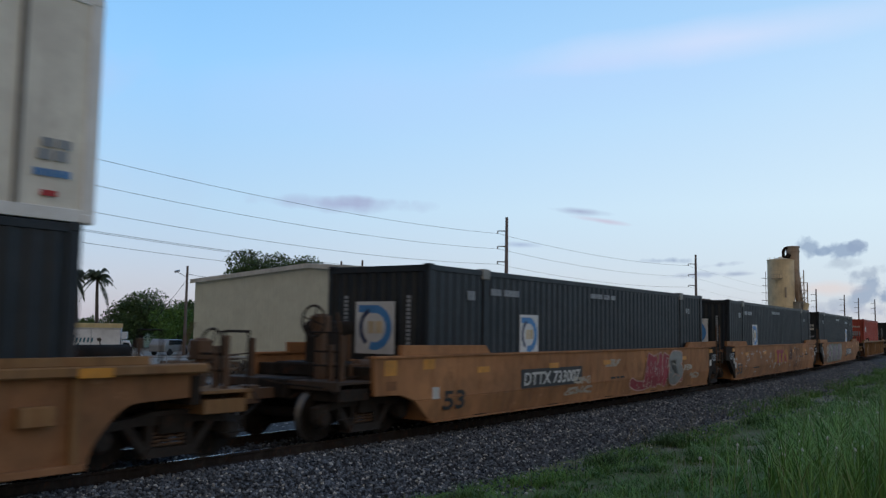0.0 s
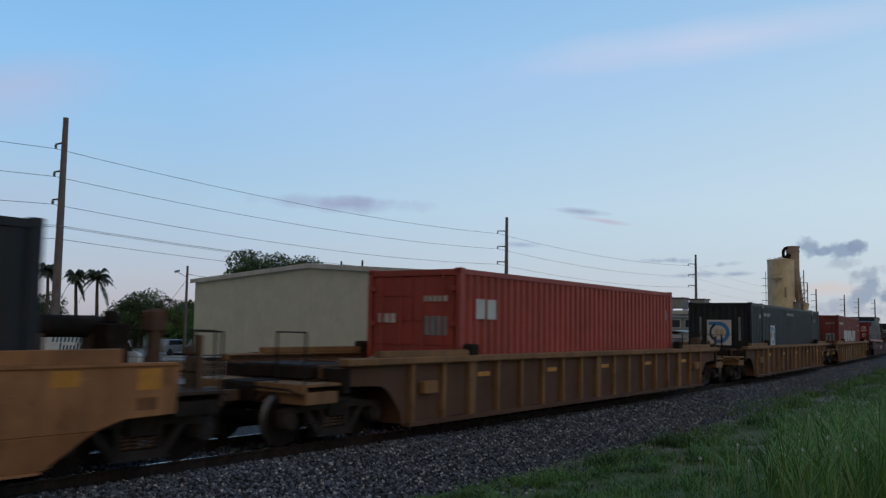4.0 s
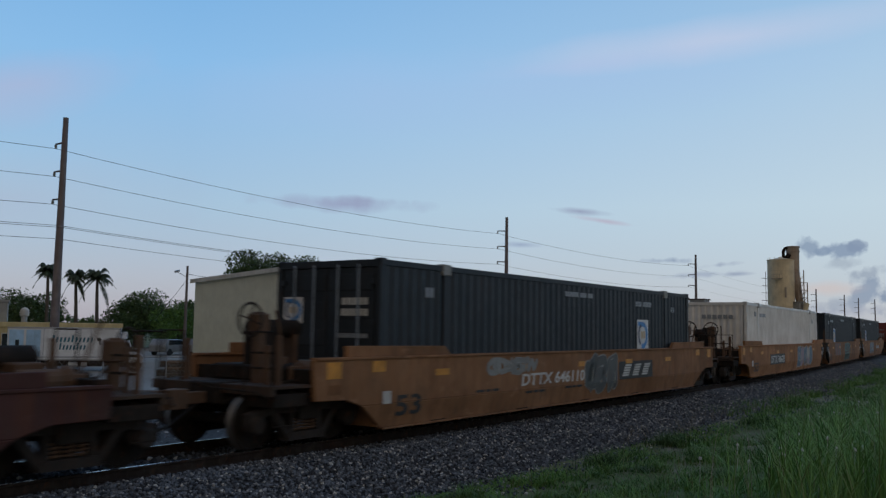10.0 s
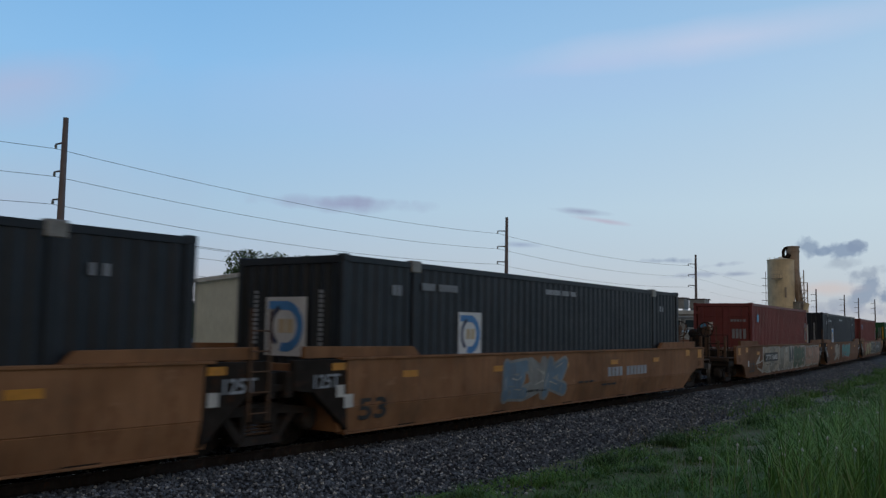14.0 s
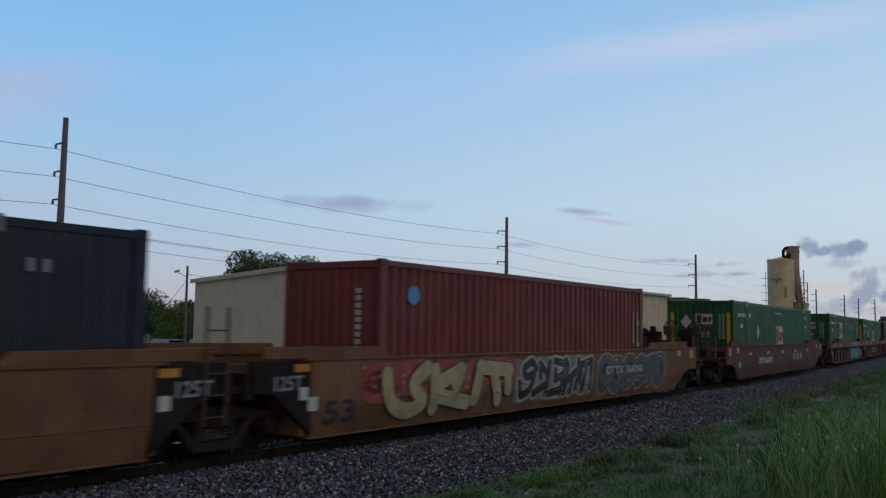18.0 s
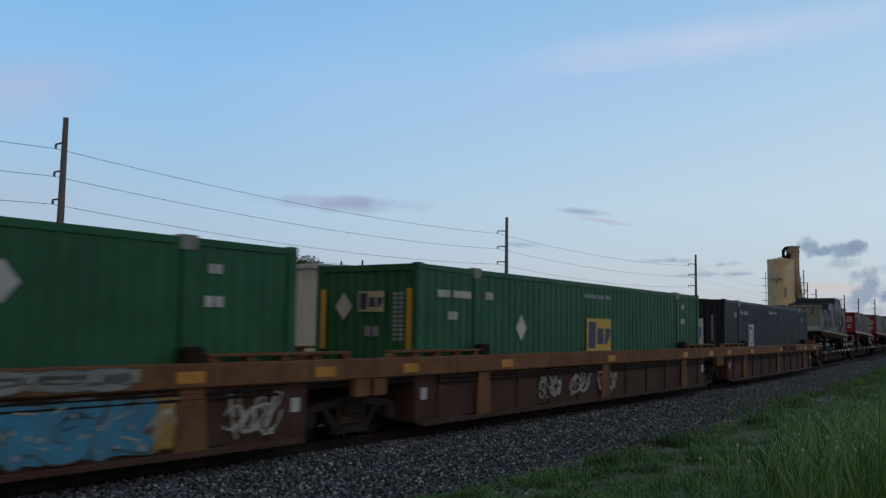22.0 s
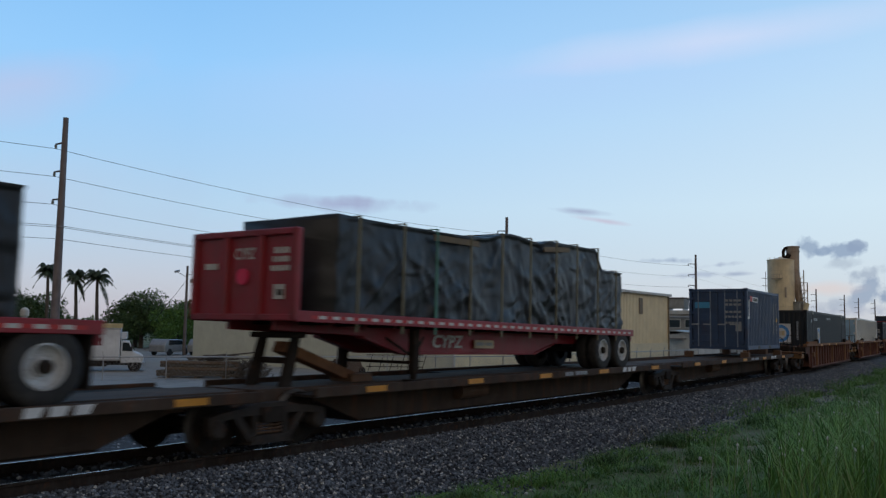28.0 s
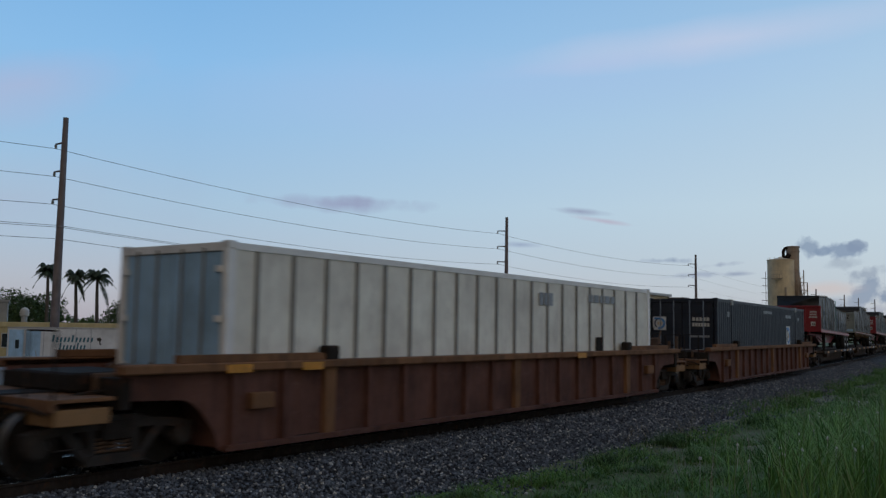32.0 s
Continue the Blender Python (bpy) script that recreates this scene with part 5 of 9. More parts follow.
    for k in range(5):
        x = -6.4 + 3.2 * k
        part("floor_beam", cached(("beam", colour), lambda: Geo().box(-0.25, 0.25, -1.42, 1.42, 0.19, 0.262).mesh("floor_beam", M["under"])), None, car, at=(x, 0, 0))
    for e in trucks:
        add_truck(car, e * 9.65, place)
    CARS.append((car, place))
    if smooth:
        SMOOTH.append(car)
    return car


def reflectors(car, spots, z=1.06, w=0.46, h=0.12, y=-SIDE_Y):
    for x in spots:
        part("reflector", cached(("refl", w, h), lambda: Geo().box(-w / 2, w / 2, -0.006, 0.004, 0, h).mesh("reflector", M["reflector"])), None, car, "amber reflector strip", at=(x, y, z))


def car_number(car, text, x, z, width, height, plate=True, colour="white", lift=0.0):
    p = car
    if plate:
        p = part("number_panel", Geo().box(x - 0.1, x + width + 0.1, -SIDE_Y - 0.004 - lift, -SIDE_Y + 0.004 - lift, z - 0.07, z + height + 0.07), M["black"], car, "black panel with white lettering")
    write(p, text, x, -SIDE_Y - 0.007 - lift, z, height, M[colour], width)


def smooth_marks(car, seed, front="joint", rear="joint"):
    rnd = random.Random(seed)
    y = -SIDE_Y - 0.002
    mark = write(car, "53", -7.85, y + 0.022, 0.40, 0.36, M["black"], 0.78)
    mark.rotation_euler = (radians(4.5), 0, 0)
    reflectors(car, [-6.4, -3.3, -0.3, 2.6, 5.6])
    for e, kind in ((-1, front), (1, rear)):
        if kind == "coupler":
            for a, b, z0, z1, m in ((9.3, 9.65, 1.10, 1.37, "reflector"), (8.15, 8.5, 1.18, 1.37, "reflector"), (9.3, 9.6, 0.84, 1.0, "rustchord")):
                part("placard", Geo().box(min(e * a, e * b), max(e * a, e * b), y - 0.003, y, z0, z1), M[m], car, "amber placard")
    part("placard", Geo().box(-8.2, -7.98, y - 0.003, y, 0.62, 0.84), M["white"], car, "white placard")
    for k in range(3):
        a = rnd.uniform(-6, 6)
        bars(car, a, a + 0.9, y, rnd.uniform(0.5, 0.9), 0.05, M["black"], (6, 4, 5))


# ---------------- flat trailers with tarpaulined loads ----------------
def tarp_load(profile, seed, cloth, half=1.19, z_deck=0.0):
    """Cloth pulled over a stepped load. profile: (x, height above the deck); the cloth hangs to the deck."""
    rnd = random.Random(seed)
    xs0, xs1 = profile[0][0], profile[-1][0]
    nx, ns = int((xs1 - xs0) / 0.06), 64
    off = Vector((seed * 3.7, seed * 1.3, 0))

    def height(x):
        for (a, ha), (b, hb) in zip(profile, profile[1:]):
            if x <= b:
                t = (x - a) / (b - a)
                t = t * t * (3 - 2 * t)
                t = min(1.0, max(0.0, 0.5 + (t - 0.5) * 1.5)) if abs(hb - ha) > 0.25 else t
                return ha + (hb - ha) * t
        return profile[-1][1]

    def ridge(n, width):
        return max(0.0, 1 - abs(n) / width)

    g = Geo()
    for i in range(nx + 1):
        x = xs0 + (xs1 - xs0) * i / nx
        h = height(x)
        for j in range(ns + 1):
            u = j / ns
            if u < 0.42:
                y, z = -half, h * (u / 0.42)
            elif u > 0.72:
                y, z = half, h * ((1 - u) / 0.28)
            else:
                y, z = -half + 2 * half * (u - 0.42) / 0.30, h
            hang = 1 - min(1, z / max(h, 0.1))
            qx, qz, k = x + off.x, z + off.y, y * 0.6
            # broad billows, then long narrow creases pulled down and outwards, then sags between the straps
            fold = noise.noise(Vector((qx * 0.9, k, qz * 0.8))) * 0.07
            for ang, sc, st, wd, amp in ((0.95, 1.9, 0.35, 0.16, 0.075), (-0.8, 1.7, 0.32, 0.15, 0.07), (1.5, 2.6, 0.3, 0.18, 0.05), (0.15, 2.3, 0.4, 0.14, 0.04), (0.55, 3.4, 0.5, 0.24, 0.035), (-1.2, 3.6, 0.45, 0.24, 0.035)):
                c, sn = math.cos(ang), math.sin(ang)
                a_, b_ = qx * sn - qz * c, qx * c + qz * sn
                part_on = max(0.0, noise.noise(Vector((qx * 0.7, ang * 9.0, qz * 0.9))) + 0.25) * 1.5
                fold += amp * min(1.0, part_on) * (0.4 + 0.6 * hang) * ridge(noise.noise(Vector((a_ * sc, ang * 5.0 + k, b_ * st))), wd)
            fold -= 0.03
            if u < 0.42:
                y -= fold
                y += 0.05 * (z / max(h, 0.1)) ** 4
            elif u > 0.72:
                y += fold
            else:
                z += fold * 0.25
            g.v.append((x, y, z_deck + max(0.0, z) + 0.01))
    w = ns + 1
    for i in range(nx):
        for j in range(ns):
            a = i * w + j
            g.f.append((a, a + 1, a + w + 1, a + w))
    for i in (0, nx):
        g.f.append(tuple(i * w + j for j in range(w)))
    load = thing("tarpaulin_load", "cargo under a creased blue-black tarpaulin, strapped to a flat trailer", "load", "tarpaulin loads")
    part("tarpaulin", g, M[cloth], load, smooth=True)
    # webbing straps and edge boards
    x = xs0 + 0.5
    while x < xs1 - 0.2:
        h = height(x)
        m = M["greenweb"] if rnd.random() < 0.03 else M["webbing"]
        g = Geo()
        for y in (-half - 0.075, half + 0.04):
            g.box(x - 0.03, x + 0.03, y, y + 0.02, z_deck - 0.30, z_deck + h + 0.02)
        g.box(x - 0.03, x + 0.03, -half - 0.075, half + 0.06, z_deck + h + 0.02, z_deck + h + 0.035)
        part("strap", g, m, load, "flat webbing strap")
        x += rnd.uniform(0.95, 1.35)
    x = xs0 + 0.15
    while x < xs1 - 1.2:
        ln = rnd.uniform(1.2, 2.4)
        h0, h1 = height(x), height(min(xs1, x + ln))
        if abs(h1 - h0) < 0.12 and rnd.random() < 0.45:
            g = Geo().prism([(x, h0 - 0.20), (x + ln, h1 - 0.20), (x + ln, h1 - 0.08), (x, h0 - 0.08)], -half - 0.062, -half - 0.03)
            ob = part("edge_board", g, M["board"], load, "pale lumber edge board")
            ob.location.z = z_deck
        x += ln + rnd.uniform(0.1, 0.5)
    return load


def flat_trailer(place, length, deck, tilt, colour, profile, seed, dot, label, marks=True, cloth="tarp"):
    """A flatbed semi-trailer, its headboard at x = 0, the deck tilting down to the rear. Returns trailer and load."""
    tr = thing("flatbed_trailer", label, "trailer", "flatbed trailers on the train")
    body = M[colour]
    beam_paint = M["beamtan"] if colour == "silver" else body
    W = 1.28
    part("deck", Geo().box(0.05, length, -W + 0.04, W - 0.04, -0.10, 0.0), M["board"], tr, "worn plank deck", bevel=0.01)
    for s in (-1, 1):
        part("side_rail", Geo().box(0.0, length, min(s * W, s * (W - 0.05)), max(s * W, s * (W - 0.05)), -0.16, 0.02), beam_paint, tr, bevel=0.008)
        x, k = 0.35, 0
        while x < length - 0.3:
            ln = 0.17 if s < 0 else 0.30
            part("tape", cached(("tape", s, k % 2), lambda: Geo().box(0, ln, -0.004, 0.004, -0.105, -0.05).mesh("tape", M["white" if k % 2 else "rubred"])), None, tr, at=(x, s * W, 0))
            x += ln
            k += 1
    beam = [(0.2, -0.12), (length - 0.2, -0.12), (length - 0.2, -0.42), (length - 3.6, -0.42), (length - 4.6, -0.66), (3.6, -0.66), (2.4, -0.36), (0.2, -0.30)]
    if colour == "silver":
        beam = [(p, max(q, -0.44)) for p, q in beam]
        x = 0.5
        while x < length - 2.6:
            for s in (-1, 1):
                part("gusset", cached(("gusset", s), lambda: Geo().prism([(-0.10, -0.14), (0.16, -0.14), (0.06, -0.40), (0.0, -0.40)], s * 1.20, s * 1.25).mesh("gusset", M["beamtan"])), None, tr, at=(x, 0, 0))
            x += 0.62
    for y in (-0.55, 0.55):
        part("main_beam", Geo().prism(beam, y - 0.04, y + 0.04).prism([(2.4, -0.36), (3.6, beam[4][1]), (length - 4.6, beam[4][1]), (length - 3.6, -0.42), (length - 3.6, -0.45), (length - 4.6, beam[4][1] - 0.04), (3.6, beam[4][1] - 0.04), (2.4, -0.40)], y - 0.10, y + 0.10), beam_paint, tr, bevel=0.006)
    k = 0.8
    while k < length - 0.4:
        part("cross_member", cached("crossm", lambda: Geo().box(-0.04, 0.04, -1.2, 1.2, -0.20, -0.10).mesh("cross_member", M["under"])), None, tr, at=(k, 0, 0))
        k += 0.9
    # headboard with posts and sunk panels
    hb = part("headboard", Geo().box(0.02, 0.06, -W + 0.03, W - 0.03, -0.12, 1.32), body, tr, "steel headboard", bevel=0.01)
    for y in (-W + 0.05, -0.42, 0.42, W - 0.05):
        part("headboard_post", Geo().box(-0.05, 0.08, y - 0.06, y + 0.06, -0.14, 1.35), body, hb, bevel=0.015)
    for z in (-0.10, 1.30):
        part("headboard_rail", Geo().box(-0.05, 0.08, -W, W, z - 0.05, z + 0.06), body, hb, bevel=0.015)
    if colour == "trailerred":
        part("label", Geo().box(-0.004, 0.02, 0.66, 0.98, 0.72, 0.82), M["white"], hb, "white label")
        end_text(hb, "CYPZ", 0.014, 0.26, 0.88, 0.19, M["white"], 0.52)
        end_bars(hb, 0.014, -1.05, -0.68, 0.95, 0.10, M["white"], 4)
        end_bars(hb, 0.014, -1.05, -0.66, 0.81, 0.09, M["white"], 5)
        end_bars(hb, 0.014, -1.08, -0.62, 0.66, 0.09, M["white"], 6)
        part("label", Geo().box(-0.004, 0.02, -0.98, -0.74, 0.20, 0.44), M["white"], hb, "white label")
        end_bars(hb, -0.004, -0.95, -0.80, 0.26, 0.10, M["under"], 2)
    else:
        part("label", Geo().box(-0.008, 0.018, -1.0, 0.95, 0.78, 0.80), M["black"], hb, "dark seam line")
        for y_, ch in ((0.88, "C"), (0.34, "Y"), (-0.22, "P"), (-0.72, "Z")):
            end_text(hb, ch, -0.056, y_, 0.90, 0.27, M["black"], 0.22)
        end_bars(hb, 0.014, -0.35, 0.25, 0.42, 0.22, M["black"], 4)
        part("label", Geo().box(-0.008, 0.018, -1.22, 1.22, -0.1, 0.12), M["paleblue"], hb, "greenish worn strip")
    part("dot", Geo().lathe([(-0.012, 0.14), (0.02, 0.14)], 18, "x", (0, 0.02, 0.58)), M[dot], hb, "fluorescent paint dot")
    if marks:
        write(tr, "CYPZ", 4.55, -0.660, -0.55, 0.26, M["white"], 1.15)
        strip = part("label", Geo().box(6.15, 6.95, -0.66, -0.645, -0.56, -0.38), M["logocream"], tr, "cream lettered strip")
        bars(strip, 6.22, 6.88, -0.662, -0.50, 0.07, M["grey"], (5, 4))
    # landing legs
    for s in (-1, 1):
        g = Geo().box(3.52, 3.68, s * 0.92 - 0.08, s * 0.92 + 0.08, -1.05, -0.2).box(3.55, 3.65, s * 0.92 - 0.05, s * 0.92 + 0.05, -1.18, -1.0).box(3.42, 3.78, s * 0.92 - 0.14, s * 0.92 + 0.14, -1.21, -1.17)
        leg = part("landing_leg", g, M["under"], tr, "dark steel landing leg", bevel=0.008)
        part("brace", Geo().tube((3.6, s * 0.92, -0.75), (3.1, s * 0.55, -0.35), 0.025).tube((3.6, s * 0.92, -0.75), (4.2, s * 0.7, -0.35), 0.025), M["under"], leg)
    part("leg_tie", Geo().tube((3.6, -0.92, -0.85), (3.6, 0.92, -0.85), 0.03), M["under"], tr)
    # tandem axles with twin tyres
    for ax in (length - 1.95, length - 0.72):
        part("axle", Geo().tube((ax, -1.1, -0.56), (ax, 1.1, -0.56), 0.07), M["under"], tr)
        for yy in (-0.55, 0.55):
            part("suspension", Geo().box(ax - 0.35, ax + 0.35, yy - 0.07, yy + 0.07, -0.56, -0.38), M["under"], tr, bevel=0.02)
        for s in (-1, 1):
            for dy in (1.12, 0.80):
                tyre = part("tyre", cached(("tyre", s), lambda: Geo().lathe([(-0.13, 0.29), (-0.14, 0.40), (-0.12, 0.49), (-0.08, 0.512), (0.08, 0.512), (0.12, 0.49), (0.14, 0.40), (0.13, 0.29)], 28, "y", caps=False).mesh("tyre", M["tyre"], 0, True)), None, tr, "black truck tyre", at=(ax, s * dy, -0.56))
                if dy > 1:
                    def rim():
                        g = Geo().lathe([(0.13, 0.29), (0.135, 0.27), (0.05, 0.24), (0.02, 0.13), (0.09, 0.11), (0.10, 0.0)], 22, "y", caps=False)
                        for k in range(8):
                            a = k * math.pi / 4 + 0.2
                            g.tube((0.17 * math.cos(a), 0.03, 0.17 * math.sin(a)), (0.17 * math.cos(a), 0.06, 0.17 * math.sin(a)), 0.018, sides=6)
                        return g.mesh("rim", M["rim"])
                    r = part("rim", cached("rim", rim), None, tyre, "white steel wheel rim")
                    r.scale = (1, s, 1)
                    part("hub", cached(("hub", s), lambda: Geo().lathe([(s * 0.05, 0.10), (s * 0.16, 0.085), (s * 0.17, 0.0)], 12, "y", caps=False).mesh("hub", M["under"])), None, tyre, "greasy dark hub")
    for s in (-1, 1):
        part("mud_flap", Geo().box(length - 0.12, length - 0.10, s * 0.92 - 0.3, s * 0.92 + 0.3, -0.85, -0.16), M["tyre"], tr)
    part("rear_bumper", Geo().box(length - 0.06, length + 0.02, -1.2, 1.2, -0.30, -0.05).box(length - 0.05, length, -0.7, -0.6, -0.6, -0.3).box(length - 0.05, length, 0.6, 0.7, -0.6, -0.3), body, tr, bevel=0.01)
    load = tarp_load(profile, seed, cloth)
    for ob in (tr, load):
        TRAILERS.append((ob, place, deck, tilt, length))
    return tr


TRAILERS = []


# ---------------- spine car units ----------------
def spine_unit(place, x0, x1, trucks, hitch, label, containers=False, ends=()):
    """One unit of a spine car between x0 and x1 (from its place): a deep centre sill, wheel decks, a hitch."""
    car = thing("spine_car", label, "railway car", "railway cars of the train")
    a, b = x0 + 1.0, x1 - 1.0
    belly = [(x0 + 0.1, 0.92), (x1 - 0.1, 0.92), (x1 - 0.1, 0.66), (b - 0.5, 0.66), (b - 1.6, 0.26), (a + 1.6, 0.26), (a + 0.5, 0.66), (x0 + 0.1, 0.66)]
    part("centre_sill", Geo().prism(belly, -0.62, 0.62), M["sillbrown"], car, "deep grimy brown centre sill", bevel=0.01)
    part("sill_flange", Geo().box(a + 1.6, b - 1.6, -0.6, 0.6, 0.23, 0.27), M["under"], car)
    part("brake_cylinder", Geo().lathe([(-0.5, 0.16), (0.5, 0.16)], 12, "x", (x0 + 6.2, -0.72, 0.62)), M["rusty"], car)
    for s in (-1, 1):
        y0, y1 = min(s * 0.42, s * 1.36), max(s * 0.42, s * 1.36)
        part("wheel_deck", Geo().box(x0 + 7.3, x1 - 0.5, y0, y1, 0.86, 0.90), M["under"], car, "chequered steel wheel deck")
        part("deck_rail", Geo().box(x0 + 0.7, x1 - 0.4, min(s * 1.30, s * 1.38), max(s * 1.30, s * 1.38), 0.80, 0.96), M["spinerail"], car, bevel=0.01)
        part("deck_strip", Geo().box(x0 + 0.7, x0 + 7.3, y0, y1, 0.80, 0.84), M["under"], car)
    k = x0 + 1.6
    while k < x1 - 0.8:
        part("cross_arm", cached("arm", lambda: Geo().prism([(-1.32, 0.82), (1.32, 0.82), (1.32, 0.90), (-1.32, 0.90)], -0.07, 0.07, "x").mesh("cross_arm", M["rusty"])), None, car, at=(k, 0, -0.03))
        k += 1.9
    reflectors(car, [x0 + 2.2, x0 + 5.4, x0 + 8.4, x0 + 11.6, x0 + 15.2], z=0.83, w=0.55, h=0.10, y=-1.385)
    mark = Geo()
    for k in range(3):
        a = x0 + 12.83 + 0.32 * k
        mark.prism([(a, 0.825), (a + 0.20, 0.825), (a + 0.27, 0.945), (a + 0.03, 0.945)], -1.387, -1.384)
    tagged(part("lettering", mark, M["panelwhite"], car), kind="stuff")
    bars(car, x0 + 9.4, x0 + 10.6, -1.385, 0.84, 0.09, M["grey"], (4, 6))
    if hitch:
        h = x0 + hitch
        st = part("hitch_plate", Geo().box(h - 0.18, h + 0.26, -0.48, 0.48, 1.74, 1.84), M["under"], car, "dark steel hitch plate", bevel=0.02)
        part("hitch_shelf", Geo().box(h - 0.06, h + 0.10, -0.34, 0.34, 1.30, 1.40), M["under"], st, bevel=0.01)
        for y in (-0.40, 0.40):
            part("hitch_leg", Geo().prism([(h - 0.30, 0.88), (h - 0.06, 0.88), (h + 0.14, 1.78), (h + 0.0, 1.78)], y - 0.06, y + 0.06), M["under"], st, bevel=0.01)
        part("hitch_foot", Geo().box(h + 1.7, h + 2.3, -0.3, 0.3, 0.88, 1.06), M["rusty"], st, bevel=0.03)
        part("hitch_strut", Geo().prism([(h + 0.05, 1.50), (h + 0.12, 1.68), (h + 1.95, 1.08), (h + 1.85, 0.92)], -0.16, 0.16), M["rustchord"], st, "rusty orange diagonal strut", bevel=0.01)
    if containers:
        for x, y in ((containers[0], -1), (containers[0], 1), (containers[1], -1), (containers[1], 1)):
            part("pedestal", Geo().box(x - 0.14, x + 0.14, min(y * 0.98, y * 1.32), max(y * 0.98, y * 1.32), 0.90, 1.16), M["rusty"], car, "rusty container pedestal", bevel=0.02)
    for e in ends:
        x = x1 if e > 0 else x0
        part("coupler", Geo().box(min(x - e * 0.9, x + e * 0.2), max(x - e * 0.9, x + e * 0.2), -0.09, 0.09, 0.72, 0.90).prism([(x, -0.17), (x + e * 0.2, -0.17), (x + e * 0.24, -0.02), (x, 0.14)], 0.66, 0.96, "z"), M["rusty"], car, "rusty knuckle coupler")
        g = Geo().box(x - e * 0.6 - 0.08, x - e * 0.6 + 0.08, -0.75, -0.6, 0.9, 1.65)
        g.torus((x - e * 0.45, -0.68, 1.5), 0.26, 0.022, "x", 18, 6)
        part("brake_wheel", g, M["frame"], car, "dark iron brake wheel")
        part("valve_box", Geo().box(x - e * 1.1 - 0.2, x - e * 1.1 + 0.2, -0.3, 0.5, 0.92, 1.25), M["rusty"], car, bevel=0.02)
        for y in (-1.3, 1.3):
            part("grab_rail", Geo().path([(x - e * 0.4, y, 0.9), (x - e * 0.4, y, 1.5), (x - e * 0.4, y * 0.6, 1.5), (x - e * 0.4, y * 0.6, 0.9)], 0.02), M["under"], car)
    for t in trucks:
        add_truck(car, t, place)
    CARS.append((car, place))
    return car

# ---------------- the train, car by car ----------------
DARK = "dark blue-green corrugated steel container with a blue swirl sheet"
TANW = "tan smooth-sided steel well car"
RIBW = "weathered brown well car with ribbed sides"
STEPW = "brown three-unit well car with a rusty orange top chord"


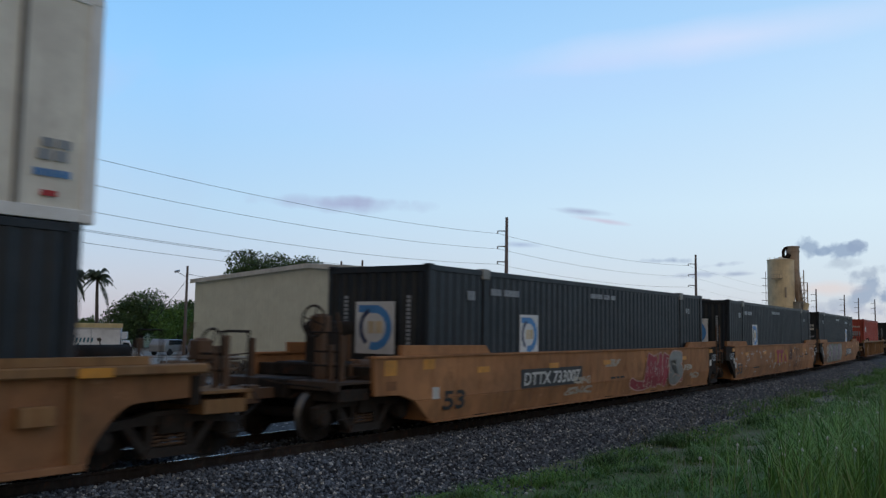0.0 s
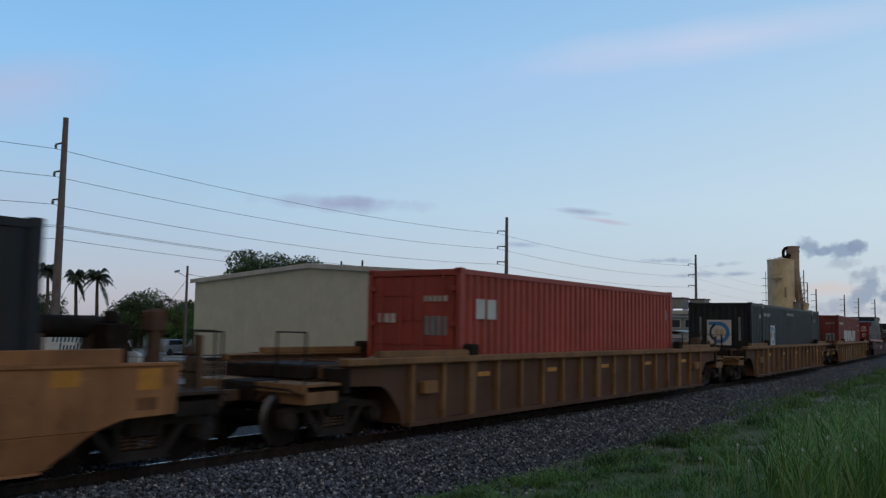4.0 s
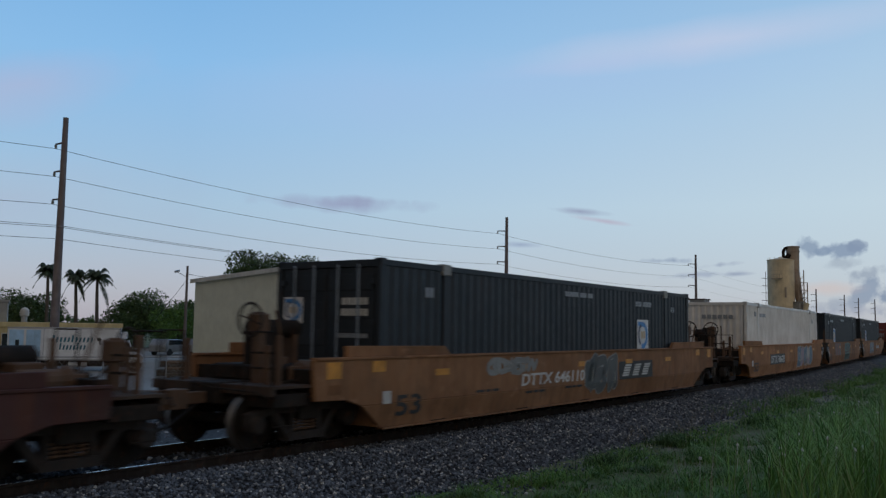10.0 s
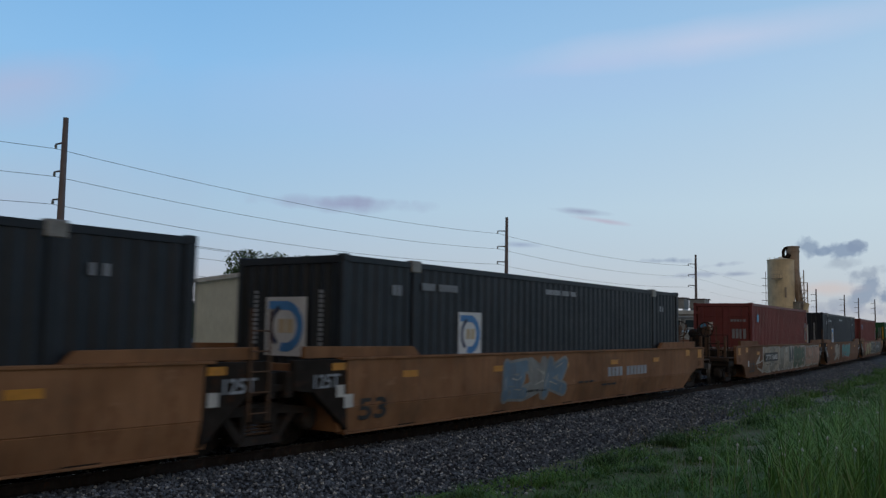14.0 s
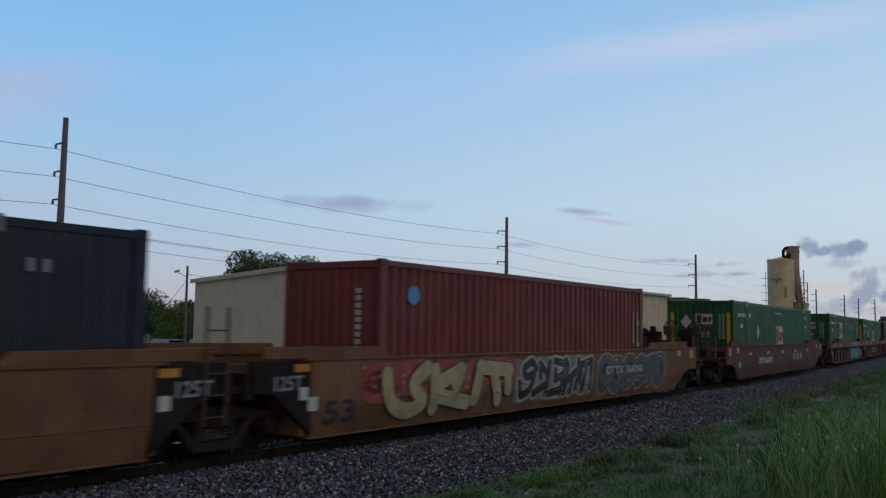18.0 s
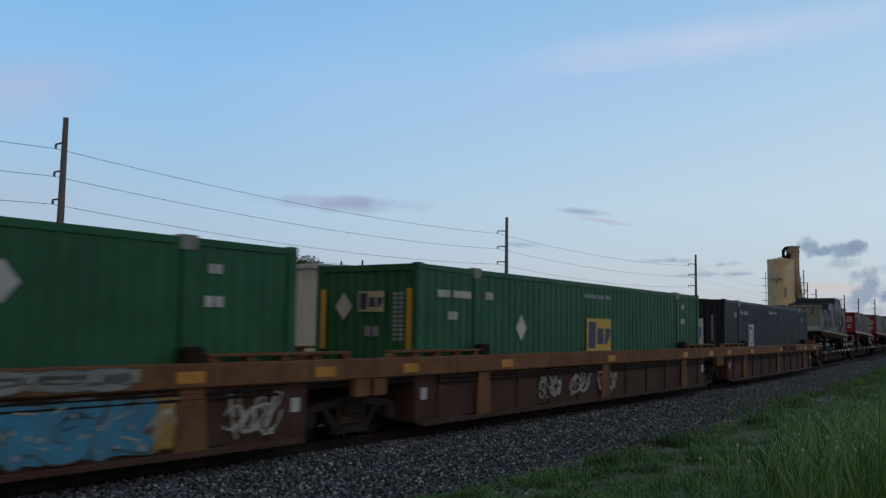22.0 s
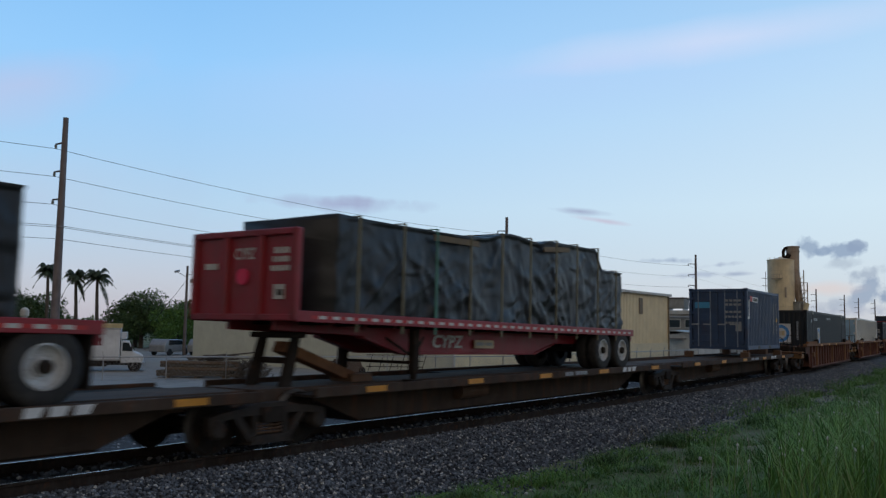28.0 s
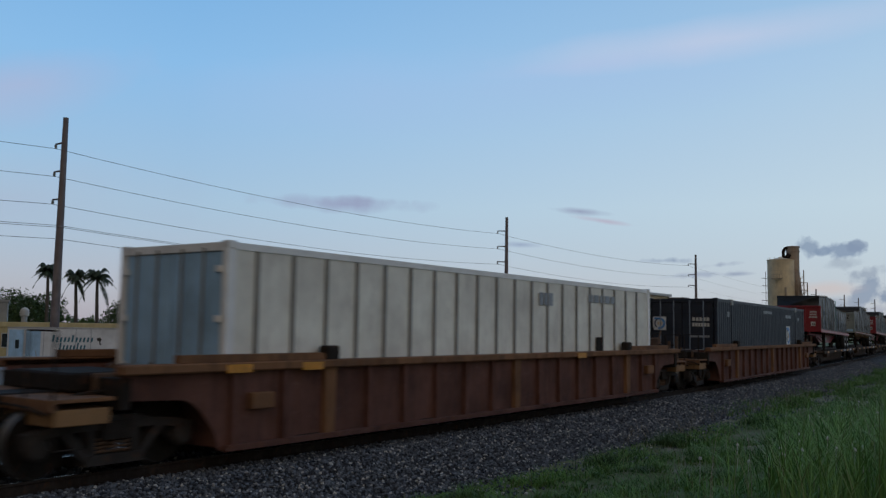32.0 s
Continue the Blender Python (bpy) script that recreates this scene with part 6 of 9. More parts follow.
def train():
    y = -SIDE_Y - 0.003
    # double stack at the head
    c = well_car(-2.0, "ribbed", "coupler", "coupler", "tan", "tan ribbed well car with a double stack", chord="chord")
    bars(c, 4.9, 5.5, -SIDE_Y + 0.08, 0.45, 0.3, M["grey"], (2,))
    part("placard", Geo().box(5.75, 6.0, -SIDE_Y + 0.07, -SIDE_Y + 0.09, 0.42, 0.62), M["white"], c, "white placard")
    reflectors(c, [8.2, 5.0], z=1.28, y=-1.565)
    container53(-2.0, M["inkgreen"], "none", label="dark blue-green corrugated container under a white one")
    post_container(-1.85, 3.19, "white sheet-and-post container stacked on a dark one", False, True)
    # three-unit tan car
    c = well_car(21.32, "smooth", "coupler", "joint", "tanbright", TANW + ", red graffiti on its side", trucks=(-1,))
    smooth_marks(c, 1, "coupler", "joint")
    car_number(c, "DTTX 733007", -4.75, 0.72, 2.85, 0.28)
    graffiti(c, 1.25, 2.75, 0.24, 0.86, y, [M["rubgraf"]], 1, 10, 0.11, M["pinkgraf"], signs=("hook",), stroke=0.36, slant=0.0, specks=M["pinkgraf"])
    graffiti(c, 2.3, 4.1, 0.24, 1.39, y - 0.018, [M["rubgraf"]], 3, 11, 0.06, M["pinkgraf"], signs=("arch", "bolt", "arch"), stroke=0.22, slant=0.16, specks=M["pinkgraf"])
    graffiti(c, 4.0, 5.1, 0.28, 1.39, y - 0.05, [M["greygraf"]], 1, 12, 0.06, M["pinkgraf"], signs=("eight",), stroke=0.34, slant=0.05)
    graffiti(c, 5.05, 5.45, 0.28, 1.36, y, [M["rubgraf"]], 1, 13, 0.08, M["pinkgraf"], signs=("tee",), stroke=0.16)
    for a, b, z_ in ((-2.2, -1.3, 0.62), (-2.6, -1.2, 0.38), (-0.4, 0.5, 1.0), (5.6, 6.3, 0.72), (6.2, 7.0, 0.45)):
        scrawl(c, a, b, z_, z_ + 0.2, y, [M["bonegraf"]], 3, int(a * 9) + 70, 0.05)
    container53(21.32, M["inkgreen"], "swirl", label=DARK)
    c = well_car(40.79, "smooth", "joint", "joint", "tanbright", TANW + ", pale paint spots, red tag", trucks=(-1,))
    smooth_marks(c, 2, "joint", "joint")
    rnd = random.Random(5)
    for k in range(46):
        a, b = rnd.uniform(-8, 8), rnd.uniform(0.35, 1.25)
        star = [(a + r * math.cos(t), y, b + 0.8 * r * math.sin(t)) for t, r in [(i * math.pi / 4, rnd.uniform(0.15, 0.24) if i % 2 == 0 else 0.034) for i in range(8)]]
        part("paint_splat", Geo().poly(star), M["palegraf"], c, "pale sprayed star")
    graffiti(c, 1.5, 2.3, 0.7, 1.25, y, [M["brown"]], 2, 61, 0.06, M["dusty"])
    graffiti(c, 2.6, 4.0, 0.3, 1.25, y, [M["tan"], M["tanbrown"]], 3, 62, 0.07, M["dusty"])
    part("worn_patch", Geo().prism([(-1.45, 0.68), (-0.2, 0.63), (1.25, 0.66), (1.4, 0.9), (1.2, 1.22), (0.3, 1.16), (-1.3, 1.2)], y + 0.004, y - 0.001), M["ochre"], c, "worn ochre patch under red paint")
    for k, a in enumerate((-1.05, -0.32, 0.42)):
        shape = [(.15, 0), (.6, 0), (.7, .7), (1, .72), (1.05, 1), (0, 1), (0, .75), (.25, .72)] if k < 2 else [(.05, 0), (.3, 0), (.5, .36), (.75, 0), (1, 0), (.7, .5), (.5, .7), (.3, .5)]
        part("graffiti", Geo().prism([(a + p * 0.66, 0.64 + q * 0.56) for p, q in shape], y, y - 0.004), M["rubgraf"], c, "red sprayed block shape")
    container53(40.79, M["inkgreen"], "swirl", label=DARK)
    c = well_car(60.26, "smooth", "joint", "coupler", "tanbright", TANW + ", wide pale lilac graffiti", trucks=(-1, 1))
    smooth_marks(c, 3, "joint", "coupler")
    graffiti(c, -6.0, -0.3, 0.24, 1.40, y, [M["lilacgraf"], M["palegraf"], M["lilacgraf"]], 8, 13, 0.10, M["sagegraf"], M["sagegraf"], signs=("ring", "cup", "eight", "snake", "arch", "ring", "fork", "snake"), stroke=0.26)
    scrawl(c, -6.4, -0.6, 0.26, 1.38, y - 0.034, [M["palegraf"], M["greengraf"], M["greygraf"]], 7, 14, 0.05)
    graffiti(c, -7.0, -6.2, 0.3, 1.36, y, [M["palegraf"]], 1, 15, 0.04, M["bonegraf"], signs=("snake",), stroke=0.12)
    car_number(c, "DTTX 733007", 2.25, 0.66, 2.5, 0.26)
    container53(60.26, M["inkgreen"], "swirl", True, label="dark blue-green corrugated container seen from its doors")
    # single ribbed cars
    c = well_car(83.3, "ribbed", "coupler", "coupler", "dusty", RIBW, chord="chord")
    reflectors(c, [-5.5, -2.5, 0.5, 3.5, 6.5], z=0.98, h=0.09, y=-1.43)
    container40(83.3, M["scarlet"], "plain", 0.27, "bright red forty-foot container with white marks")
    c = well_car(106.8, "ribbed", "coupler", "coupler", "dusty", RIBW, chord="chord")
    reflectors(c, [-5.5, -2.5, 0.5, 3.5, 6.5], z=0.98, h=0.09, y=-1.43)
    container53(106.8, M["inkgreen"], "swirl", label=DARK)
    c = well_car(130.13, "ribbed", "coupler", "coupler", "dusty", "weathered ribbed well car covered in grey and teal graffiti", chord="chord")
    reflectors(c, [-5.5, -2.5, 0.5, 3.5, 6.5], z=0.98, h=0.09, y=-1.43)
    for k in range(11):
        a = -4.93 + k
        scrawl(c, a, a + 0.86, 0.28, 1.22, -1.418, [M["palegraf"], M["tealgraf"], M["palegraf"]], 2, 140 + k, 0.12, M["slategraf"], False)
    scrawl(c, -6.95, -6.15, 0.3, 1.2, -1.418, [M["greygraf"], M["palegraf"]], 2, 15, 0.05)
    container40(130.13, M["oxide"], "blocks", 0.27, "oxide red container with tall white block shapes")
    # brown well car with a trailer lowered into it
    c = well_car(153.4, "smooth", "coupler", "coupler", "maroon", "dark maroon smooth-sided well car carrying a flat trailer", top=1.16)
    car_number(c, "FEC 71055", -3.1, 0.68, 1.75, 0.26, False, "logocream")
    write(c, "53", 6.6, y, 0.35, 0.32, M["logocream"], 0.6)
    for a in (-7.5, -5.9, 2.3, 5.0):
        bars(c, a, a + 0.8, y, 0.92, 0.055, M["grey"], (5, 3))
    for a in (-8.0, -4.5, -1.0, 3.5, 7.6):
        part("worn_patch", Geo().box(a, a + 0.42, y - 0.003, y, 0.93, 1.03), M["rustchord"], c, "worn orange-brown patch")
    part("stencil_ring", Geo().prism([(-1.02 + 0.16 * p, 0.80 + 0.16 * q) for p, q in ring_shape(1.0, 0.78, 0, 2 * math.pi)], y, y - 0.004), M["grey"], c, "pale stencilled ring")
    flat_trailer(143.25, 13.15, 1.57, -0.75, "trailerred", [(0.6, 0.98), (3.0, 1.08), (3.6, 1.5), (6.3, 1.66), (6.7, 2.05), (11.2, 2.12), (11.75, 1.9)], 7, "greendot", "red flatbed trailer with tarpaulined load, low in a well car", False, "bluetarp")
    # single tan car
    c = well_car(176.74, "smooth", "coupler", "coupler", "tan", TANW + ", grey tag and white block marks")
    smooth_marks(c, 4, "coupler", "coupler")
    car_number(c, "DTTX 646110", -3.4, 0.72, 3.2, 0.26, False)
    graffiti(c, -0.2, 1.75, 0.26, 1.39, y, [M["slategraf"]], 4, 16, 0.05, M["greygraf"], signs=("fang", "eight", "arch"), stroke=0.22)
    graffiti(c, -4.8, -2.8, 0.95, 1.36, y, [M["greygraf"]], 4, 17, 0.07, M["greygraf"])
    part("number_panel", Geo().box(1.92, 4.32, y - 0.002, y + 0.004, 0.64, 1.12), M["black"], c, "black panel")
    mark = Geo()
    for k in range(3):
        for j in range(5):
            a, b = 2.12 + 0.68 * k + 0.05 * j, 0.72 + 0.066 * j
            mark.prism([(a, b), (a + 0.42, b), (a + 0.46, b + 0.05), (a + 0.04, b + 0.05)], y - 0.004, y - 0.008)
    tagged(part("striped_mark", mark, M["white"], c, "striped white block mark"), kind="stuff")
    container53(176.74, M["inkgreen"], "swirl", True, label="dark blue-green corrugated container seen from its doors")
    # second three-unit tan car
    c = well_car(200.14, "smooth", "coupler", "joint", "tanbright", TANW + ", pale blue graffiti", trucks=(-1,))
    smooth_marks(c, 5, "coupler", "joint")
    car_number(c, "DTTX 766428", -4.75, 0.66, 2.85, 0.30)
    graffiti(c, 1.2, 5.0, 0.25, 1.38, y, [M["bluegraf"], M["lilacgraf"]], 5, 18, 0.07, M["palegraf"], signs=("comb", "snake", "arch", "fork", "ring"), stroke=0.22)
    container53(200.14, M["offwhite"], "plain_white", label="off-white corrugated steel container")
    c = well_car(219.36, "smooth", "joint", "joint", "tan", TANW + ", colour bands and a teal tag", trucks=(-1,))
    smooth_marks(c, 6, "joint", "joint")
    for a, b, m in ((-5.4, -5.0, "fadeblue"), (-5.0, -4.4, "fadered"), (-4.4, -3.9, "fadeblue"), (-3.9, -3.4, "fadered"), (-3.4, -2.9, "fadeblue")):
        part("paint_band", Geo().prism([(a, 0.64), (b, 0.64), (b, 1.38), (a, 1.38)], y, y - 0.002), M[m], c, "faded sprayed colour band")
    graffiti(c, -0.9, 2.0, 0.62, 1.38, y, [M["black"]], 4, 19, 0.12, M["tealgraf"], signs=("snake", "comb", "ring", "arch"), stroke=0.16)
    graffiti(c, -0.8, 1.7, 0.24, 0.72, y, [M["black"]], 6, 20, 0.16, M["tealgraf"], signs=("tee", "fang", "bolt", "arch", "tee", "cup"), stroke=0.18)
    graffiti(c, 3.0, 4.6, 0.9, 1.3, y, [M["tan"]], 3, 20, 0.08, M["brown"])
    container53(219.36, M["inkgreen"], "swirl", label=DARK)
    c = well_car(238.49, "smooth", "joint", "coupler", "tan", TANW + ", faded blue patches", trucks=(-1, 1))
    smooth_marks(c, 7, "joint", "coupler")
    graffiti(c, -3.2, -0.4, 0.3, 1.38, y, [M["bluegraf"], M["greygraf"]], 3, 21, 0.1, M["greygraf"])
    bars(c, 2.2, 4.9, y, 0.75, 0.24, M["grey"], (4, 6))
    container53(238.49, M["inkgreen"], "swirl", label=DARK)
    # third three-unit car, heavily sprayed
    c = well_car(262.23, "smooth", "coupler", "joint", "tanbrown", TANW + ", covered in grey graffiti", trucks=(-1,))
    smooth_marks(c, 8, "coupler", "joint")
    part("graffiti", Geo().prism([(-6.9, 0.7), (-6.1, 1.05), (-6.2, 0.75), (-5.6, 0.85), (-5.7, 0.35), (-6.3, 0.45)], y, y - 0.003), M["palegraf"], c, "pale sprayed arrow")
    graffiti(c, -5.5, 0.6, 0.22, 1.40, y, [M["bonegraf"], M["stonegraf"]], 6, 22, 0.035, M["slategraf"], M["palegraf"], signs=("comb", "snake", "eight", "ring", "bolt", "cup"), stroke=0.30)
    graffiti(c, 0.8, 3.6, 0.22, 1.40, y, [M["greengraf"]], 3, 21, 0.05, M["peachgraf"], M["palegraf"], signs=("eight", "snake", "fork"), stroke=0.30)
    graffiti(c, 3.85, 7.7, 0.24, 1.38, y, [M["peachgraf"]], 6, 64, 0.05, M["greengraf"], M["palegraf"], signs=("snake", "fork", "cup", "ring", "arch", "fork"), stroke=0.26, specks=M["brown"])
    car_number(c, "DTTX 766060", -5.3, 0.82, 2.25, 0.22, lift=0.05)
    container40(262.23, M["oxide"], "dot", 0.27, "oxide red forty-foot container with a round blue sign")
    c = well_car(281.31, "smooth", "joint", "joint", "tanbrown", TANW + ", cream and teal graffiti", trucks=(-1,))
    smooth_marks(c, 9, "joint", "joint")
    graffiti(c, -5.0, -2.9, 0.26, 1.40, y, [M["bonegraf"]], 4, 23, 0.07, M["black"], spiky=True, signs=("fork", "ring", "fang", "snake"), stroke=0.17)
    graffiti(c, -1.6, 2.6, 0.36, 1.37, y, [M["tealgraf"]], 4, 24, 0.06, M["redgraf"], signs=("arch", "fork", "snake", "ring"), stroke=0.30, slant=0.3)
    container53(281.31, M["navy"], "swirl", label=DARK)
    c = well_car(300.4, "smooth", "joint", "coupler", "tanbrown", TANW + ", red, yellow and white graffiti", trucks=(-1, 1))
    smooth_marks(c, 10, "joint", "coupler")
    graffiti(c, -7.0, -1.9, 0.62, 1.39, y, [M["redgraf"]], 5, 25, 0.02, M["redgraf"], signs=("eight", "ring", "eight", "ring", "eight"), stroke=0.42, specks=M["pinkgraf"])
    graffiti(c, -6.4, -2.4, 0.24, 1.39, y - 0.033, [M["creamgraf"]], 3, 63, 0.035, M["black"], signs=("cup", "fork", "arch"), stroke=0.26, slant=-0.1)
    graffiti(c, -1.7, 1.9, 0.30, 1.38, y, [M["black"]], 5, 26, 0.10, M["palegraf"], M["stonegraf"], signs=("snake", "fork", "comb", "bolt", "arch"), stroke=0.17, slant=0.25)
    graffiti(c, 2.3, 7.0, 0.25, 1.38, y, [M["slategraf"]], 6, 27, 0.05, M["palegraf"], signs=("ring", "eight", "ring", "snake", "arch", "eight"), stroke=0.33)
    car_number(c, "DTTX 766060", 2.8, 0.82, 2.5, 0.20, False, lift=0.035)
    container40(300.4, M["oxide"], "dot", 0.27, "oxide red forty-foot container with a round blue sign", False)
    c = well_car(323.71, "smooth", "coupler", "coupler", "brown", "brown smooth-sided steel well car, dusty")
    smooth_marks(c, 11, "coupler", "coupler")
    car_number(c, "DTTX 646927", -5.0, 0.70, 2.6, 0.23)
    part("number_panel", Geo().box(1.9, 4.3, y - 0.002, y + 0.004, 0.66, 1.06), M["black"], c, "black panel")
    bars(c, 2.05, 4.1, y - 0.006, 0.72, 0.28, M["grey"], (1, 1, 1))
    container53(323.71, M["green"], "emblem_mid", label="green corrugated container with a yellow emblem sheet")
    # three-unit car with a stepped chord
    c = well_car(346.81, "stepped", "coupler", "joint", "umber", STEPW + ", blue graffiti", trucks=(-1,), chord="railbrown")
    graffiti(c, 0.8, 5.3, 0.22, 1.06, -1.475, [M["skygraf"]], 6, 28, 0.05, M["slategraf"], M["skygraf"], signs=("comb", "snake", "bolt", "arch", "ring", "fork"), stroke=0.28, specks=M["palegraf"])
    graffiti(c, 0.8, 5.0, 1.09, 1.41, -1.566, [M["greygraf"]], 6, 29, 0.06, M["slategraf"], M["stonegraf"], stroke=0.34)
    scrawl(c, 5.05, 5.75, 0.25, 1.05, -1.475, [M["palegraf"]], 2, 33, 0.04, M["ochregraf"])
    scrawl(c, 6.6, 7.6, 0.3, 1.0, -1.475, [M["palegraf"]], 4, 30, 0.05)
    scrawl(c, -0.9, -0.2, 0.3, 0.9, -1.475, [M["palegraf"]], 2, 31, 0.04)
    reflectors(c, [-8.3, -5.2, 5.9, 8.5], z=1.15, y=-1.565, h=0.16)
    container53(346.81, M["green"], "emblem_front", label="green corrugated container with a yellow emblem sheet")
    c = well_car(366.07, "stepped", "joint", "joint", "umber", STEPW + ", white tags", trucks=(-1,), chord="rustchord")
    for k, a in enumerate((-3.6, -2.0, -0.4)):
        scrawl(c, a, a + 1.1, 0.35, 0.95, -1.475, [M["palegraf"]], 4, 32 + k, 0.045)
    reflectors(c, [-8.6, -5.2, 0.2, 5.9, 8.5], z=1.15, y=-1.565, h=0.16)
    container53(366.07, M["green"], "emblem_mid", label="green corrugated container with a yellow emblem sheet")
    c = well_car(385.29, "stepped", "joint", "coupler", "umber", STEPW, trucks=(-1, 1), chord="rustchord")
    scrawl(c, 0.2, 1.4, 1.14, 1.38, -1.566, [M["under"]], 4, 91, 0.04)
    scrawl(c, 1.7, 3.4, 1.14, 1.38, -1.566, [M["under"]], 5, 92, 0.045)
    reflectors(c, [-8.6, -5.2, 0.2, 5.9, 8.5], z=1.15, y=-1.565, h=0.16)
    container53(385.29, M["navy"], "swirl", label=DARK)
    # five-unit spine car with trailers and a small container
    sp = "rusty spine car unit with a trailer hitch"
    spine_unit(406.75, -10.15, 8.15, (-8.15,), 1.95, sp, ends=(-1,))
    flat_trailer(398.25, 12.6, 2.24, -1.4, "silver", [(0.9, 1.15), (3.7, 1.2), (4.2, 1.68), (6.6, 1.72), (7.0, 2.17), (9.3, 2.2), (10.1, 1.7), (11.9, 1.7)], 3, "pinkdot", "weathered silver flatbed trailer with a tarpaulined load", False)
    spine_unit(423.35, -8.45, 8.45, (-8.45,), 1.1, sp)
    flat_trailer(415.5, 12.6, 2.22, -1.1, "trailerred", [(0.5, 1.35), (3.0, 1.45), (3.4, 1.4), (5.6, 1.42), (6.0, 1.5), (12.3, 1.52)], 4, "greendot", "red flatbed trailer with a long tarpaulined load")
    spine_unit(440.25, -8.45, 8.45, (-8.45,), 1.1, sp)
    flat_trailer(432.0, 13.68, 2.2, -1.0, "trailerred", [(0.5, 1.55), (4.0, 1.6), (8.0, 1.58), (12.6, 1.6)], 5, "greendot", "red flatbed trailer with a long tarpaulined load")
    spine_unit(457.15, -8.45, 8.45, (-8.45,), 1.1, sp)
    flat_trailer(449.0, 13.5, 2.18, -0.95, "trailerred", [(1.0, 1.70), (5.2, 1.76), (5.6, 1.8), (6.8, 2.02), (8.2, 1.95), (8.6, 2.05), (11.0, 2.1), (11.8, 1.58), (12.95, 1.6)], 6, "pinkdot", "red flatbed trailer with a stepped tarpaulined load")
    spine_unit(474.6, -9.0, 8.9, (-9.0, 6.9), None, "rusty spine car unit with container pedestals", containers=(0.35, 6.05), ends=(1,))
    container20(478.1, 1.25, "sea blue twenty-foot container with white labels")
    # last wells
    c = well_car(495.43, "ribbed", "coupler", "coupler", "rustbrown", "rusty brown well car with ribbed sides", chord="railbrown")
    reflectors(c, [-5.0, -2.0, 1.0], z=1.27, y=-1.565)
    container53(495.43, M["inkgreen"], "swirl", label=DARK)
    c = well_car(518.37, "ribbed", "coupler", "coupler", "rustbrown", "rusty brown well car with ribbed sides", chord="railbrown")
    reflectors(c, [-8.0, -6.5, 3.0], z=1.27, y=-1.565)
    post_container(518.37, 0.27, "chalky white sheet-and-post container with pale blue doors", True)
    c = well_car(541.17, "ribbed", "coupler", "coupler", "rustbrown", RIBW, chord="railbrown")
    container53(541.17, M["navy"], "swirl", True, label="dark navy corrugated container seen from its doors")
    # a further spine car closing the view
    base = 553.6
    for k in range(4):
        ctr = base + 9.5 + 16.9 * k
        spine_unit(ctr, -8.45, 8.45, (-8.45,) if k < 3 else (-8.45, 6.5), 1.1, sp)
        red = k != 1
        flat_trailer(ctr - 8.15, 13.2, 2.2, -1.0, "trailerred" if red else "silver", [(0.4, 1.95), (3.0, 2.05), (6.0, 2.0), (8.0, 1.5), (10.0, 1.45), (12.6, 1.4)] if k == 0 else [(0.9, 1.5), (4.6, 1.6), (5.0, 2.0), (9.5, 2.05), (10.0, 1.6), (12.6, 1.6)], 40 + k, "pinkdot", "flatbed trailer with a tarpaulined load")
    for c in SMOOTH:
        lean_paint(c)


for name_, col_ in (("rubgraf", (0.34, 0.03, 0.05)), ("pinkgraf", (0.55, 0.36, 0.30)), ("palegraf", (0.50, 0.47, 0.41)), ("bonegraf", (0.46, 0.40, 0.31)), ("greygraf", (0.27, 0.28, 0.27)),
                    ("lilacgraf", (0.42, 0.31, 0.38)), ("greengraf", (0.10, 0.15, 0.10)), ("tealgraf", (0.10, 0.32, 0.30)), ("bluegraf", (0.14, 0.22, 0.30)),
                    ("peachgraf", (0.50, 0.31, 0.22)), ("fadeblue", (0.15, 0.145, 0.145)), ("fadered", (0.24, 0.085, 0.058)), ("ochregraf", (0.42, 0.26, 0.06)), ("creamgraf", (0.52, 0.44, 0.22)), ("redgraf", (0.42, 0.08, 0.07)), ("skygraf", (0.06, 0.30, 0.48)), ("sagegraf", (0.22, 0.25, 0.19)), ("slategraf", (0.10, 0.115, 0.115)), ("stonegraf", (0.30, 0.28, 0.23))):
    M[name_] = paint("spray_" + name_, col_, 0.65, grime=0.4, rust=0.22, dirt=(0.15, 0.10, 0.07), scale=1.3, vary=0.16)
train()

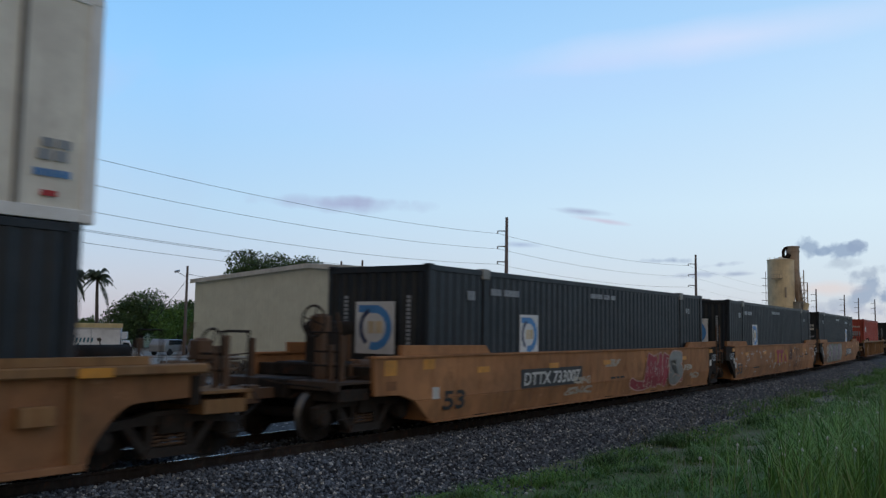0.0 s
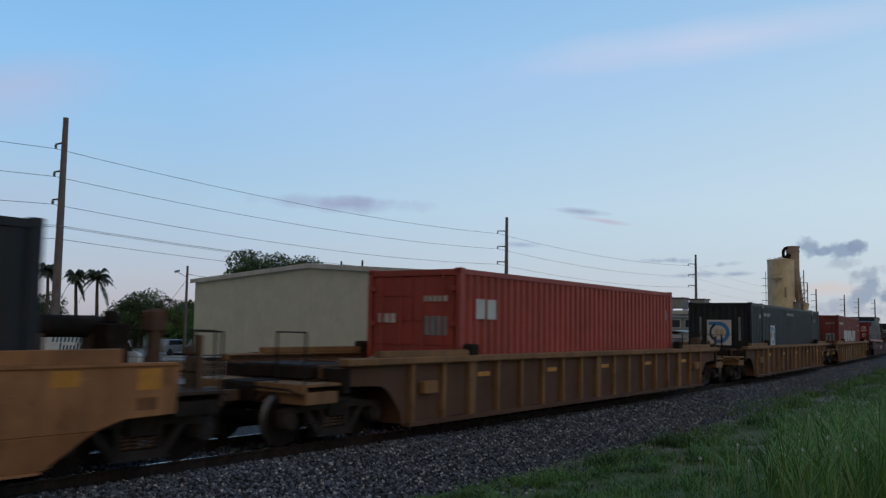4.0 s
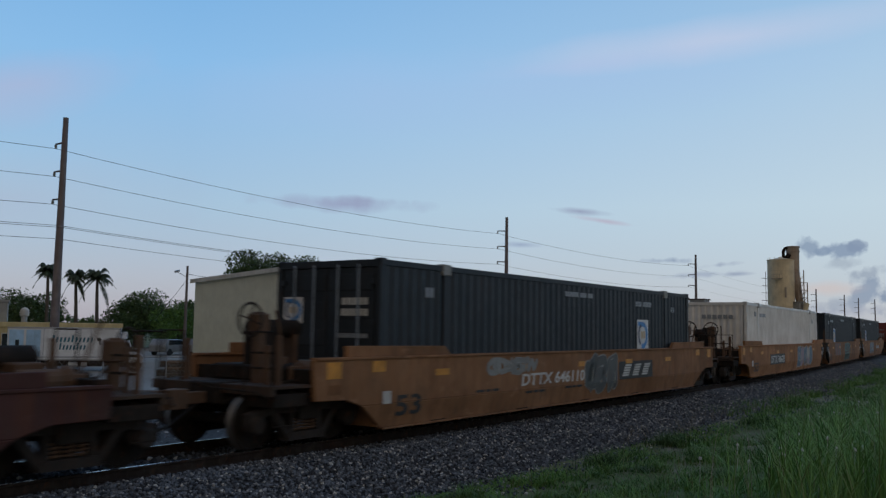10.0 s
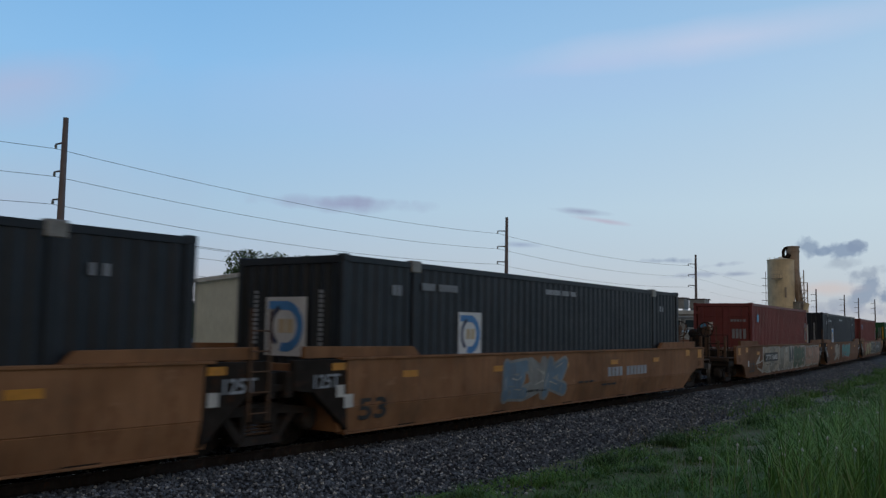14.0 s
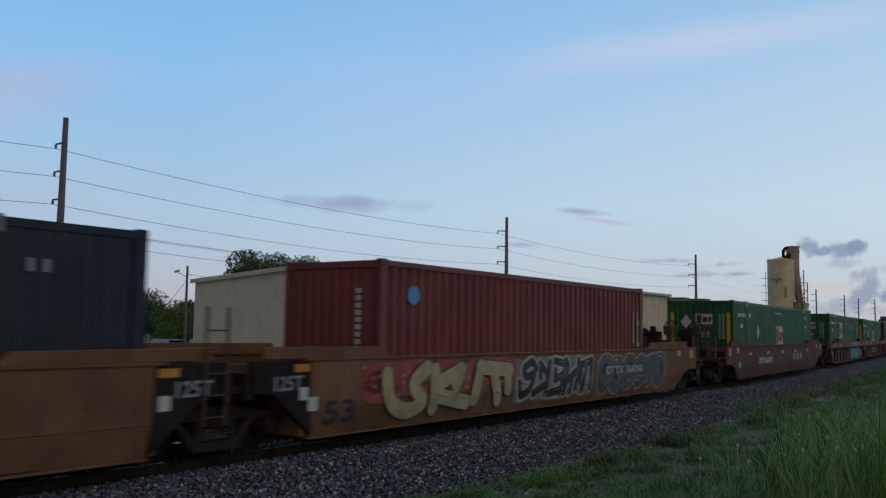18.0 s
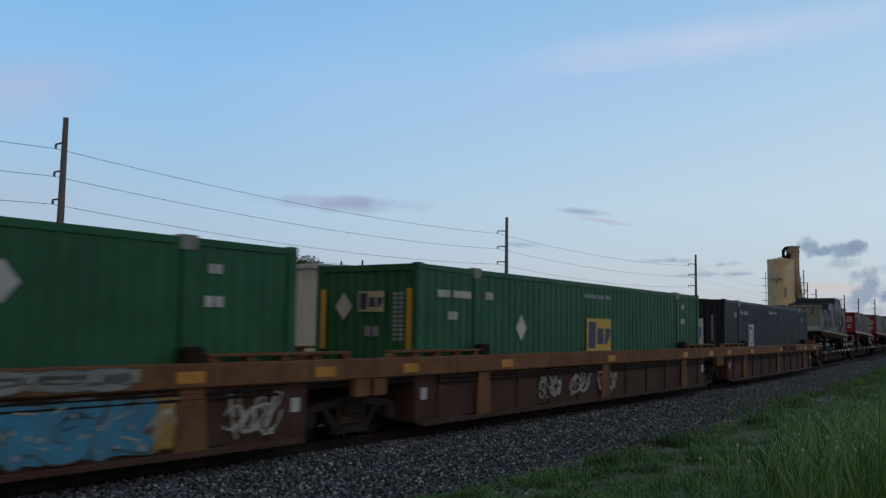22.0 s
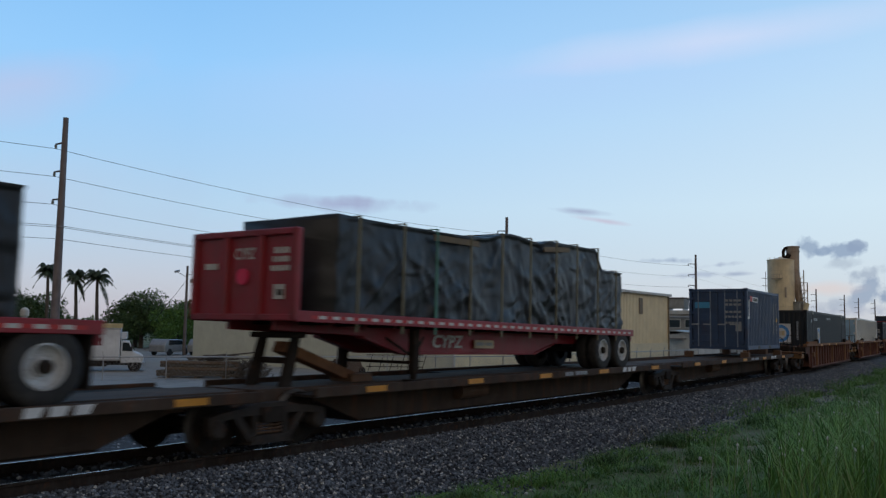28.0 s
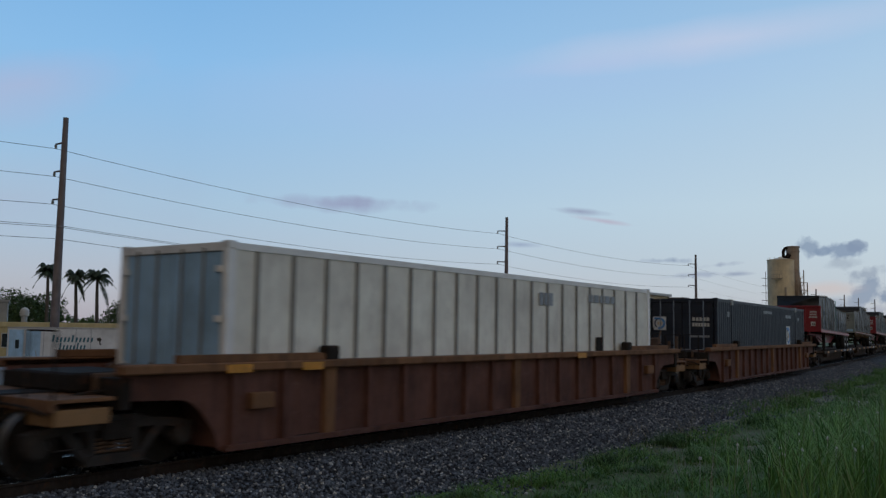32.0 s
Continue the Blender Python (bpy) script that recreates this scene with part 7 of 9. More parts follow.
# ---------------- materials of the place ----------------
def ground_mat(name, colours, size, bump=0.4, rough=0.95):
    m = bpy.data.materials.new(name)
    m.use_nodes = True
    nt = m.node_tree
    bsdf = nt.nodes["Principled BSDF"]
    co = nt.nodes.new("ShaderNodeTexCoord")
    last = None
    for i, c in enumerate(colours):
        if last is None:
            last = (*c, 1.0)
            continue
        n = nt.nodes.new("ShaderNodeTexNoise")
        n.inputs["Scale"].default_value = size[(i - 1) % len(size)]
        n.inputs["Detail"].default_value = 8
        nt.links.new(co.outputs["Object"], n.inputs["Vector"])
        r = nt.nodes.new("ShaderNodeMapRange")
        r.inputs["From Min"].default_value, r.inputs["From Max"].default_value = 0.42, 0.62
        nt.links.new(n.outputs["Fac"], r.inputs["Value"])
        k = nt.nodes.new("ShaderNodeMix")
        k.data_type = "RGBA"
        nt.links.new(r.outputs["Result"], k.inputs["Factor"])
        if isinstance(last, tuple):
            k.inputs["A"].default_value = last
        else:
            nt.links.new(last, k.inputs["A"])
        k.inputs["B"].default_value = (*c, 1.0)
        last = k.outputs["Result"]
    nt.links.new(last, bsdf.inputs["Base Color"])
    bsdf.inputs["Roughness"].default_value = rough
    n = nt.nodes.new("ShaderNodeTexNoise")
    n.inputs["Scale"].default_value, n.inputs["Detail"].default_value = 22.0, 6
    nt.links.new(co.outputs["Object"], n.inputs["Vector"])
    b = nt.nodes.new("ShaderNodeBump")
    b.inputs["Strength"].default_value, b.inputs["Distance"].default_value = bump, 0.04
    nt.links.new(n.outputs["Fac"], b.inputs["Height"])
    nt.links.new(b.outputs["Normal"], bsdf.inputs["Normal"])
    return m


def island_mat(name, dark, light, rough=0.85, patch=None, third=None):
    """Each loose piece of the mesh takes its own shade between two colours."""
    m = bpy.data.materials.new(name)
    m.use_nodes = True
    nt = m.node_tree
    bsdf = nt.nodes["Principled BSDF"]
    g = nt.nodes.new("ShaderNodeNewGeometry")
    r = nt.nodes.new("ShaderNodeValToRGB")
    cr = r.color_ramp
    cr.elements[0].color, cr.elements[1].color = (*dark, 1), (*light, 1)
    cr.elements[1].position = 0.9
    cr.interpolation = "EASE"
    if third:
        cr.elements.new(0.955).color = (*third, 1)
    nt.links.new(g.outputs["Random Per Island"], r.inputs[0])
    col = r.outputs[0]
    if patch:
        # broad drifts of another shade over the ground
        co = nt.nodes.new("ShaderNodeTexCoord")
        n = nt.nodes.new("ShaderNodeTexNoise")
        n.inputs["Scale"].default_value, n.inputs["Detail"].default_value = 0.7, 4.0
        nt.links.new(co.outputs["Object"], n.inputs["Vector"])
        mr = nt.nodes.new("ShaderNodeMapRange")
        mr.inputs["From Min"].default_value, mr.inputs["From Max"].default_value, mr.inputs["To Max"].default_value = 0.45, 0.68, 0.75
        nt.links.new(n.outputs["Fac"], mr.inputs["Value"])
        k = nt.nodes.new("ShaderNodeMix")
        k.data_type = "RGBA"
        nt.links.new(mr.outputs["Result"], k.inputs["Factor"])
        nt.links.new(col, k.inputs["A"])
        k.inputs["B"].default_value = (*patch, 1.0)
        col = k.outputs["Result"]
    nt.links.new(col, bsdf.inputs["Base Color"])
    bsdf.inputs["Roughness"].default_value = rough
    return m


M["soil"] = ground_mat("grassy_soil", [(0.09, 0.115, 0.028), (0.27, 0.245, 0.19), (0.075, 0.115, 0.022)], (0.8, 0.45))
M["yard"] = ground_mat("pale_concrete_yard", [(0.30, 0.30, 0.29), (0.24, 0.24, 0.23), (0.34, 0.33, 0.31)], (0.25, 1.7), 0.15)
M["ballastbed"] = ground_mat("dark_ballast_bed", [(0.04, 0.044, 0.052), (0.085, 0.092, 0.105), (0.03, 0.032, 0.037)], (14.0, 30.0), 1.0)
M["stone"] = island_mat("ballast_stone", (0.024, 0.029, 0.039), (0.18, 0.205, 0.245), third=(0.55, 0.55, 0.54))
M["blade"] = island_mat("grass_blade", (0.062, 0.165, 0.028), (0.180, 0.375, 0.075), 0.7, patch=(0.065, 0.135, 0.032), third=(0.22, 0.22, 0.10))
M["tallblade"] = island_mat("tall_grass_blade", (0.085, 0.220, 0.038), (0.205, 0.420, 0.105), 0.65, patch=(0.17, 0.29, 0.09), third=(0.26, 0.30, 0.14))
M["weedleaf"] = island_mat("weed_leaf", (0.045, 0.12, 0.022), (0.12, 0.24, 0.055), 0.75, patch=(0.04, 0.085, 0.02))
M["darkblade"] = island_mat("dark_tuft_blade", (0.022, 0.055, 0.014), (0.06, 0.12, 0.03), 0.8)
M["dryblade"] = island_mat("dry_weed_stalk", (0.16, 0.15, 0.10), (0.36, 0.33, 0.24), 0.9)
M["petal"] = island_mat("white_petal", (0.55, 0.55, 0.52), (0.80, 0.80, 0.78), 0.8)
M["seed"] = island_mat("grass_seed_head", (0.30, 0.29, 0.20), (0.50, 0.48, 0.38), 0.9)
M["leaf"] = island_mat("dark_tree_leaf", (0.03, 0.06, 0.018), (0.08, 0.145, 0.045), 0.7)
M["leaf2"] = island_mat("bright_tree_leaf", (0.05, 0.12, 0.02), (0.12, 0.24, 0.05), 0.7)
M["frond"] = island_mat("palm_frond", (0.02, 0.035, 0.018), (0.05, 0.075, 0.035), 0.6)
M["bark"] = paint("grey_bark", (0.10, 0.085, 0.07), 0.9, grime=0.4, scale=2)
M["rail"] = paint("rusty_rail_side", (0.024, 0.016, 0.013), 0.85, shine=0.2, grime=0.4, rust=0.5, scale=2)
M["railhead"] = paint("bright_rail_head", (0.55, 0.55, 0.56), 0.25, metal=1.0, grime=0.05, bump=0.02)
M["tie"] = paint("weathered_sleeper", (0.085, 0.07, 0.06), 0.9, grime=0.5, scale=2)
M["beige"] = paint("beige_sheet_metal", (0.63, 0.64, 0.53), 0.55, grime=0.08, vary=0.04, bump=0.03)
# brighter than the beige gable: the long side's light is in the colour
M["cream"] = paint("cream_sheet_metal", (0.80, 0.69, 0.45), 0.5, grime=0.10, vary=0.05, bump=0.03, dirt=(0.42, 0.34, 0.22))
M["trimwhite"] = paint("pale_roof_trim", (0.60, 0.60, 0.57), 0.5, grime=0.12)
M["roofsheet"] = paint("galvanised_roof_sheet", (0.50, 0.51, 0.50), 0.4, metal=0.5, grime=0.2)
M["vent"] = paint("brown_louvre", (0.20, 0.15, 0.09), 0.6, grime=0.2)
M["pole"] = paint("brown_steel_pole", (0.17, 0.138, 0.130), 0.7, grime=0.35, dirt=(0.07, 0.055, 0.05))
M["wire"] = paint("dark_cable", (0.03, 0.03, 0.035), 0.6, grime=0.0, bump=0)
M["galv"] = paint("galvanised_steel", (0.42, 0.43, 0.44), 0.45, metal=0.6, grime=0.25)
M["truckwhite"] = paint("white_truck_paint", (0.70, 0.72, 0.74), 0.45, grime=0.12)
M["glass"] = paint("dark_window_glass", (0.02, 0.03, 0.035), 0.08, grime=0.0, bump=0)
M["lumber"] = paint("grey_brown_lumber", (0.16, 0.11, 0.072), 0.85, grime=0.3, scale=1)
M["silo"] = paint("sandy_silo_steel", (0.80, 0.66, 0.44), 0.6, grime=0.22, rust=0.10, scale=0.4, dirt=(0.36, 0.27, 0.18))
M["silodark"] = paint("brown_silo_steel", (0.46, 0.36, 0.28), 0.65, grime=0.3, rust=0.3, scale=0.4)
M["block"] = paint("grey_block_wall", (0.33, 0.33, 0.31), 0.8, grime=0.2)
M["yellowwall"] = paint("pale_yellow_wall", (0.60, 0.50, 0.26), 0.7, grime=0.15)


# ---------------- ground, track ----------------
def ground_z(r):
    pts = [(-3000, 0.4), (-14, 0.40), (-10.5, 0.30), (-8.5, 0.10), (-6.5, -0.30), (-4.5, -0.50), (-3.2, -0.58), (3.4, -0.80), (8, -0.88), (16, -0.95), (3000, -0.95)]
    for (a, za), (b, zb) in zip(pts, pts[1:]):
        if r <= b:
            return za + (zb - za) * (r - a) / (b - a)
    return pts[-1][1]


def make_ground():
    xs = [-900, -400, -150, -60] + [-20 + 1.0 * i for i in range(91)] + [76, 84, 95, 110, 130, 160, 200, 260, 340, 450, 600, 900, 1400, 2200]
    rs = [-1500, -600, -200, -80, -40, -25, -18] + [-14 + 0.4 * i for i in range(29)] + [-2.6, -1.5, 0, 1.5, 3.4, 6, 8, 12, 16, 25, 40, 60, 100, 200, 500, 1000, 1800]
    g = Geo()
    for x in xs:
        for r in rs:
            z = ground_z(r)
            if r < -2.5 and r > -30 and -20 <= x <= 120:
                z += 0.07 * noise.noise(Vector((x * 0.55, r * 0.55, 0))) + 0.03 * noise.noise(Vector((x * 1.7, r * 1.7, 5)))
            g.v.append((x, track_y(x) + r, z))
    n = len(rs)
    for i in range(len(xs) - 1):
        for j in range(n - 1):
            g.f.append((i * n + j, (i + 1) * n + j, (i + 1) * n + j + 1, i * n + j + 1))
    structure("ground", g, M["soil"], "rough grassy ground beside a railway", smooth=True)
    g = Geo()
    cols = [-40, -20, 0, 20, 40, 60, 90, 130, 180]
    for x in cols:
        for r in (13.9, 18, 40, 75):
            g.v.append((x, track_y(x) + r, ground_z(r) + 0.012))
    for i in range(len(cols) - 1):
        for j in range(3):
            g.f.append((i * 4 + j, (i + 1) * 4 + j, (i + 1) * 4 + j + 1, i * 4 + j + 1))
    structure("pavement", g, M["yard"], "pale concrete yard behind the track")


def sweep(profile, x0, x1, step=1.5, closed=True):
    """A profile (r, z) swept along the track."""
    g = Geo()
    n = max(1, int((x1 - x0) / step))
    k = len(profile)
    for i in range(n + 1):
        x = x0 + (x1 - x0) * i / n
        e = 0.05
        t = (track_y(x + e) - track_y(x - e)) / (2 * e)
        L = math.hypot(1, t)
        for r, z in profile:
            g.v.append((x - t / L * r, track_y(x) + r / L, z))
    for i in range(n):
        for j in range(k if closed else k - 1):
            a, b = i * k + j, i * k + (j + 1) % k
            g.f.append((a, a + k, b + k, b))
    return g


def stones(name, count, x0, x1, r0, r1, size, seed, height, parent=None):
    """Broken stones scattered over a strip beside the track."""
    rnd = np.random.RandomState(seed)
    oct_v = np.array([(1, 0, 0), (-1, 0, 0), (0, 1, 0), (0, -1, 0), (0, 0, 1), (0, 0, -1)], float)
    oct_f = np.array([(0, 2, 4), (2, 1, 4), (1, 3, 4), (3, 0, 4), (2, 0, 5), (1, 2, 5), (3, 1, 5), (0, 3, 5)])
    xs = x0 + (x1 - x0) * rnd.rand(count) ** 1.5
    rr = r0 + (r1 - r0) * rnd.rand(count)
    s = size * (0.6 + 0.8 * rnd.rand(count, 1, 1)) * np.ones((count, 6, 3))
    s = s * (0.65 + 0.7 * rnd.rand(count, 6, 1))
    v = oct_v[None] * s
    a = rnd.rand(count) * 6.28
    b = rnd.rand(count) * 6.28
    ca, sa, cb, sb = np.cos(a)[:, None], np.sin(a)[:, None], np.cos(b)[:, None], np.sin(b)[:, None]
    x, y, z = v[..., 0], v[..., 1], v[..., 2]
    x, y = x * ca - y * sa, x * sa + y * ca
    y, z = y * cb - z * sb, y * sb + z * cb
    cy = np.array([track_y(q) for q in xs])
    cz = np.array([height(q) for q in rr])
    v = np.stack([x + xs[:, None], y + (cy + rr)[:, None], z * 0.8 + cz[:, None]], -1).reshape(-1, 3)
    f = (oct_f[None] + 6 * np.arange(count)[:, None, None]).reshape(-1, 3)
    me = bpy.data.meshes.new(name)
    me.from_pydata(v.tolist(), [], f.tolist())
    me.materials.append(M["stone"])
    ob = new(name, me)
    if parent:
        ob.parent = parent
    return tagged(ob, "dark grey broken ballast stones", "ballast", kind="stuff")


def bed_z(r):
    a = abs(r)
    return -0.17 if a < 1.55 else -0.17 - (a - 1.55) / (3.35 - 1.55) * 0.42


def make_track():
    bed = [(-3.5, -0.63), (-3.2, -0.57), (-1.6, -0.19), (1.6, -0.19), (3.2, -0.58), (5.0, -0.62), (8.6, -0.76), (13.0, -0.83), (13.8, -0.94)]
    structure("ballast_bed", sweep(bed, -60, 700, 2.0, False), M["ballastbed"], "dark grey ballast bed of a railway track")
    rail = [(-0.07, -0.17), (0.07, -0.17), (0.07, -0.155), (0.012, -0.135), (0.012, -0.045), (0.036, -0.035), (0.036, -0.004), (-0.036, -0.004), (-0.036, -0.035),
            (-0.012, -0.045), (-0.012, -0.135), (-0.07, -0.155)]
    for s in (-1, 1):
        r = structure("rail_near" if s < 0 else "rail_far", sweep([(p + s * 0.7525, q) for p, q in rail], -60, 700, 1.5), M["rail"], "rusty steel rail with a polished head")
        h = sweep([(-0.024 + s * 0.7525, -0.003), (0.018 + s * 0.7525, -0.003), (0.014 + s * 0.7525, 0.0), (-0.020 + s * 0.7525, 0.0)], -60, 700, 1.5)
        part("rail_head", h, M["railhead"], r, "polished rail head")
    stones("ballast_stones", 66000, 3, 75, -3.3, -0.85, 0.028, 1, lambda r: bed_z(r) + 0.012)
    stones("ballast_stones_between", 9000, 2, 60, -0.6, 3.2, 0.04, 2, lambda r: bed_z(r) + 0.01)
    stones("ballast_beyond", 9000, 2, 45, 3.2, 12.5, 0.045, 5, lambda r: -0.60 - 0.024 * (r - 3.2))
    stones("ballast_strays", 2600, 4, 50, -4.6, -3.2, 0.03, 3, lambda r: ground_z(r) + 0.02)


# ---------------- grass ----------------
def grass(name, spots, rnd, length, width, lean, material, label, segments=2):
    """Blades rooted at spots (x, r): bent strips."""
    n = len(spots)
    x, r = spots[:, 0], spots[:, 1]
    z = np.array([ground_z(q) for q in r]) - 0.02
    y = r + np.array([track_y(q) for q in x])
    L = length * (0.5 + 0.8 * rnd.rand(n))
    if isinstance(length, np.ndarray):
        L = length * (0.7 + 0.5 * rnd.rand(n))
    a = rnd.rand(n) * 2 * np.pi
    b = lean * (0.3 + rnd.rand(n))
    w = width * (0.7 + 0.6 * rnd.rand(n))
    vs = []
    k = segments
    for i in range(k + 1):
        t = i / k
        out = b * L * t * t
        up = L * (t - 0.25 * b * t * t)
        cx, cy, cz = x + np.cos(a) * out, y + np.sin(a) * out, z + up
        ww = w * (1 - 0.85 * t)
        vs.append(np.stack([cx - np.sin(a) * ww, cy + np.cos(a) * ww, cz], -1))
        vs.append(np.stack([cx + np.sin(a) * ww, cy - np.cos(a) * ww, cz], -1))
    v = np.stack(vs, 1).reshape(-1, 3)
    m = 2 * (k + 1)
    base = np.array([(2 * i, 2 * i + 1, 2 * i + 3, 2 * i + 2) for i in range(k)])
    f = (base[None] + m * np.arange(n)[:, None, None]).reshape(-1, 4)
    me = bpy.data.meshes.new(name)
    me.from_pydata(v.tolist(), [], f.tolist())
    me.materials.append(material)
    return tagged(new(name, me), label, "grass", kind="stuff")


# bare gravelly spots on the bank: (x, distance from the track, half length, half width)
BARE = [(13.1, -5.9, 1.1, 0.30), (15.6, -5.3, 0.9, 0.22), (20.9, -5.1, 1.5, 0.30), (26.2, -3.5, 2.6, 0.32), (35.0, -4.1, 3.2, 0.45), (18.2, -6.3, 0.9, 0.2),
        (29.5, -4.7, 1.8, 0.3), (11.0, -4.9, 0.8, 0.22), (24.0, -5.9, 1.2, 0.25), (45.0, -4.4, 4.0, 0.5), (40.0, -3.4, 3.0, 0.4)]


def make_grass():
    rnd = np.random.RandomState(4)

    def open_ground(s):
        keep = np.ones(len(s), bool)
        for bx, br, hl, hw in BARE:
            d = ((s[:, 0] - bx) / hl) ** 2 + ((s[:, 1] - br) / hw) ** 2
            keep &= d + 0.5 * rnd.rand(len(s)) > 1.0
        return s[keep]

    def patchy(count, x0, x1, r0, r1, keep, size=0.5, power=1.6):
        x = x0 + (x1 - x0) * rnd.rand(count) ** power
        r = r0 + (r1 - r0) * rnd.rand(count)
        d = np.array([noise.noise(Vector((a * size, b * size, 2.0))) for a, b in zip(x, r)])
        ok = d + 0.25 * rnd.rand(count) > keep
        return open_ground(np.stack([x, r], -1)[ok])

    def clumps(seeds, each, spread):
        n = len(seeds) * each
        return np.repeat(seeds, each, axis=0) + rnd.normal(size=(n, 2)) * spread
    # a matted lawn of uneven height, thinning out towards the stones
    s = patchy(130000, 6, 85, -10.2, -3.45, -0.20, 0.5)
    high = np.array([noise.noise(Vector((a * 0.9, b * 0.9, 7.0))) for a, b in s])
    grass("short_grass", s, rnd, np.clip(0.085 + 0.12 * high, 0.035, 0.20), 0.0065, 1.2, M["blade"], "matted green grass with bare patches")
    s = patchy(14000, 8, 70, -4.1, -2.75, 0.10, 0.9)
    grass("edge_grass", s, rnd, 0.09, 0.006, 1.2, M["blade"], "sparse grass creeping into the stones")
    # tufts: many blades out of one root
    s = clumps(patchy(900, 9, 60, -8.6, -3.9, -0.02, 0.6, 1.35), 42, 0.10)
    grass("grass_tufts", s, rnd, 0.26, 0.007, 1.1, M["blade"], "uneven green grass tufts", 3)
    s = clumps(patchy(420, 9, 50, -9.4, -4.0, 0.02, 0.5), 30, 0.12)
    grass("leafy_weeds", s, rnd, 0.16, 0.017, 1.4, M["weedleaf"], "low leafy weeds in clumps")
    # dark low bush-like tufts by the stones
    s = clumps(np.array([(18.1, -4.3), (18.6, -4.0), (23.5, -4.6), (14.6, -4.4), (30.5, -3.9)]), 260, 0.20)
    grass("dark_tufts", s, rnd, 0.34, 0.007, 0.9, M["darkblade"], "dense dark green tufts", 3)
    # dry pale weeds along the foot of the stones, and green ones farther out
    s = clumps(patchy(150, 17, 48, -3.5, -2.3, -0.1, 0.6, 1.2), 9, 0.10)
    grass("dry_weeds", s, rnd, 0.38, 0.0045, 0.7, M["dryblade"], "dry pale weeds at the edge of the stones", 3)
    s = clumps(patchy(420, 26, 95, -4.4, -2.0, -0.1, 0.4, 1.2), 30, 0.16)
    grass("shoulder_weeds", s, rnd, 0.34, 0.010, 0.8, M["blade"], "green weeds along the stones")
    # the tall stand on the bank, close by: bunches of long arching blades
    roots = patchy(560, 8.5, 50, -10.8, -7.0, -0.22, 0.9, 1.2)
    roots = roots[roots[:, 1] < -7.45 - 0.22 * np.clip(14.5 - roots[:, 0], 0, 9)]
    s = clumps(roots, 30, 0.17)
    tall = np.clip((-6.7 - s[:, 1]) / 1.9, 0.15, 1.0) * (0.80 + 0.38 * np.repeat(rnd.rand(len(roots)), 30))
    grass("tall_grass", s, rnd, tall, 0.0075, 0.72, M["tallblade"], "tall green grass on the bank", 4)
    s = clumps(np.array([(11.6, -8.35), (12.9, -8.0), (14.4, -8.4), (16.6, -7.7), (19.5, -8.1), (10.9, -8.0)]), 9, 0.16)
    grass("broad_blades", s, rnd, 0.80, 0.019, 1.0, M["tallblade"], "broad bright arching blades", 5)
    s = np.concatenate([patchy(90, 9, 34, -9.6, -7.0, -0.1), np.array([(17.6, -5.6), (17.75, -5.7), (18.0, -5.55)])])
    grass("grass_stalks", s, rnd, 1.05, 0.0035, 0.22, M["seed"], "thin pale grass stalks with seed heads", 3)
    # seed heads and small white flowers among the tall grass
    g = Geo()
    for x, r in patchy(46, 10, 24, -9.2, -7.1, -0.2):
        z = ground_z(r) + rnd.uniform(0.35, 0.62)
        y = track_y(x) + r
        g.tube((x, y, z - 0.30), (x + 0.02, y, z), 0.003, sides=4)
        g.lathe([(z - 0.012, 0.004), (z, 0.019), (z + 0.022, 0.016), (z + 0.032, 0.004)], 6, "z", (x + 0.02, y, 0))
    tagged(new("white_wildflowers", g.mesh("white_wildflowers", M["petal"])), "small white flowers among tall grass", "flowers", kind="stuff")


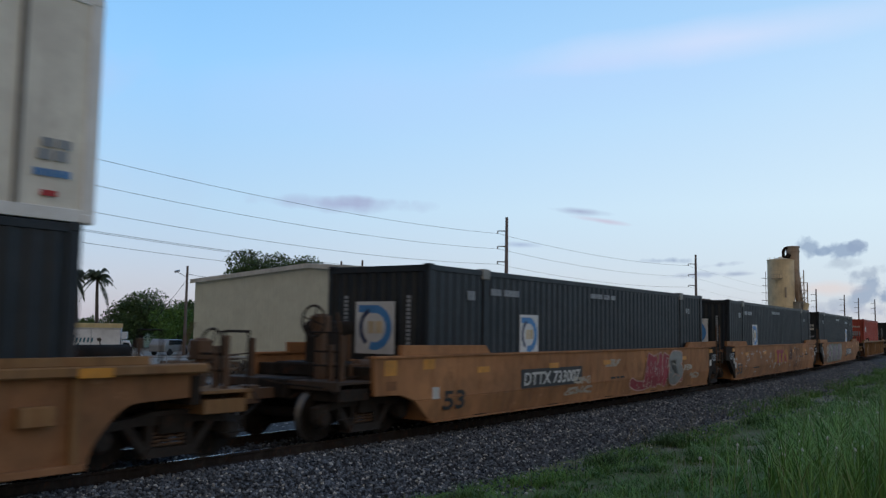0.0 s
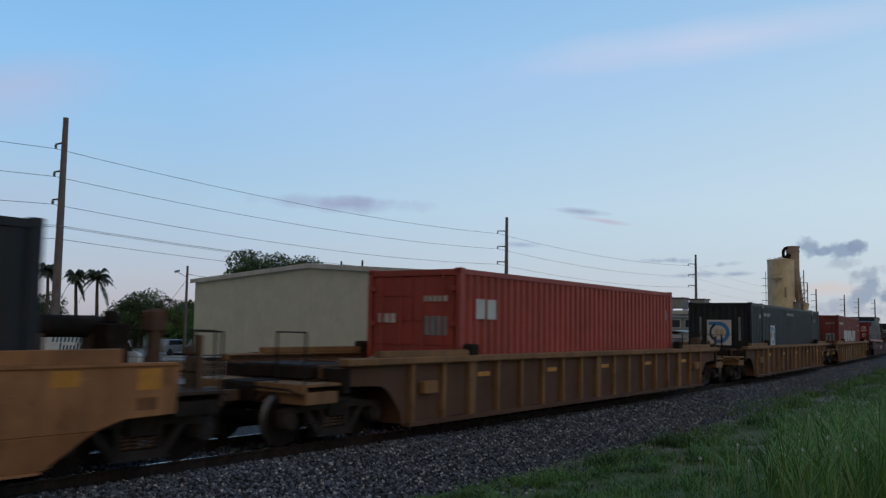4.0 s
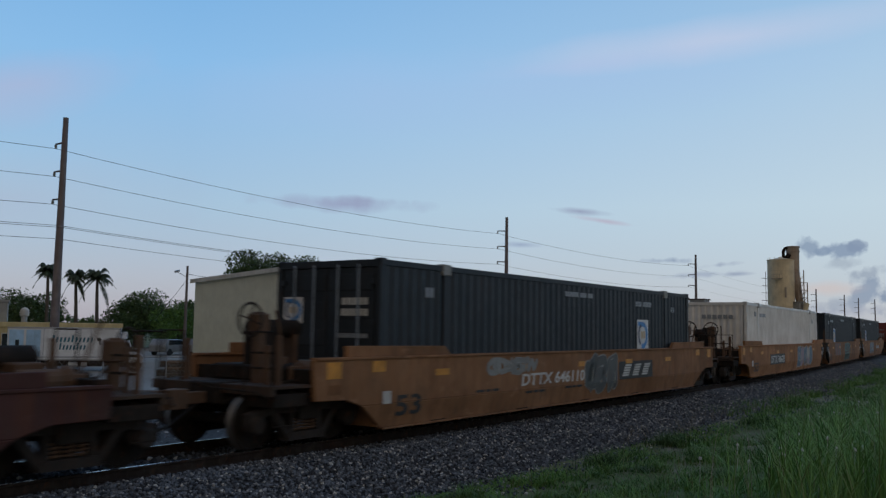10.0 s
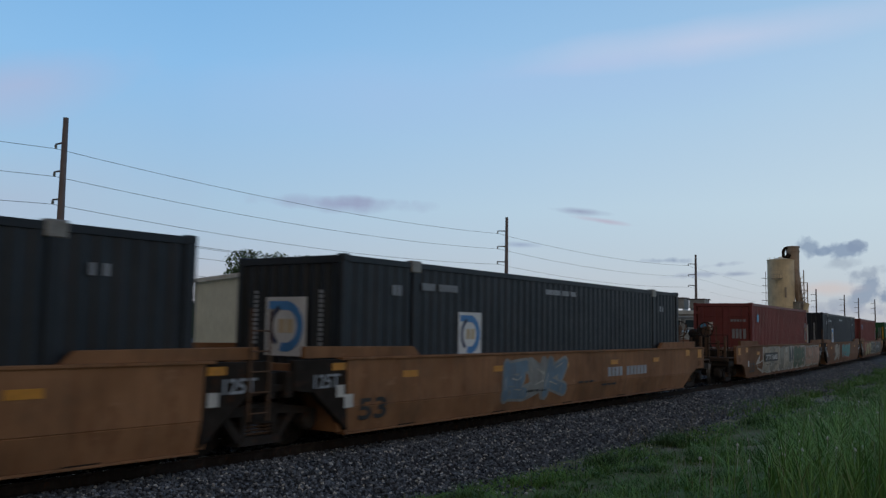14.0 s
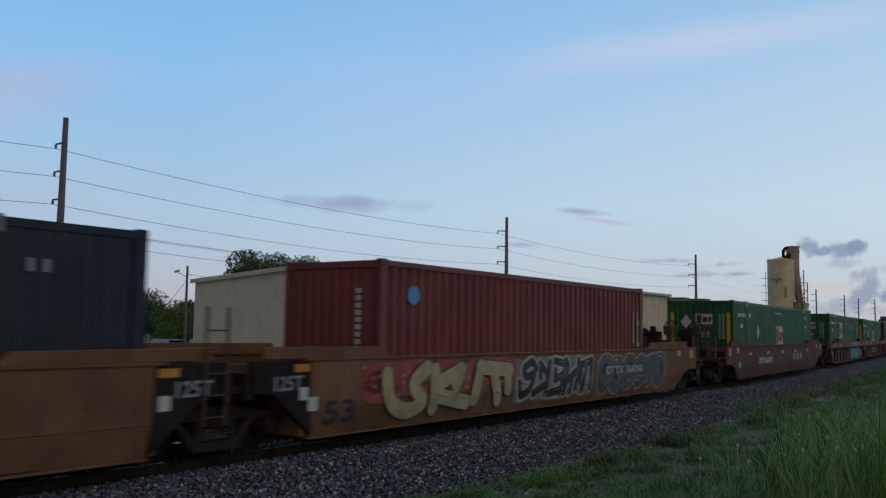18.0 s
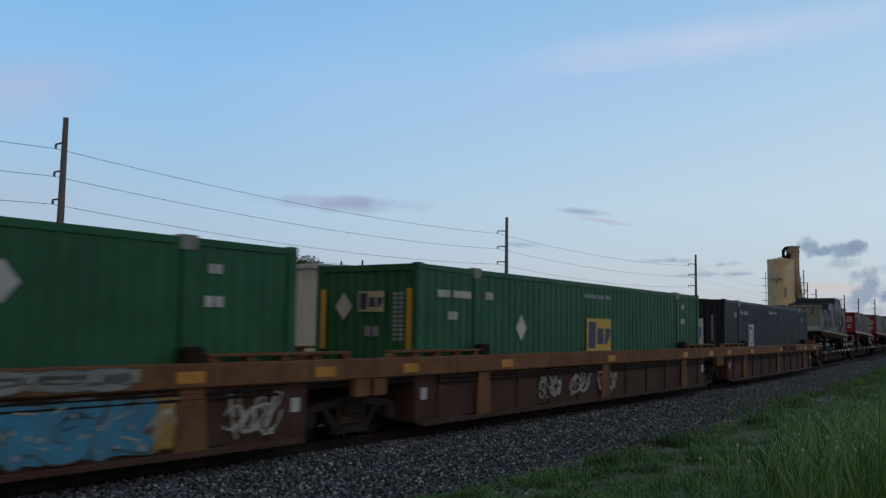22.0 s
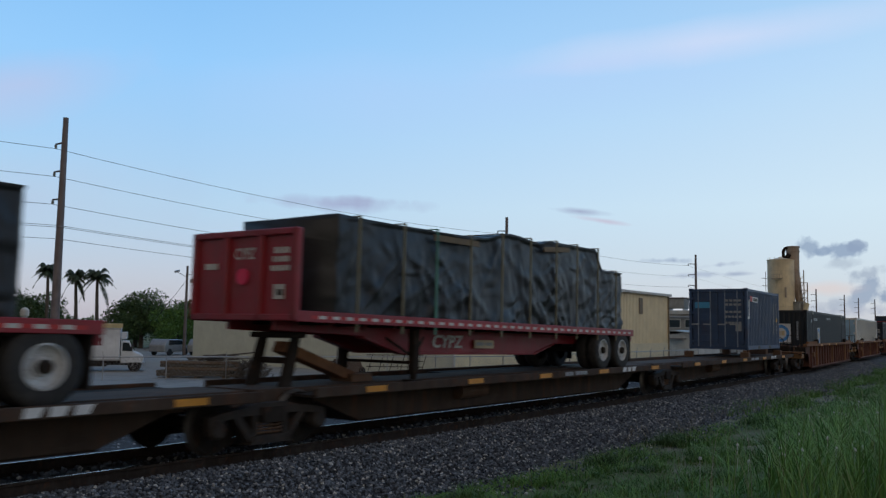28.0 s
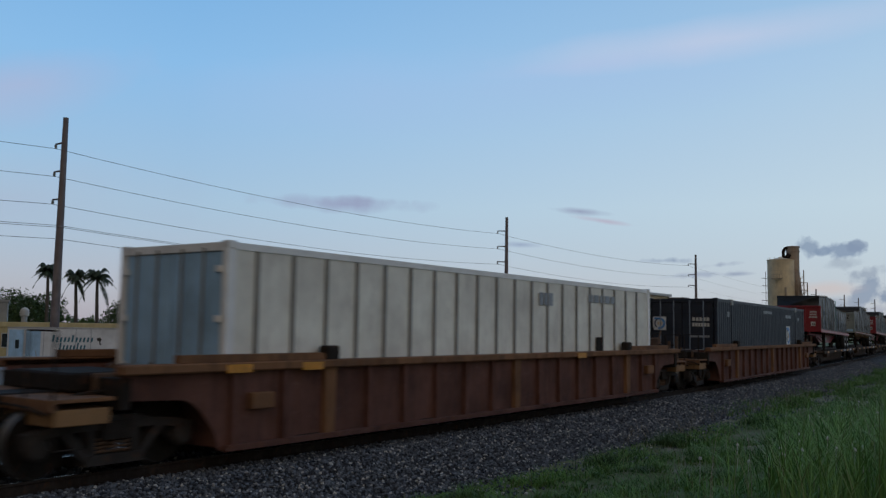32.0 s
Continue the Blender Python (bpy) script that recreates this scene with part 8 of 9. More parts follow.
# ---------------- warehouse ----------------
def make_warehouse():
    x0, x1, y0, y1, ze, zr, zg = 42.83, 77.3, 19.0, 43.4, 5.30, 6.15, -0.95
    hall = thing("warehouse", "beige sheet-metal warehouse with a low gable roof", "building", at=(x0, y0, zg))
    L, B, he, hr = x1 - x0, y1 - y0, ze - zg, zr - zg

    def ribbed_wall(n0, n1, along, at, top, sign, pitch=0.305, deep=0.035):
        g = Geo()
        n = int((n1 - n0) / pitch)
        p = (n1 - n0) / n
        cols = []
        for i in range(n):
            a = n0 + i * p
            cols += [(a, 0.0), (a + p * 0.62, 0.0), (a + p * 0.72, deep), (a + p * 0.90, deep)]
        cols.append((n1, 0.0))
        for (a, da), (b, db) in zip(cols, cols[1:]):
            q = [(a, at + sign * da, 0.0), (b, at + sign * db, 0.0), (b, at + sign * db, top(b)), (a, at + sign * da, top(a))]
            g.poly(q if along == "x" else [(v, u, z) for u, v, z in q])
        return g
    gable = lambda y: he + (hr - he) * (1 - abs(y - B / 2) / (B / 2))
    part("wall", ribbed_wall(0, L, "x", 0.0, lambda a: he, -1), M["cream"], hall, "cream ribbed sheet-metal side wall, tinted brighter as the lit side")
    part("base_wall", Geo().box(0.1, L, -0.075, -0.02, 0.0, 1.78), M["cream"], hall, "smooth cream foot of the wall")
    part("wall", ribbed_wall(0, L, "x", B, lambda a: he, 1), M["cream"], hall)
    part("wall", ribbed_wall(0, B, "y", 0.0, gable, -1, 0.305, 0.008), M["beige"], hall, "beige ribbed sheet-metal gable wall")
    part("wall", ribbed_wall(0, B, "y", L, gable, 1), M["beige"], hall)
    for s, (a, b) in enumerate(((0, B / 2), (B / 2, B))):
        za, zb = (he, hr) if s == 0 else (hr, he)
        ya, yb = (a - 0.25, b) if s == 0 else (a, b + 0.25)
        part("roof", Geo().prism([(ya, za - 0.02), (yb, zb - 0.02), (yb, zb + 0.06), (ya, za + 0.06)], -0.25, L + 0.25, "x"), M["roofsheet"], hall, "galvanised sheet roof")
        part("gable_trim", Geo().prism([(ya, za - 0.22), (yb, zb - 0.22), (yb, zb + 0.09), (ya, za + 0.09)], -0.31, -0.26, "x"), M["trimwhite"], hall, "pale roof trim")
    part("gutter", Geo().box(-0.2, L + 0.2, -0.36, -0.14, he - 0.16, he + 0.07), M["trimwhite"], hall, "pale eaves gutter", bevel=0.03)
    for x in (0.0, 17.75, L):
        part("downpipe", Geo().box(x - 0.09, x + 0.09, -0.16, -0.045, 0.0, he - 0.1), M["vent"] if x else M["trimwhite"], hall, "brown downpipe" if x else "pale downpipe", bevel=0.015)
    part("base_band", Geo().box(0.1, L, -0.095, -0.04, 1.78, 1.83), M["cream"], hall, "thin drip flashing")
    for x in (5.0, 12.9, 19.9, 27.8):
        w = part("louvre_window", Geo().box(x, x + 0.78, -0.075, -0.03, 4.36, 5.75), M["vent"], hall, "tall narrow louvred window")
        part("pane", Geo().box(x + 0.08, x + 0.70, -0.085, -0.078, 4.46, 5.65), M["vent"], w)
        for k in range(9):
            part("slat", Geo().prism([(x + 0.09, 4.5 + k * 0.125), (x + 0.69, 4.5 + k * 0.125), (x + 0.69, 4.54 + k * 0.125), (x + 0.09, 4.54 + k * 0.125)], -0.098, -0.086), M["vent"], w)
    for y in (10.0, 12.0):
        part("roof_pipe", Geo().tube((3.0, y, hr - 0.2), (3.0, y, hr + 0.45), 0.07), M["pole"], hall)


# ---------------- poles and wires ----------------
POLES = [(-26.0, 39.6), (29.51, 39.86), (85.0, 41.32), (142.04, 39.33), (267.68, 48.43), (308.9, 48.89), (339.17, 50.12), (351.21, 46.78)]


def pole_thing(x, y, near):
    p = thing("utility_pole", "tall brown steel utility pole with three side arms", "utility pole", "utility poles", at=(x, y, -0.95))
    top = 15.8
    part("pole_shaft", Geo().lathe([(0.0, 0.30), (2.0, 0.28), (top, 0.165), (top + 0.02, 0.06)], 14, "z"), M["pole"], p, smooth=True)
    for z in (14.2, 12.4, 10.6):
        g = Geo().tube((0, 0, z), (0.2, 1.35, z + 0.10), 0.075, 0.05, 8)
        arm = part("side_arm", g, M["pole"], p)
        part("insulator", Geo().lathe([(0, 0.04), (0.03, 0.10), (0.08, 0.06), (0.12, 0.10), (0.16, 0.06), (0.20, 0.10), (0.30, 0.04)], 8, "z", (0.2, 1.35, z - 0.2)), M["block"], arm)
    if near:
        part("pole_band", Geo().lathe([(8.8, 0.215), (8.86, 0.225), (8.95, 0.215)], 12, "z"), M["galv"], p)
        part("conduit", Geo().tube((0.22, 0.0, 0.0), (0.19, 0.0, 5.0), 0.04), M["galv"], p)


def wire(name, a, b, sag, r):
    a, b = Vector(a), Vector(b)
    n = 18
    pts = []
    for i in range(n + 1):
        t = i / n
        q = a.lerp(b, t)
        q.z -= 4 * sag * t * (1 - t)
        pts.append(q)
    return Geo().path(pts, r, 5)


def make_poles():
    for i, (x, y) in enumerate(POLES):
        pole_thing(x, y, i == 1)
    for k, z in enumerate((13.05, 11.25, 9.45)):
        line = thing("power_line", "thin dark overhead power line", "cable", "overhead lines", at=(0, 0, 0))
        for i, ((xa, ya), (xb, yb)) in enumerate(zip(POLES[:4], POLES[1:5])):
            part("span", wire("span", (xa + 0.2, ya + 1.35, z), (xb + 0.2, yb + 1.35, z), 0.75, 0.016 if i < 3 else 0.010), M["wire"], line)
    for k, (z, dy) in enumerate(((8.0, 0.2), (7.85, -0.2), (7.15, 0.2))):
        line = thing("phone_line", "thin dark overhead phone line", "cable", "overhead lines", at=(0, 0, 0))
        for (xa, ya), (xb, yb) in zip(POLES[:2], POLES[1:3]):
            part("span", wire("span", (xa, ya + dy, z), (xb, yb + dy, z), 0.6, 0.015), M["wire"], line)


make_ground()
make_track()
make_grass()
make_warehouse()
make_poles()

# ---------------- fence ----------------
FENCE = [(20.0, 30.9), (30.6, 25.0), (41.5, 19.3), (46.0, 17.4), (82.0, 17.8)]


def make_fence():
    top, zg = 0.25, -0.95
    fence = thing("chain_link_fence", "galvanised chain-link fence with a bright top rail", "fence", at=(0, 0, 0))
    for (xa, ya), (xb, yb) in zip(FENCE, FENCE[1:]):
        a, b = Vector((xa, ya, 0)), Vector((xb, yb, 0))
        L = (b - a).length
        n = max(1, round(L / 2.9))
        d = (b - a).normalized()
        for i in range(n + 1):
            p = a.lerp(b, i / n)
            post = part("post", cached("fencepost", lambda: Geo().tube((0, 0, -0.3), (0, 0, top - zg + 0.03), 0.03, sides=8).lathe([(top - zg + 0.02, 0.04), (top - zg + 0.08, 0.015)], 8, "z").mesh("post", M["galv"])), None, fence, at=(p.x, p.y, zg))
            part("arm", cached("fencearm", lambda: Geo().tube((0, 0, top - zg), (-0.16, -0.16, top - zg + 0.30), 0.014, sides=6).mesh("arm", M["galv"])), None, post)
        part("top_rail", Geo().tube((xa, ya, top), (xb, yb, top), 0.032, sides=8), M["galv"], fence, "bright top rail")
        part("bottom_wire", Geo().tube((xa, ya, zg + 0.06), (xb, yb, zg + 0.06), 0.008, sides=5), M["galv"], fence)
        # the net: crossing wires
        g = Geo()
        step, h = 0.22, top - zg
        m = int(L / step)
        for i in range(m):
            for sgn in (1, -1):
                s0 = i * step
                p0 = a + d * s0
                p1 = a + d * min(L, max(0, s0 + sgn * h * 0.8))
                q = [Vector((p0.x, p0.y, zg + 0.05)), Vector((p1.x, p1.y, top))]
                up = d * 0.004
                g.poly([q[0] - up, q[0] + up, q[1] + up, q[1] - up])
        tagged(part("net", g, M["galv"], fence, "thin galvanised wire net"), kind="stuff")


# ---------------- delivery truck ----------------
def make_truck():
    nose = Vector((31.35, 35.75, 0))
    rear = nose + Vector((-6.0 * math.cos(radians(36)), 6.0 * math.sin(radians(36)), 0))
    ang = math.degrees(math.atan2(nose.y - rear.y, nose.x - rear.x))
    tk = thing("delivery_truck", "white box truck with a short hooded cab, parked in the yard", "truck")
    tk.matrix_world = pose(rear.x, rear.y, -0.95, 0, 0, ang)
    L, lo, hi = 6.1, 0.70, 2.58
    part("cargo_box", Geo().box(0, L, -1.1, 1.1, lo, hi), M["truckwhite"], tk, "white cargo box", bevel=0.03)
    for z in (lo, hi - 0.05):
        for y in (-1.12, 1.1):
            part("box_rail", Geo().box(-0.02, L + 0.02, y, y + 0.02, z - 0.03, z + 0.06), M["galv"], tk)
    part("rear_door", Geo().box(-0.03, 0.0, -1.0, 1.0, lo + 0.08, hi - 0.1), M["paleblue"], tk, "pale blue-grey rear door")
    for y in (-1.106, 1.106):
        for a, b in ((0.08, 0.85), (0.98, 1.75)):
            part("side_panel", Geo().box(a, b, y - 0.006, y + 0.006, lo + 0.12, hi - 0.15), M["paleblue"], tk, "pale blue side panel")
        part("side_hatch", Geo().box(0.42, 0.62, y - 0.012, y + 0.012, 1.35, 1.85), M["glass"], tk, "small dark hatch")
        # two lines of slanted writing, and a dark leaping mark
        for z, a, b, n, h0 in ((1.74, 2.35, 4.65, 11, 0.27), (1.30, 2.75, 4.25, 8, 0.26)):
            g = Geo()
            st = (b - a) / n
            for i in range(n):
                h = h0 * (1.5 if i in (0, 5) else 1.0)
                g.prism([(a + i * st, z), (a + (i + 0.5) * st, z), (a + (i + 0.74) * st, z + h), (a + (i + 0.25) * st, z + h)], y - 0.004, y + 0.004)
            tagged(part("lettering", g, M["tealdark"], tk), kind="stuff")
        part("emblem", Geo().prism([(4.78, 1.98), (4.95, 2.02), (5.06, 1.92), (5.0, 1.72), (5.08, 1.55), (4.96, 1.6), (4.92, 1.8), (4.8, 1.86)], y - 0.005, y + 0.005), M["black"], tk, "dark leaping mark")
        for x in (1.9, 3.62, 4.45):
            part("panel_seam", Geo().box(x, x + 0.03, y - 0.004, y + 0.004, lo + 0.08, hi - 0.1), M["grey"], tk)
    unit = part("cooling_unit", Geo().box(L, L + 0.36, -0.75, 0.75, 1.92, 2.36), M["truckwhite"], tk, "white cooling unit over the cab", bevel=0.05)
    part("grille", Geo().box(L + 0.36, L + 0.375, -0.6, 0.6, 2.0, 2.2), M["grey"], unit)
    cab = [(L + 0.04, 0.50), (L + 1.30, 0.50), (L + 1.36, 0.78), (L + 1.22, 1.02), (L + 0.80, 1.20), (L + 0.52, 1.82), (L + 0.04, 1.86)]
    part("cab", Geo().prism(cab, -0.98, 0.98), M["truckwhite"], tk, "white short-nosed cab", bevel=0.06)
    for y in (-0.985, 0.985):
        part("side_window", Geo().prism([(L + 0.14, 1.24), (L + 0.72, 1.22), (L + 0.48, 1.72), (L + 0.14, 1.74)], y - 0.006, y + 0.006), M["glass"], tk, "dark side window")
        part("mirror", Geo().box(L + 0.62, L + 0.72, y * 1.18 - 0.05, y * 1.18 + 0.05, 1.25, 1.62), M["black"], tk)
        part("fender", Geo().prism([(L + 0.45, 0.55), (L + 0.58, 0.84), (L + 1.12, 0.84), (L + 1.24, 0.55)], y - 0.05, y + 0.05), M["truckwhite"], tk, bevel=0.02)
    part("windscreen", Geo().prism([(L + 0.80, 1.21), (L + 0.52, 1.82), (L + 0.535, 1.82), (L + 0.815, 1.21)], -0.88, 0.88), M["glass"], tk)
    part("chassis_beam", Geo().box(0.1, L + 1.1, -0.45, -0.3, 0.38, 0.64), M["under"], tk)
    part("chassis_beam", Geo().box(0.1, L + 1.1, 0.3, 0.45, 0.38, 0.64), M["under"], tk)
    part("side_skirt", Geo().box(2.0, 5.4, -1.0, -0.9, 0.32, 0.66), M["under"], tk)
    part("fuel_tank", Geo().lathe([(3.3, 0.17), (3.8, 0.17)], 12, "x", (0, -1.02, 0.42)), M["galv"], tk, "bright fuel tank")
    part("fuel_tank", Geo().lathe([(4.0, 0.15), (4.3, 0.15)], 12, "x", (0, -1.02, 0.42)), M["galv"], tk, "bright fuel tank")
    part("bumper", Geo().box(L + 1.30, L + 1.42, -1.0, 1.0, 0.36, 0.58), M["galv"], tk, bevel=0.03)
    for x in (0.5, 1.45, L + 0.86):
        for y in (-0.88, 0.88):
            w = part("tyre", Geo().lathe([(-0.11, 0.22), (-0.12, 0.30), (-0.09, 0.38), (0.09, 0.38), (0.12, 0.30), (0.11, 0.22)], 22, "y"), M["tyre"], tk, "black truck tyre", at=(x, y, 0.38), smooth=True)
            k = 1 if y > 0 else -1
            part("rim", Geo().lathe([(k * 0.11, 0.215), (k * 0.05, 0.18), (k * 0.06, 0.0)], 16, "y"), M["rim"], w, "pale steel rim")


# ---------------- yard: lumber, junk, low buildings ----------------
def make_yard():
    # stacked timber behind the fence, seen along its length
    o, e = Vector((28.98, 28.61, -0.95)), Vector((31.5, 24.95, -0.95))
    d = (e - o).normalized()
    ang = math.degrees(math.atan2(d.y, d.x))
    stack = thing("timber_stack", "stack of grey-brown timber baulks with branches on top", "timber stack")
    stack.matrix_world = pose(o.x, o.y, -0.95, 0, 0, ang)
    rnd = random.Random(8)
    L = (e - o).length
    for k in range(5):
        z = 0.10 + k * 0.165
        for j in range(4):
            a = rnd.uniform(-0.15, 0.3) + 0.07 * k
            ln = L - 0.12 * k + rnd.uniform(-0.5, 0.15)
            part("plank", Geo().box(a, a + ln, j * 0.30 + rnd.uniform(-0.06, 0.06), j * 0.30 + 0.24, z, z + 0.155), M["lumber"] if rnd.random() < 0.6 else M["bark"], stack, bevel=0.03)
    for k in range(3):
        part("bearer", Geo().box(0.5 + k * 1.5, 0.65 + k * 1.5, 0, 1.2, 0.0, 0.10), M["lumber"], stack)
    for k in range(9):
        a, z = 1.9 + rnd.uniform(-0.4, 0.9), 0.95 + k * 0.03
        part("branch", Geo().tube((a, rnd.uniform(0, 1.1), z), (a + rnd.uniform(1.6, 2.6), rnd.uniform(0, 1.1), z + rnd.uniform(0.0, 0.30)), 0.06, 0.03, 6), M["bark"], stack)
    brush = thing("brush_pile", "dark pile of cut brush beside the timber", "brush pile", at=(32.0, 24.5, -0.95))
    g = Geo()
    for k in range(420):
        a = rnd.uniform(0, 6.28)
        r, z = rnd.random() ** 0.5 * 1.1, rnd.random() * 0.9
        r *= 1 - z * 0.5
        p = Vector((r * math.cos(a), r * math.sin(a), z))
        q = p + Vector((rnd.uniform(-0.4, 0.4), rnd.uniform(-0.4, 0.4), rnd.uniform(-0.1, 0.25)))
        g.tube(p, q, 0.03, 0.015, 4)
    tagged(part("brushwood", g, M["bark"], brush), kind="stuff")
    # old machine part on the yard
    mc = thing("scrap_machine", "dark rusty machine part standing in the yard", "scrap", at=(37.4, 22.6, -0.95))
    part("casing", Geo().prism([(-0.75, 0.0), (0.9, 0.0), (1.0, 0.55), (0.7, 1.0), (-0.75, 1.05)], -0.4, 0.4), M["rusty"], mc, bevel=0.04)
    for k in range(4):
        part("fin", Geo().box(-0.95, -0.72, -0.42, 0.42, 0.2 + k * 0.22, 0.27 + k * 0.22), M["under"], mc)
    part("roller", Geo().lathe([(-0.5, 0.22), (0.5, 0.22)], 12, "y", (0.85, 0, 0.35)), M["under"], mc)
    # steel rack of bars
    rk = thing("steel_rack", "dark steel lattice rack lying in the yard", "rack")
    rk.matrix_world = pose(38.3, 21.9, -0.95, 0, 0, -54)
    for z in (0.62, 0.95, 1.28):
        part("bar", Geo().tube((0, 0, z), (3.3, 0.0, z + (0.03 if z > 1 else 0)), 0.022), M["under"], rk)
    for k in range(6):
        part("bar", Geo().tube((k * 0.62, 0, 0.0), (k * 0.62 + 0.35, 0, 1.3), 0.02), M["under"], rk)
    for k in range(4):
        part("bar", Geo().tube((0.2 + k * 0.8, 0.5, 0.5), (0.2 + k * 0.8, -0.1, 0.75), 0.02), M["under"], rk)
    # low yellow building behind the truck
    yb = thing("low_building", "low pale yellow building with a flat roof", "building")
    yb.matrix_world = pose(36.98, 43.83, -0.95, 0, 0, -34)
    part("wall", Geo().box(-9.3, -0.1, 0.1, 6, 0, 2.5), M["yellowwall"], yb)
    part("roof", Geo().box(-9.4, 0, 0, 6.2, 2.5, 2.86), M["yellowwall"], yb, bevel=0.03)
    for k in range(4):
        a = -9.0 + k * 0.6
        w = part("window", Geo().box(a, a + 0.45, 0.06, 0.12, 1.1, 2.1), M["trimwhite"], yb)
        part("pane", Geo().box(a + 0.05, a + 0.4, 0.045, 0.058, 1.15, 2.05), M["glass"], w)
    vent = thing("roof_ventilator", "round white roof ventilator", "ventilator", at=(31.9, 47.9, 1.88))
    part("neck", Geo().lathe([(0.0, 0.2), (0.5, 0.2)], 12, "z"), M["galv"], vent)
    part("hood", Geo().lathe([(0.45, 0.26), (0.52, 0.32), (0.62, 0.26), (0.68, 0.33), (0.78, 0.27), (0.84, 0.31), (1.0, 0.18), (1.06, 0.04)], 14, "z"), M["trimwhite"], vent, smooth=True)
    gb = thing("block_building", "grey block building with a flat parapet", "building")
    gb.matrix_world = pose(31.16, 48.6, -0.95, 0, 0, -28)
    part("wall", Geo().box(-4.5, -0.1, 0, 8, 0, 4.2), M["block"], gb)
    part("parapet", Geo().box(-4.6, 0.0, -0.1, 8.1, 4.2, 4.4), M["block"], gb, bevel=0.02)
    part("door", Geo().box(-1.6, -0.7, -0.05, 0.0, 0.0, 2.1), M["glass"], gb)
    # small parked van and cart by the wall
    for k, (x, y, m) in enumerate(((50.6, 56.6, "galv"), (53.6, 55.0, "galv"))):
        v = thing("parked_car", "small parked car in the shade of trees", "car")
        v.matrix_world = pose(x, y, -0.95, 0, 0, 20)
        part("body", Geo().prism([(-2.1, 0.35), (2.1, 0.35), (2.1, 0.85), (1.2, 0.95), (0.7, 1.45), (-1.6, 1.5), (-2.1, 0.95)], -0.85, 0.85), M[m], v, bevel=0.06)
        for s in (-1, 1):
            part("window", Geo().prism([(-1.5, 0.98), (1.0, 0.98), (0.6, 1.38), (-1.45, 1.42)], s * 0.855, s * 0.862), M["glass"], v)
            for xx in (-1.3, 1.3):
                part("wheel", Geo().lathe([(-0.1, 0.32), (0.1, 0.32)], 16, "y", (xx, s * 0.78, 0.33)), M["tyre"], v)
    # building seen past the warehouse, and the white van-like tanks beyond it
    far = thing("far_building", "low grey building with roof units beyond the warehouse", "building", at=(102.0, 22.0, -0.95))
    part("wall", Geo().box(0, 28, 0, 14, 0, 5.0), M["block"], far)
    part("parapet", Geo().box(-0.12, 28.1, -0.12, 14.1, 5.0, 5.45), M["trimwhite"], far, "pale parapet", bevel=0.03)
    for z in (1.3, 3.3):
        for k in range(6):
            w = part("window", Geo().box(-0.06, 0.0, 0.6 + k * 2.2, 2.3 + k * 2.2, z, z + 1.1), M["trimwhite"], far)
            part("pane", Geo().box(-0.075, -0.062, 0.7 + k * 2.2, 2.2 + k * 2.2, z + 0.1, z + 1.0), M["glass"], w)
    for x, y0, y1, h in ((1.0, 2.4, 4.3, 1.3), (1.6, 5.2, 7.4, 1.5), (6.0, 1.0, 2.2, 0.9)):
        u = part("roof_unit", Geo().box(x, x + 1.8, y0, y1, 5.75, 5.45 + h), M["block"], far, "grey roof unit", bevel=0.04)
        part("hood", Geo().box(x - 0.1, x + 1.9, y0 - 0.1, y1 + 0.1, 5.45 + h, 5.6 + h), M["pole"], u, bevel=0.03)
        for dy in (y0 + 0.1, y1 - 0.2):
            part("stand", Geo().box(x + 0.1, x + 1.7, dy, dy + 0.1, 5.4, 5.76), M["galv"], u)
    part("pipe", Geo().path([(-0.3, 1, 0), (-0.3, 1, 4.6), (-0.3, 9, 4.7)], 0.12, 8), M["galv"], far)
    shed = thing("low_shed", "low pale shed beyond the warehouse", "building", at=(88.6, 20.2, -0.95))
    part("wall", Geo().box(0, 7, 0, 5, 0, 2.6), M["trimwhite"], shed)
    part("roof", Geo().prism([(-0.3, 2.6), (2.5, 2.95), (5.3, 2.6), (5.3, 2.7), (2.5, 3.05), (-0.3, 2.7)], -0.3, 7.3, "x"), M["roofsheet"], shed, "pale sheet roof")
    part("awning", Geo().box(-0.9, 0.0, 1.2, 3.0, 2.1, 2.2), M["pole"], shed)


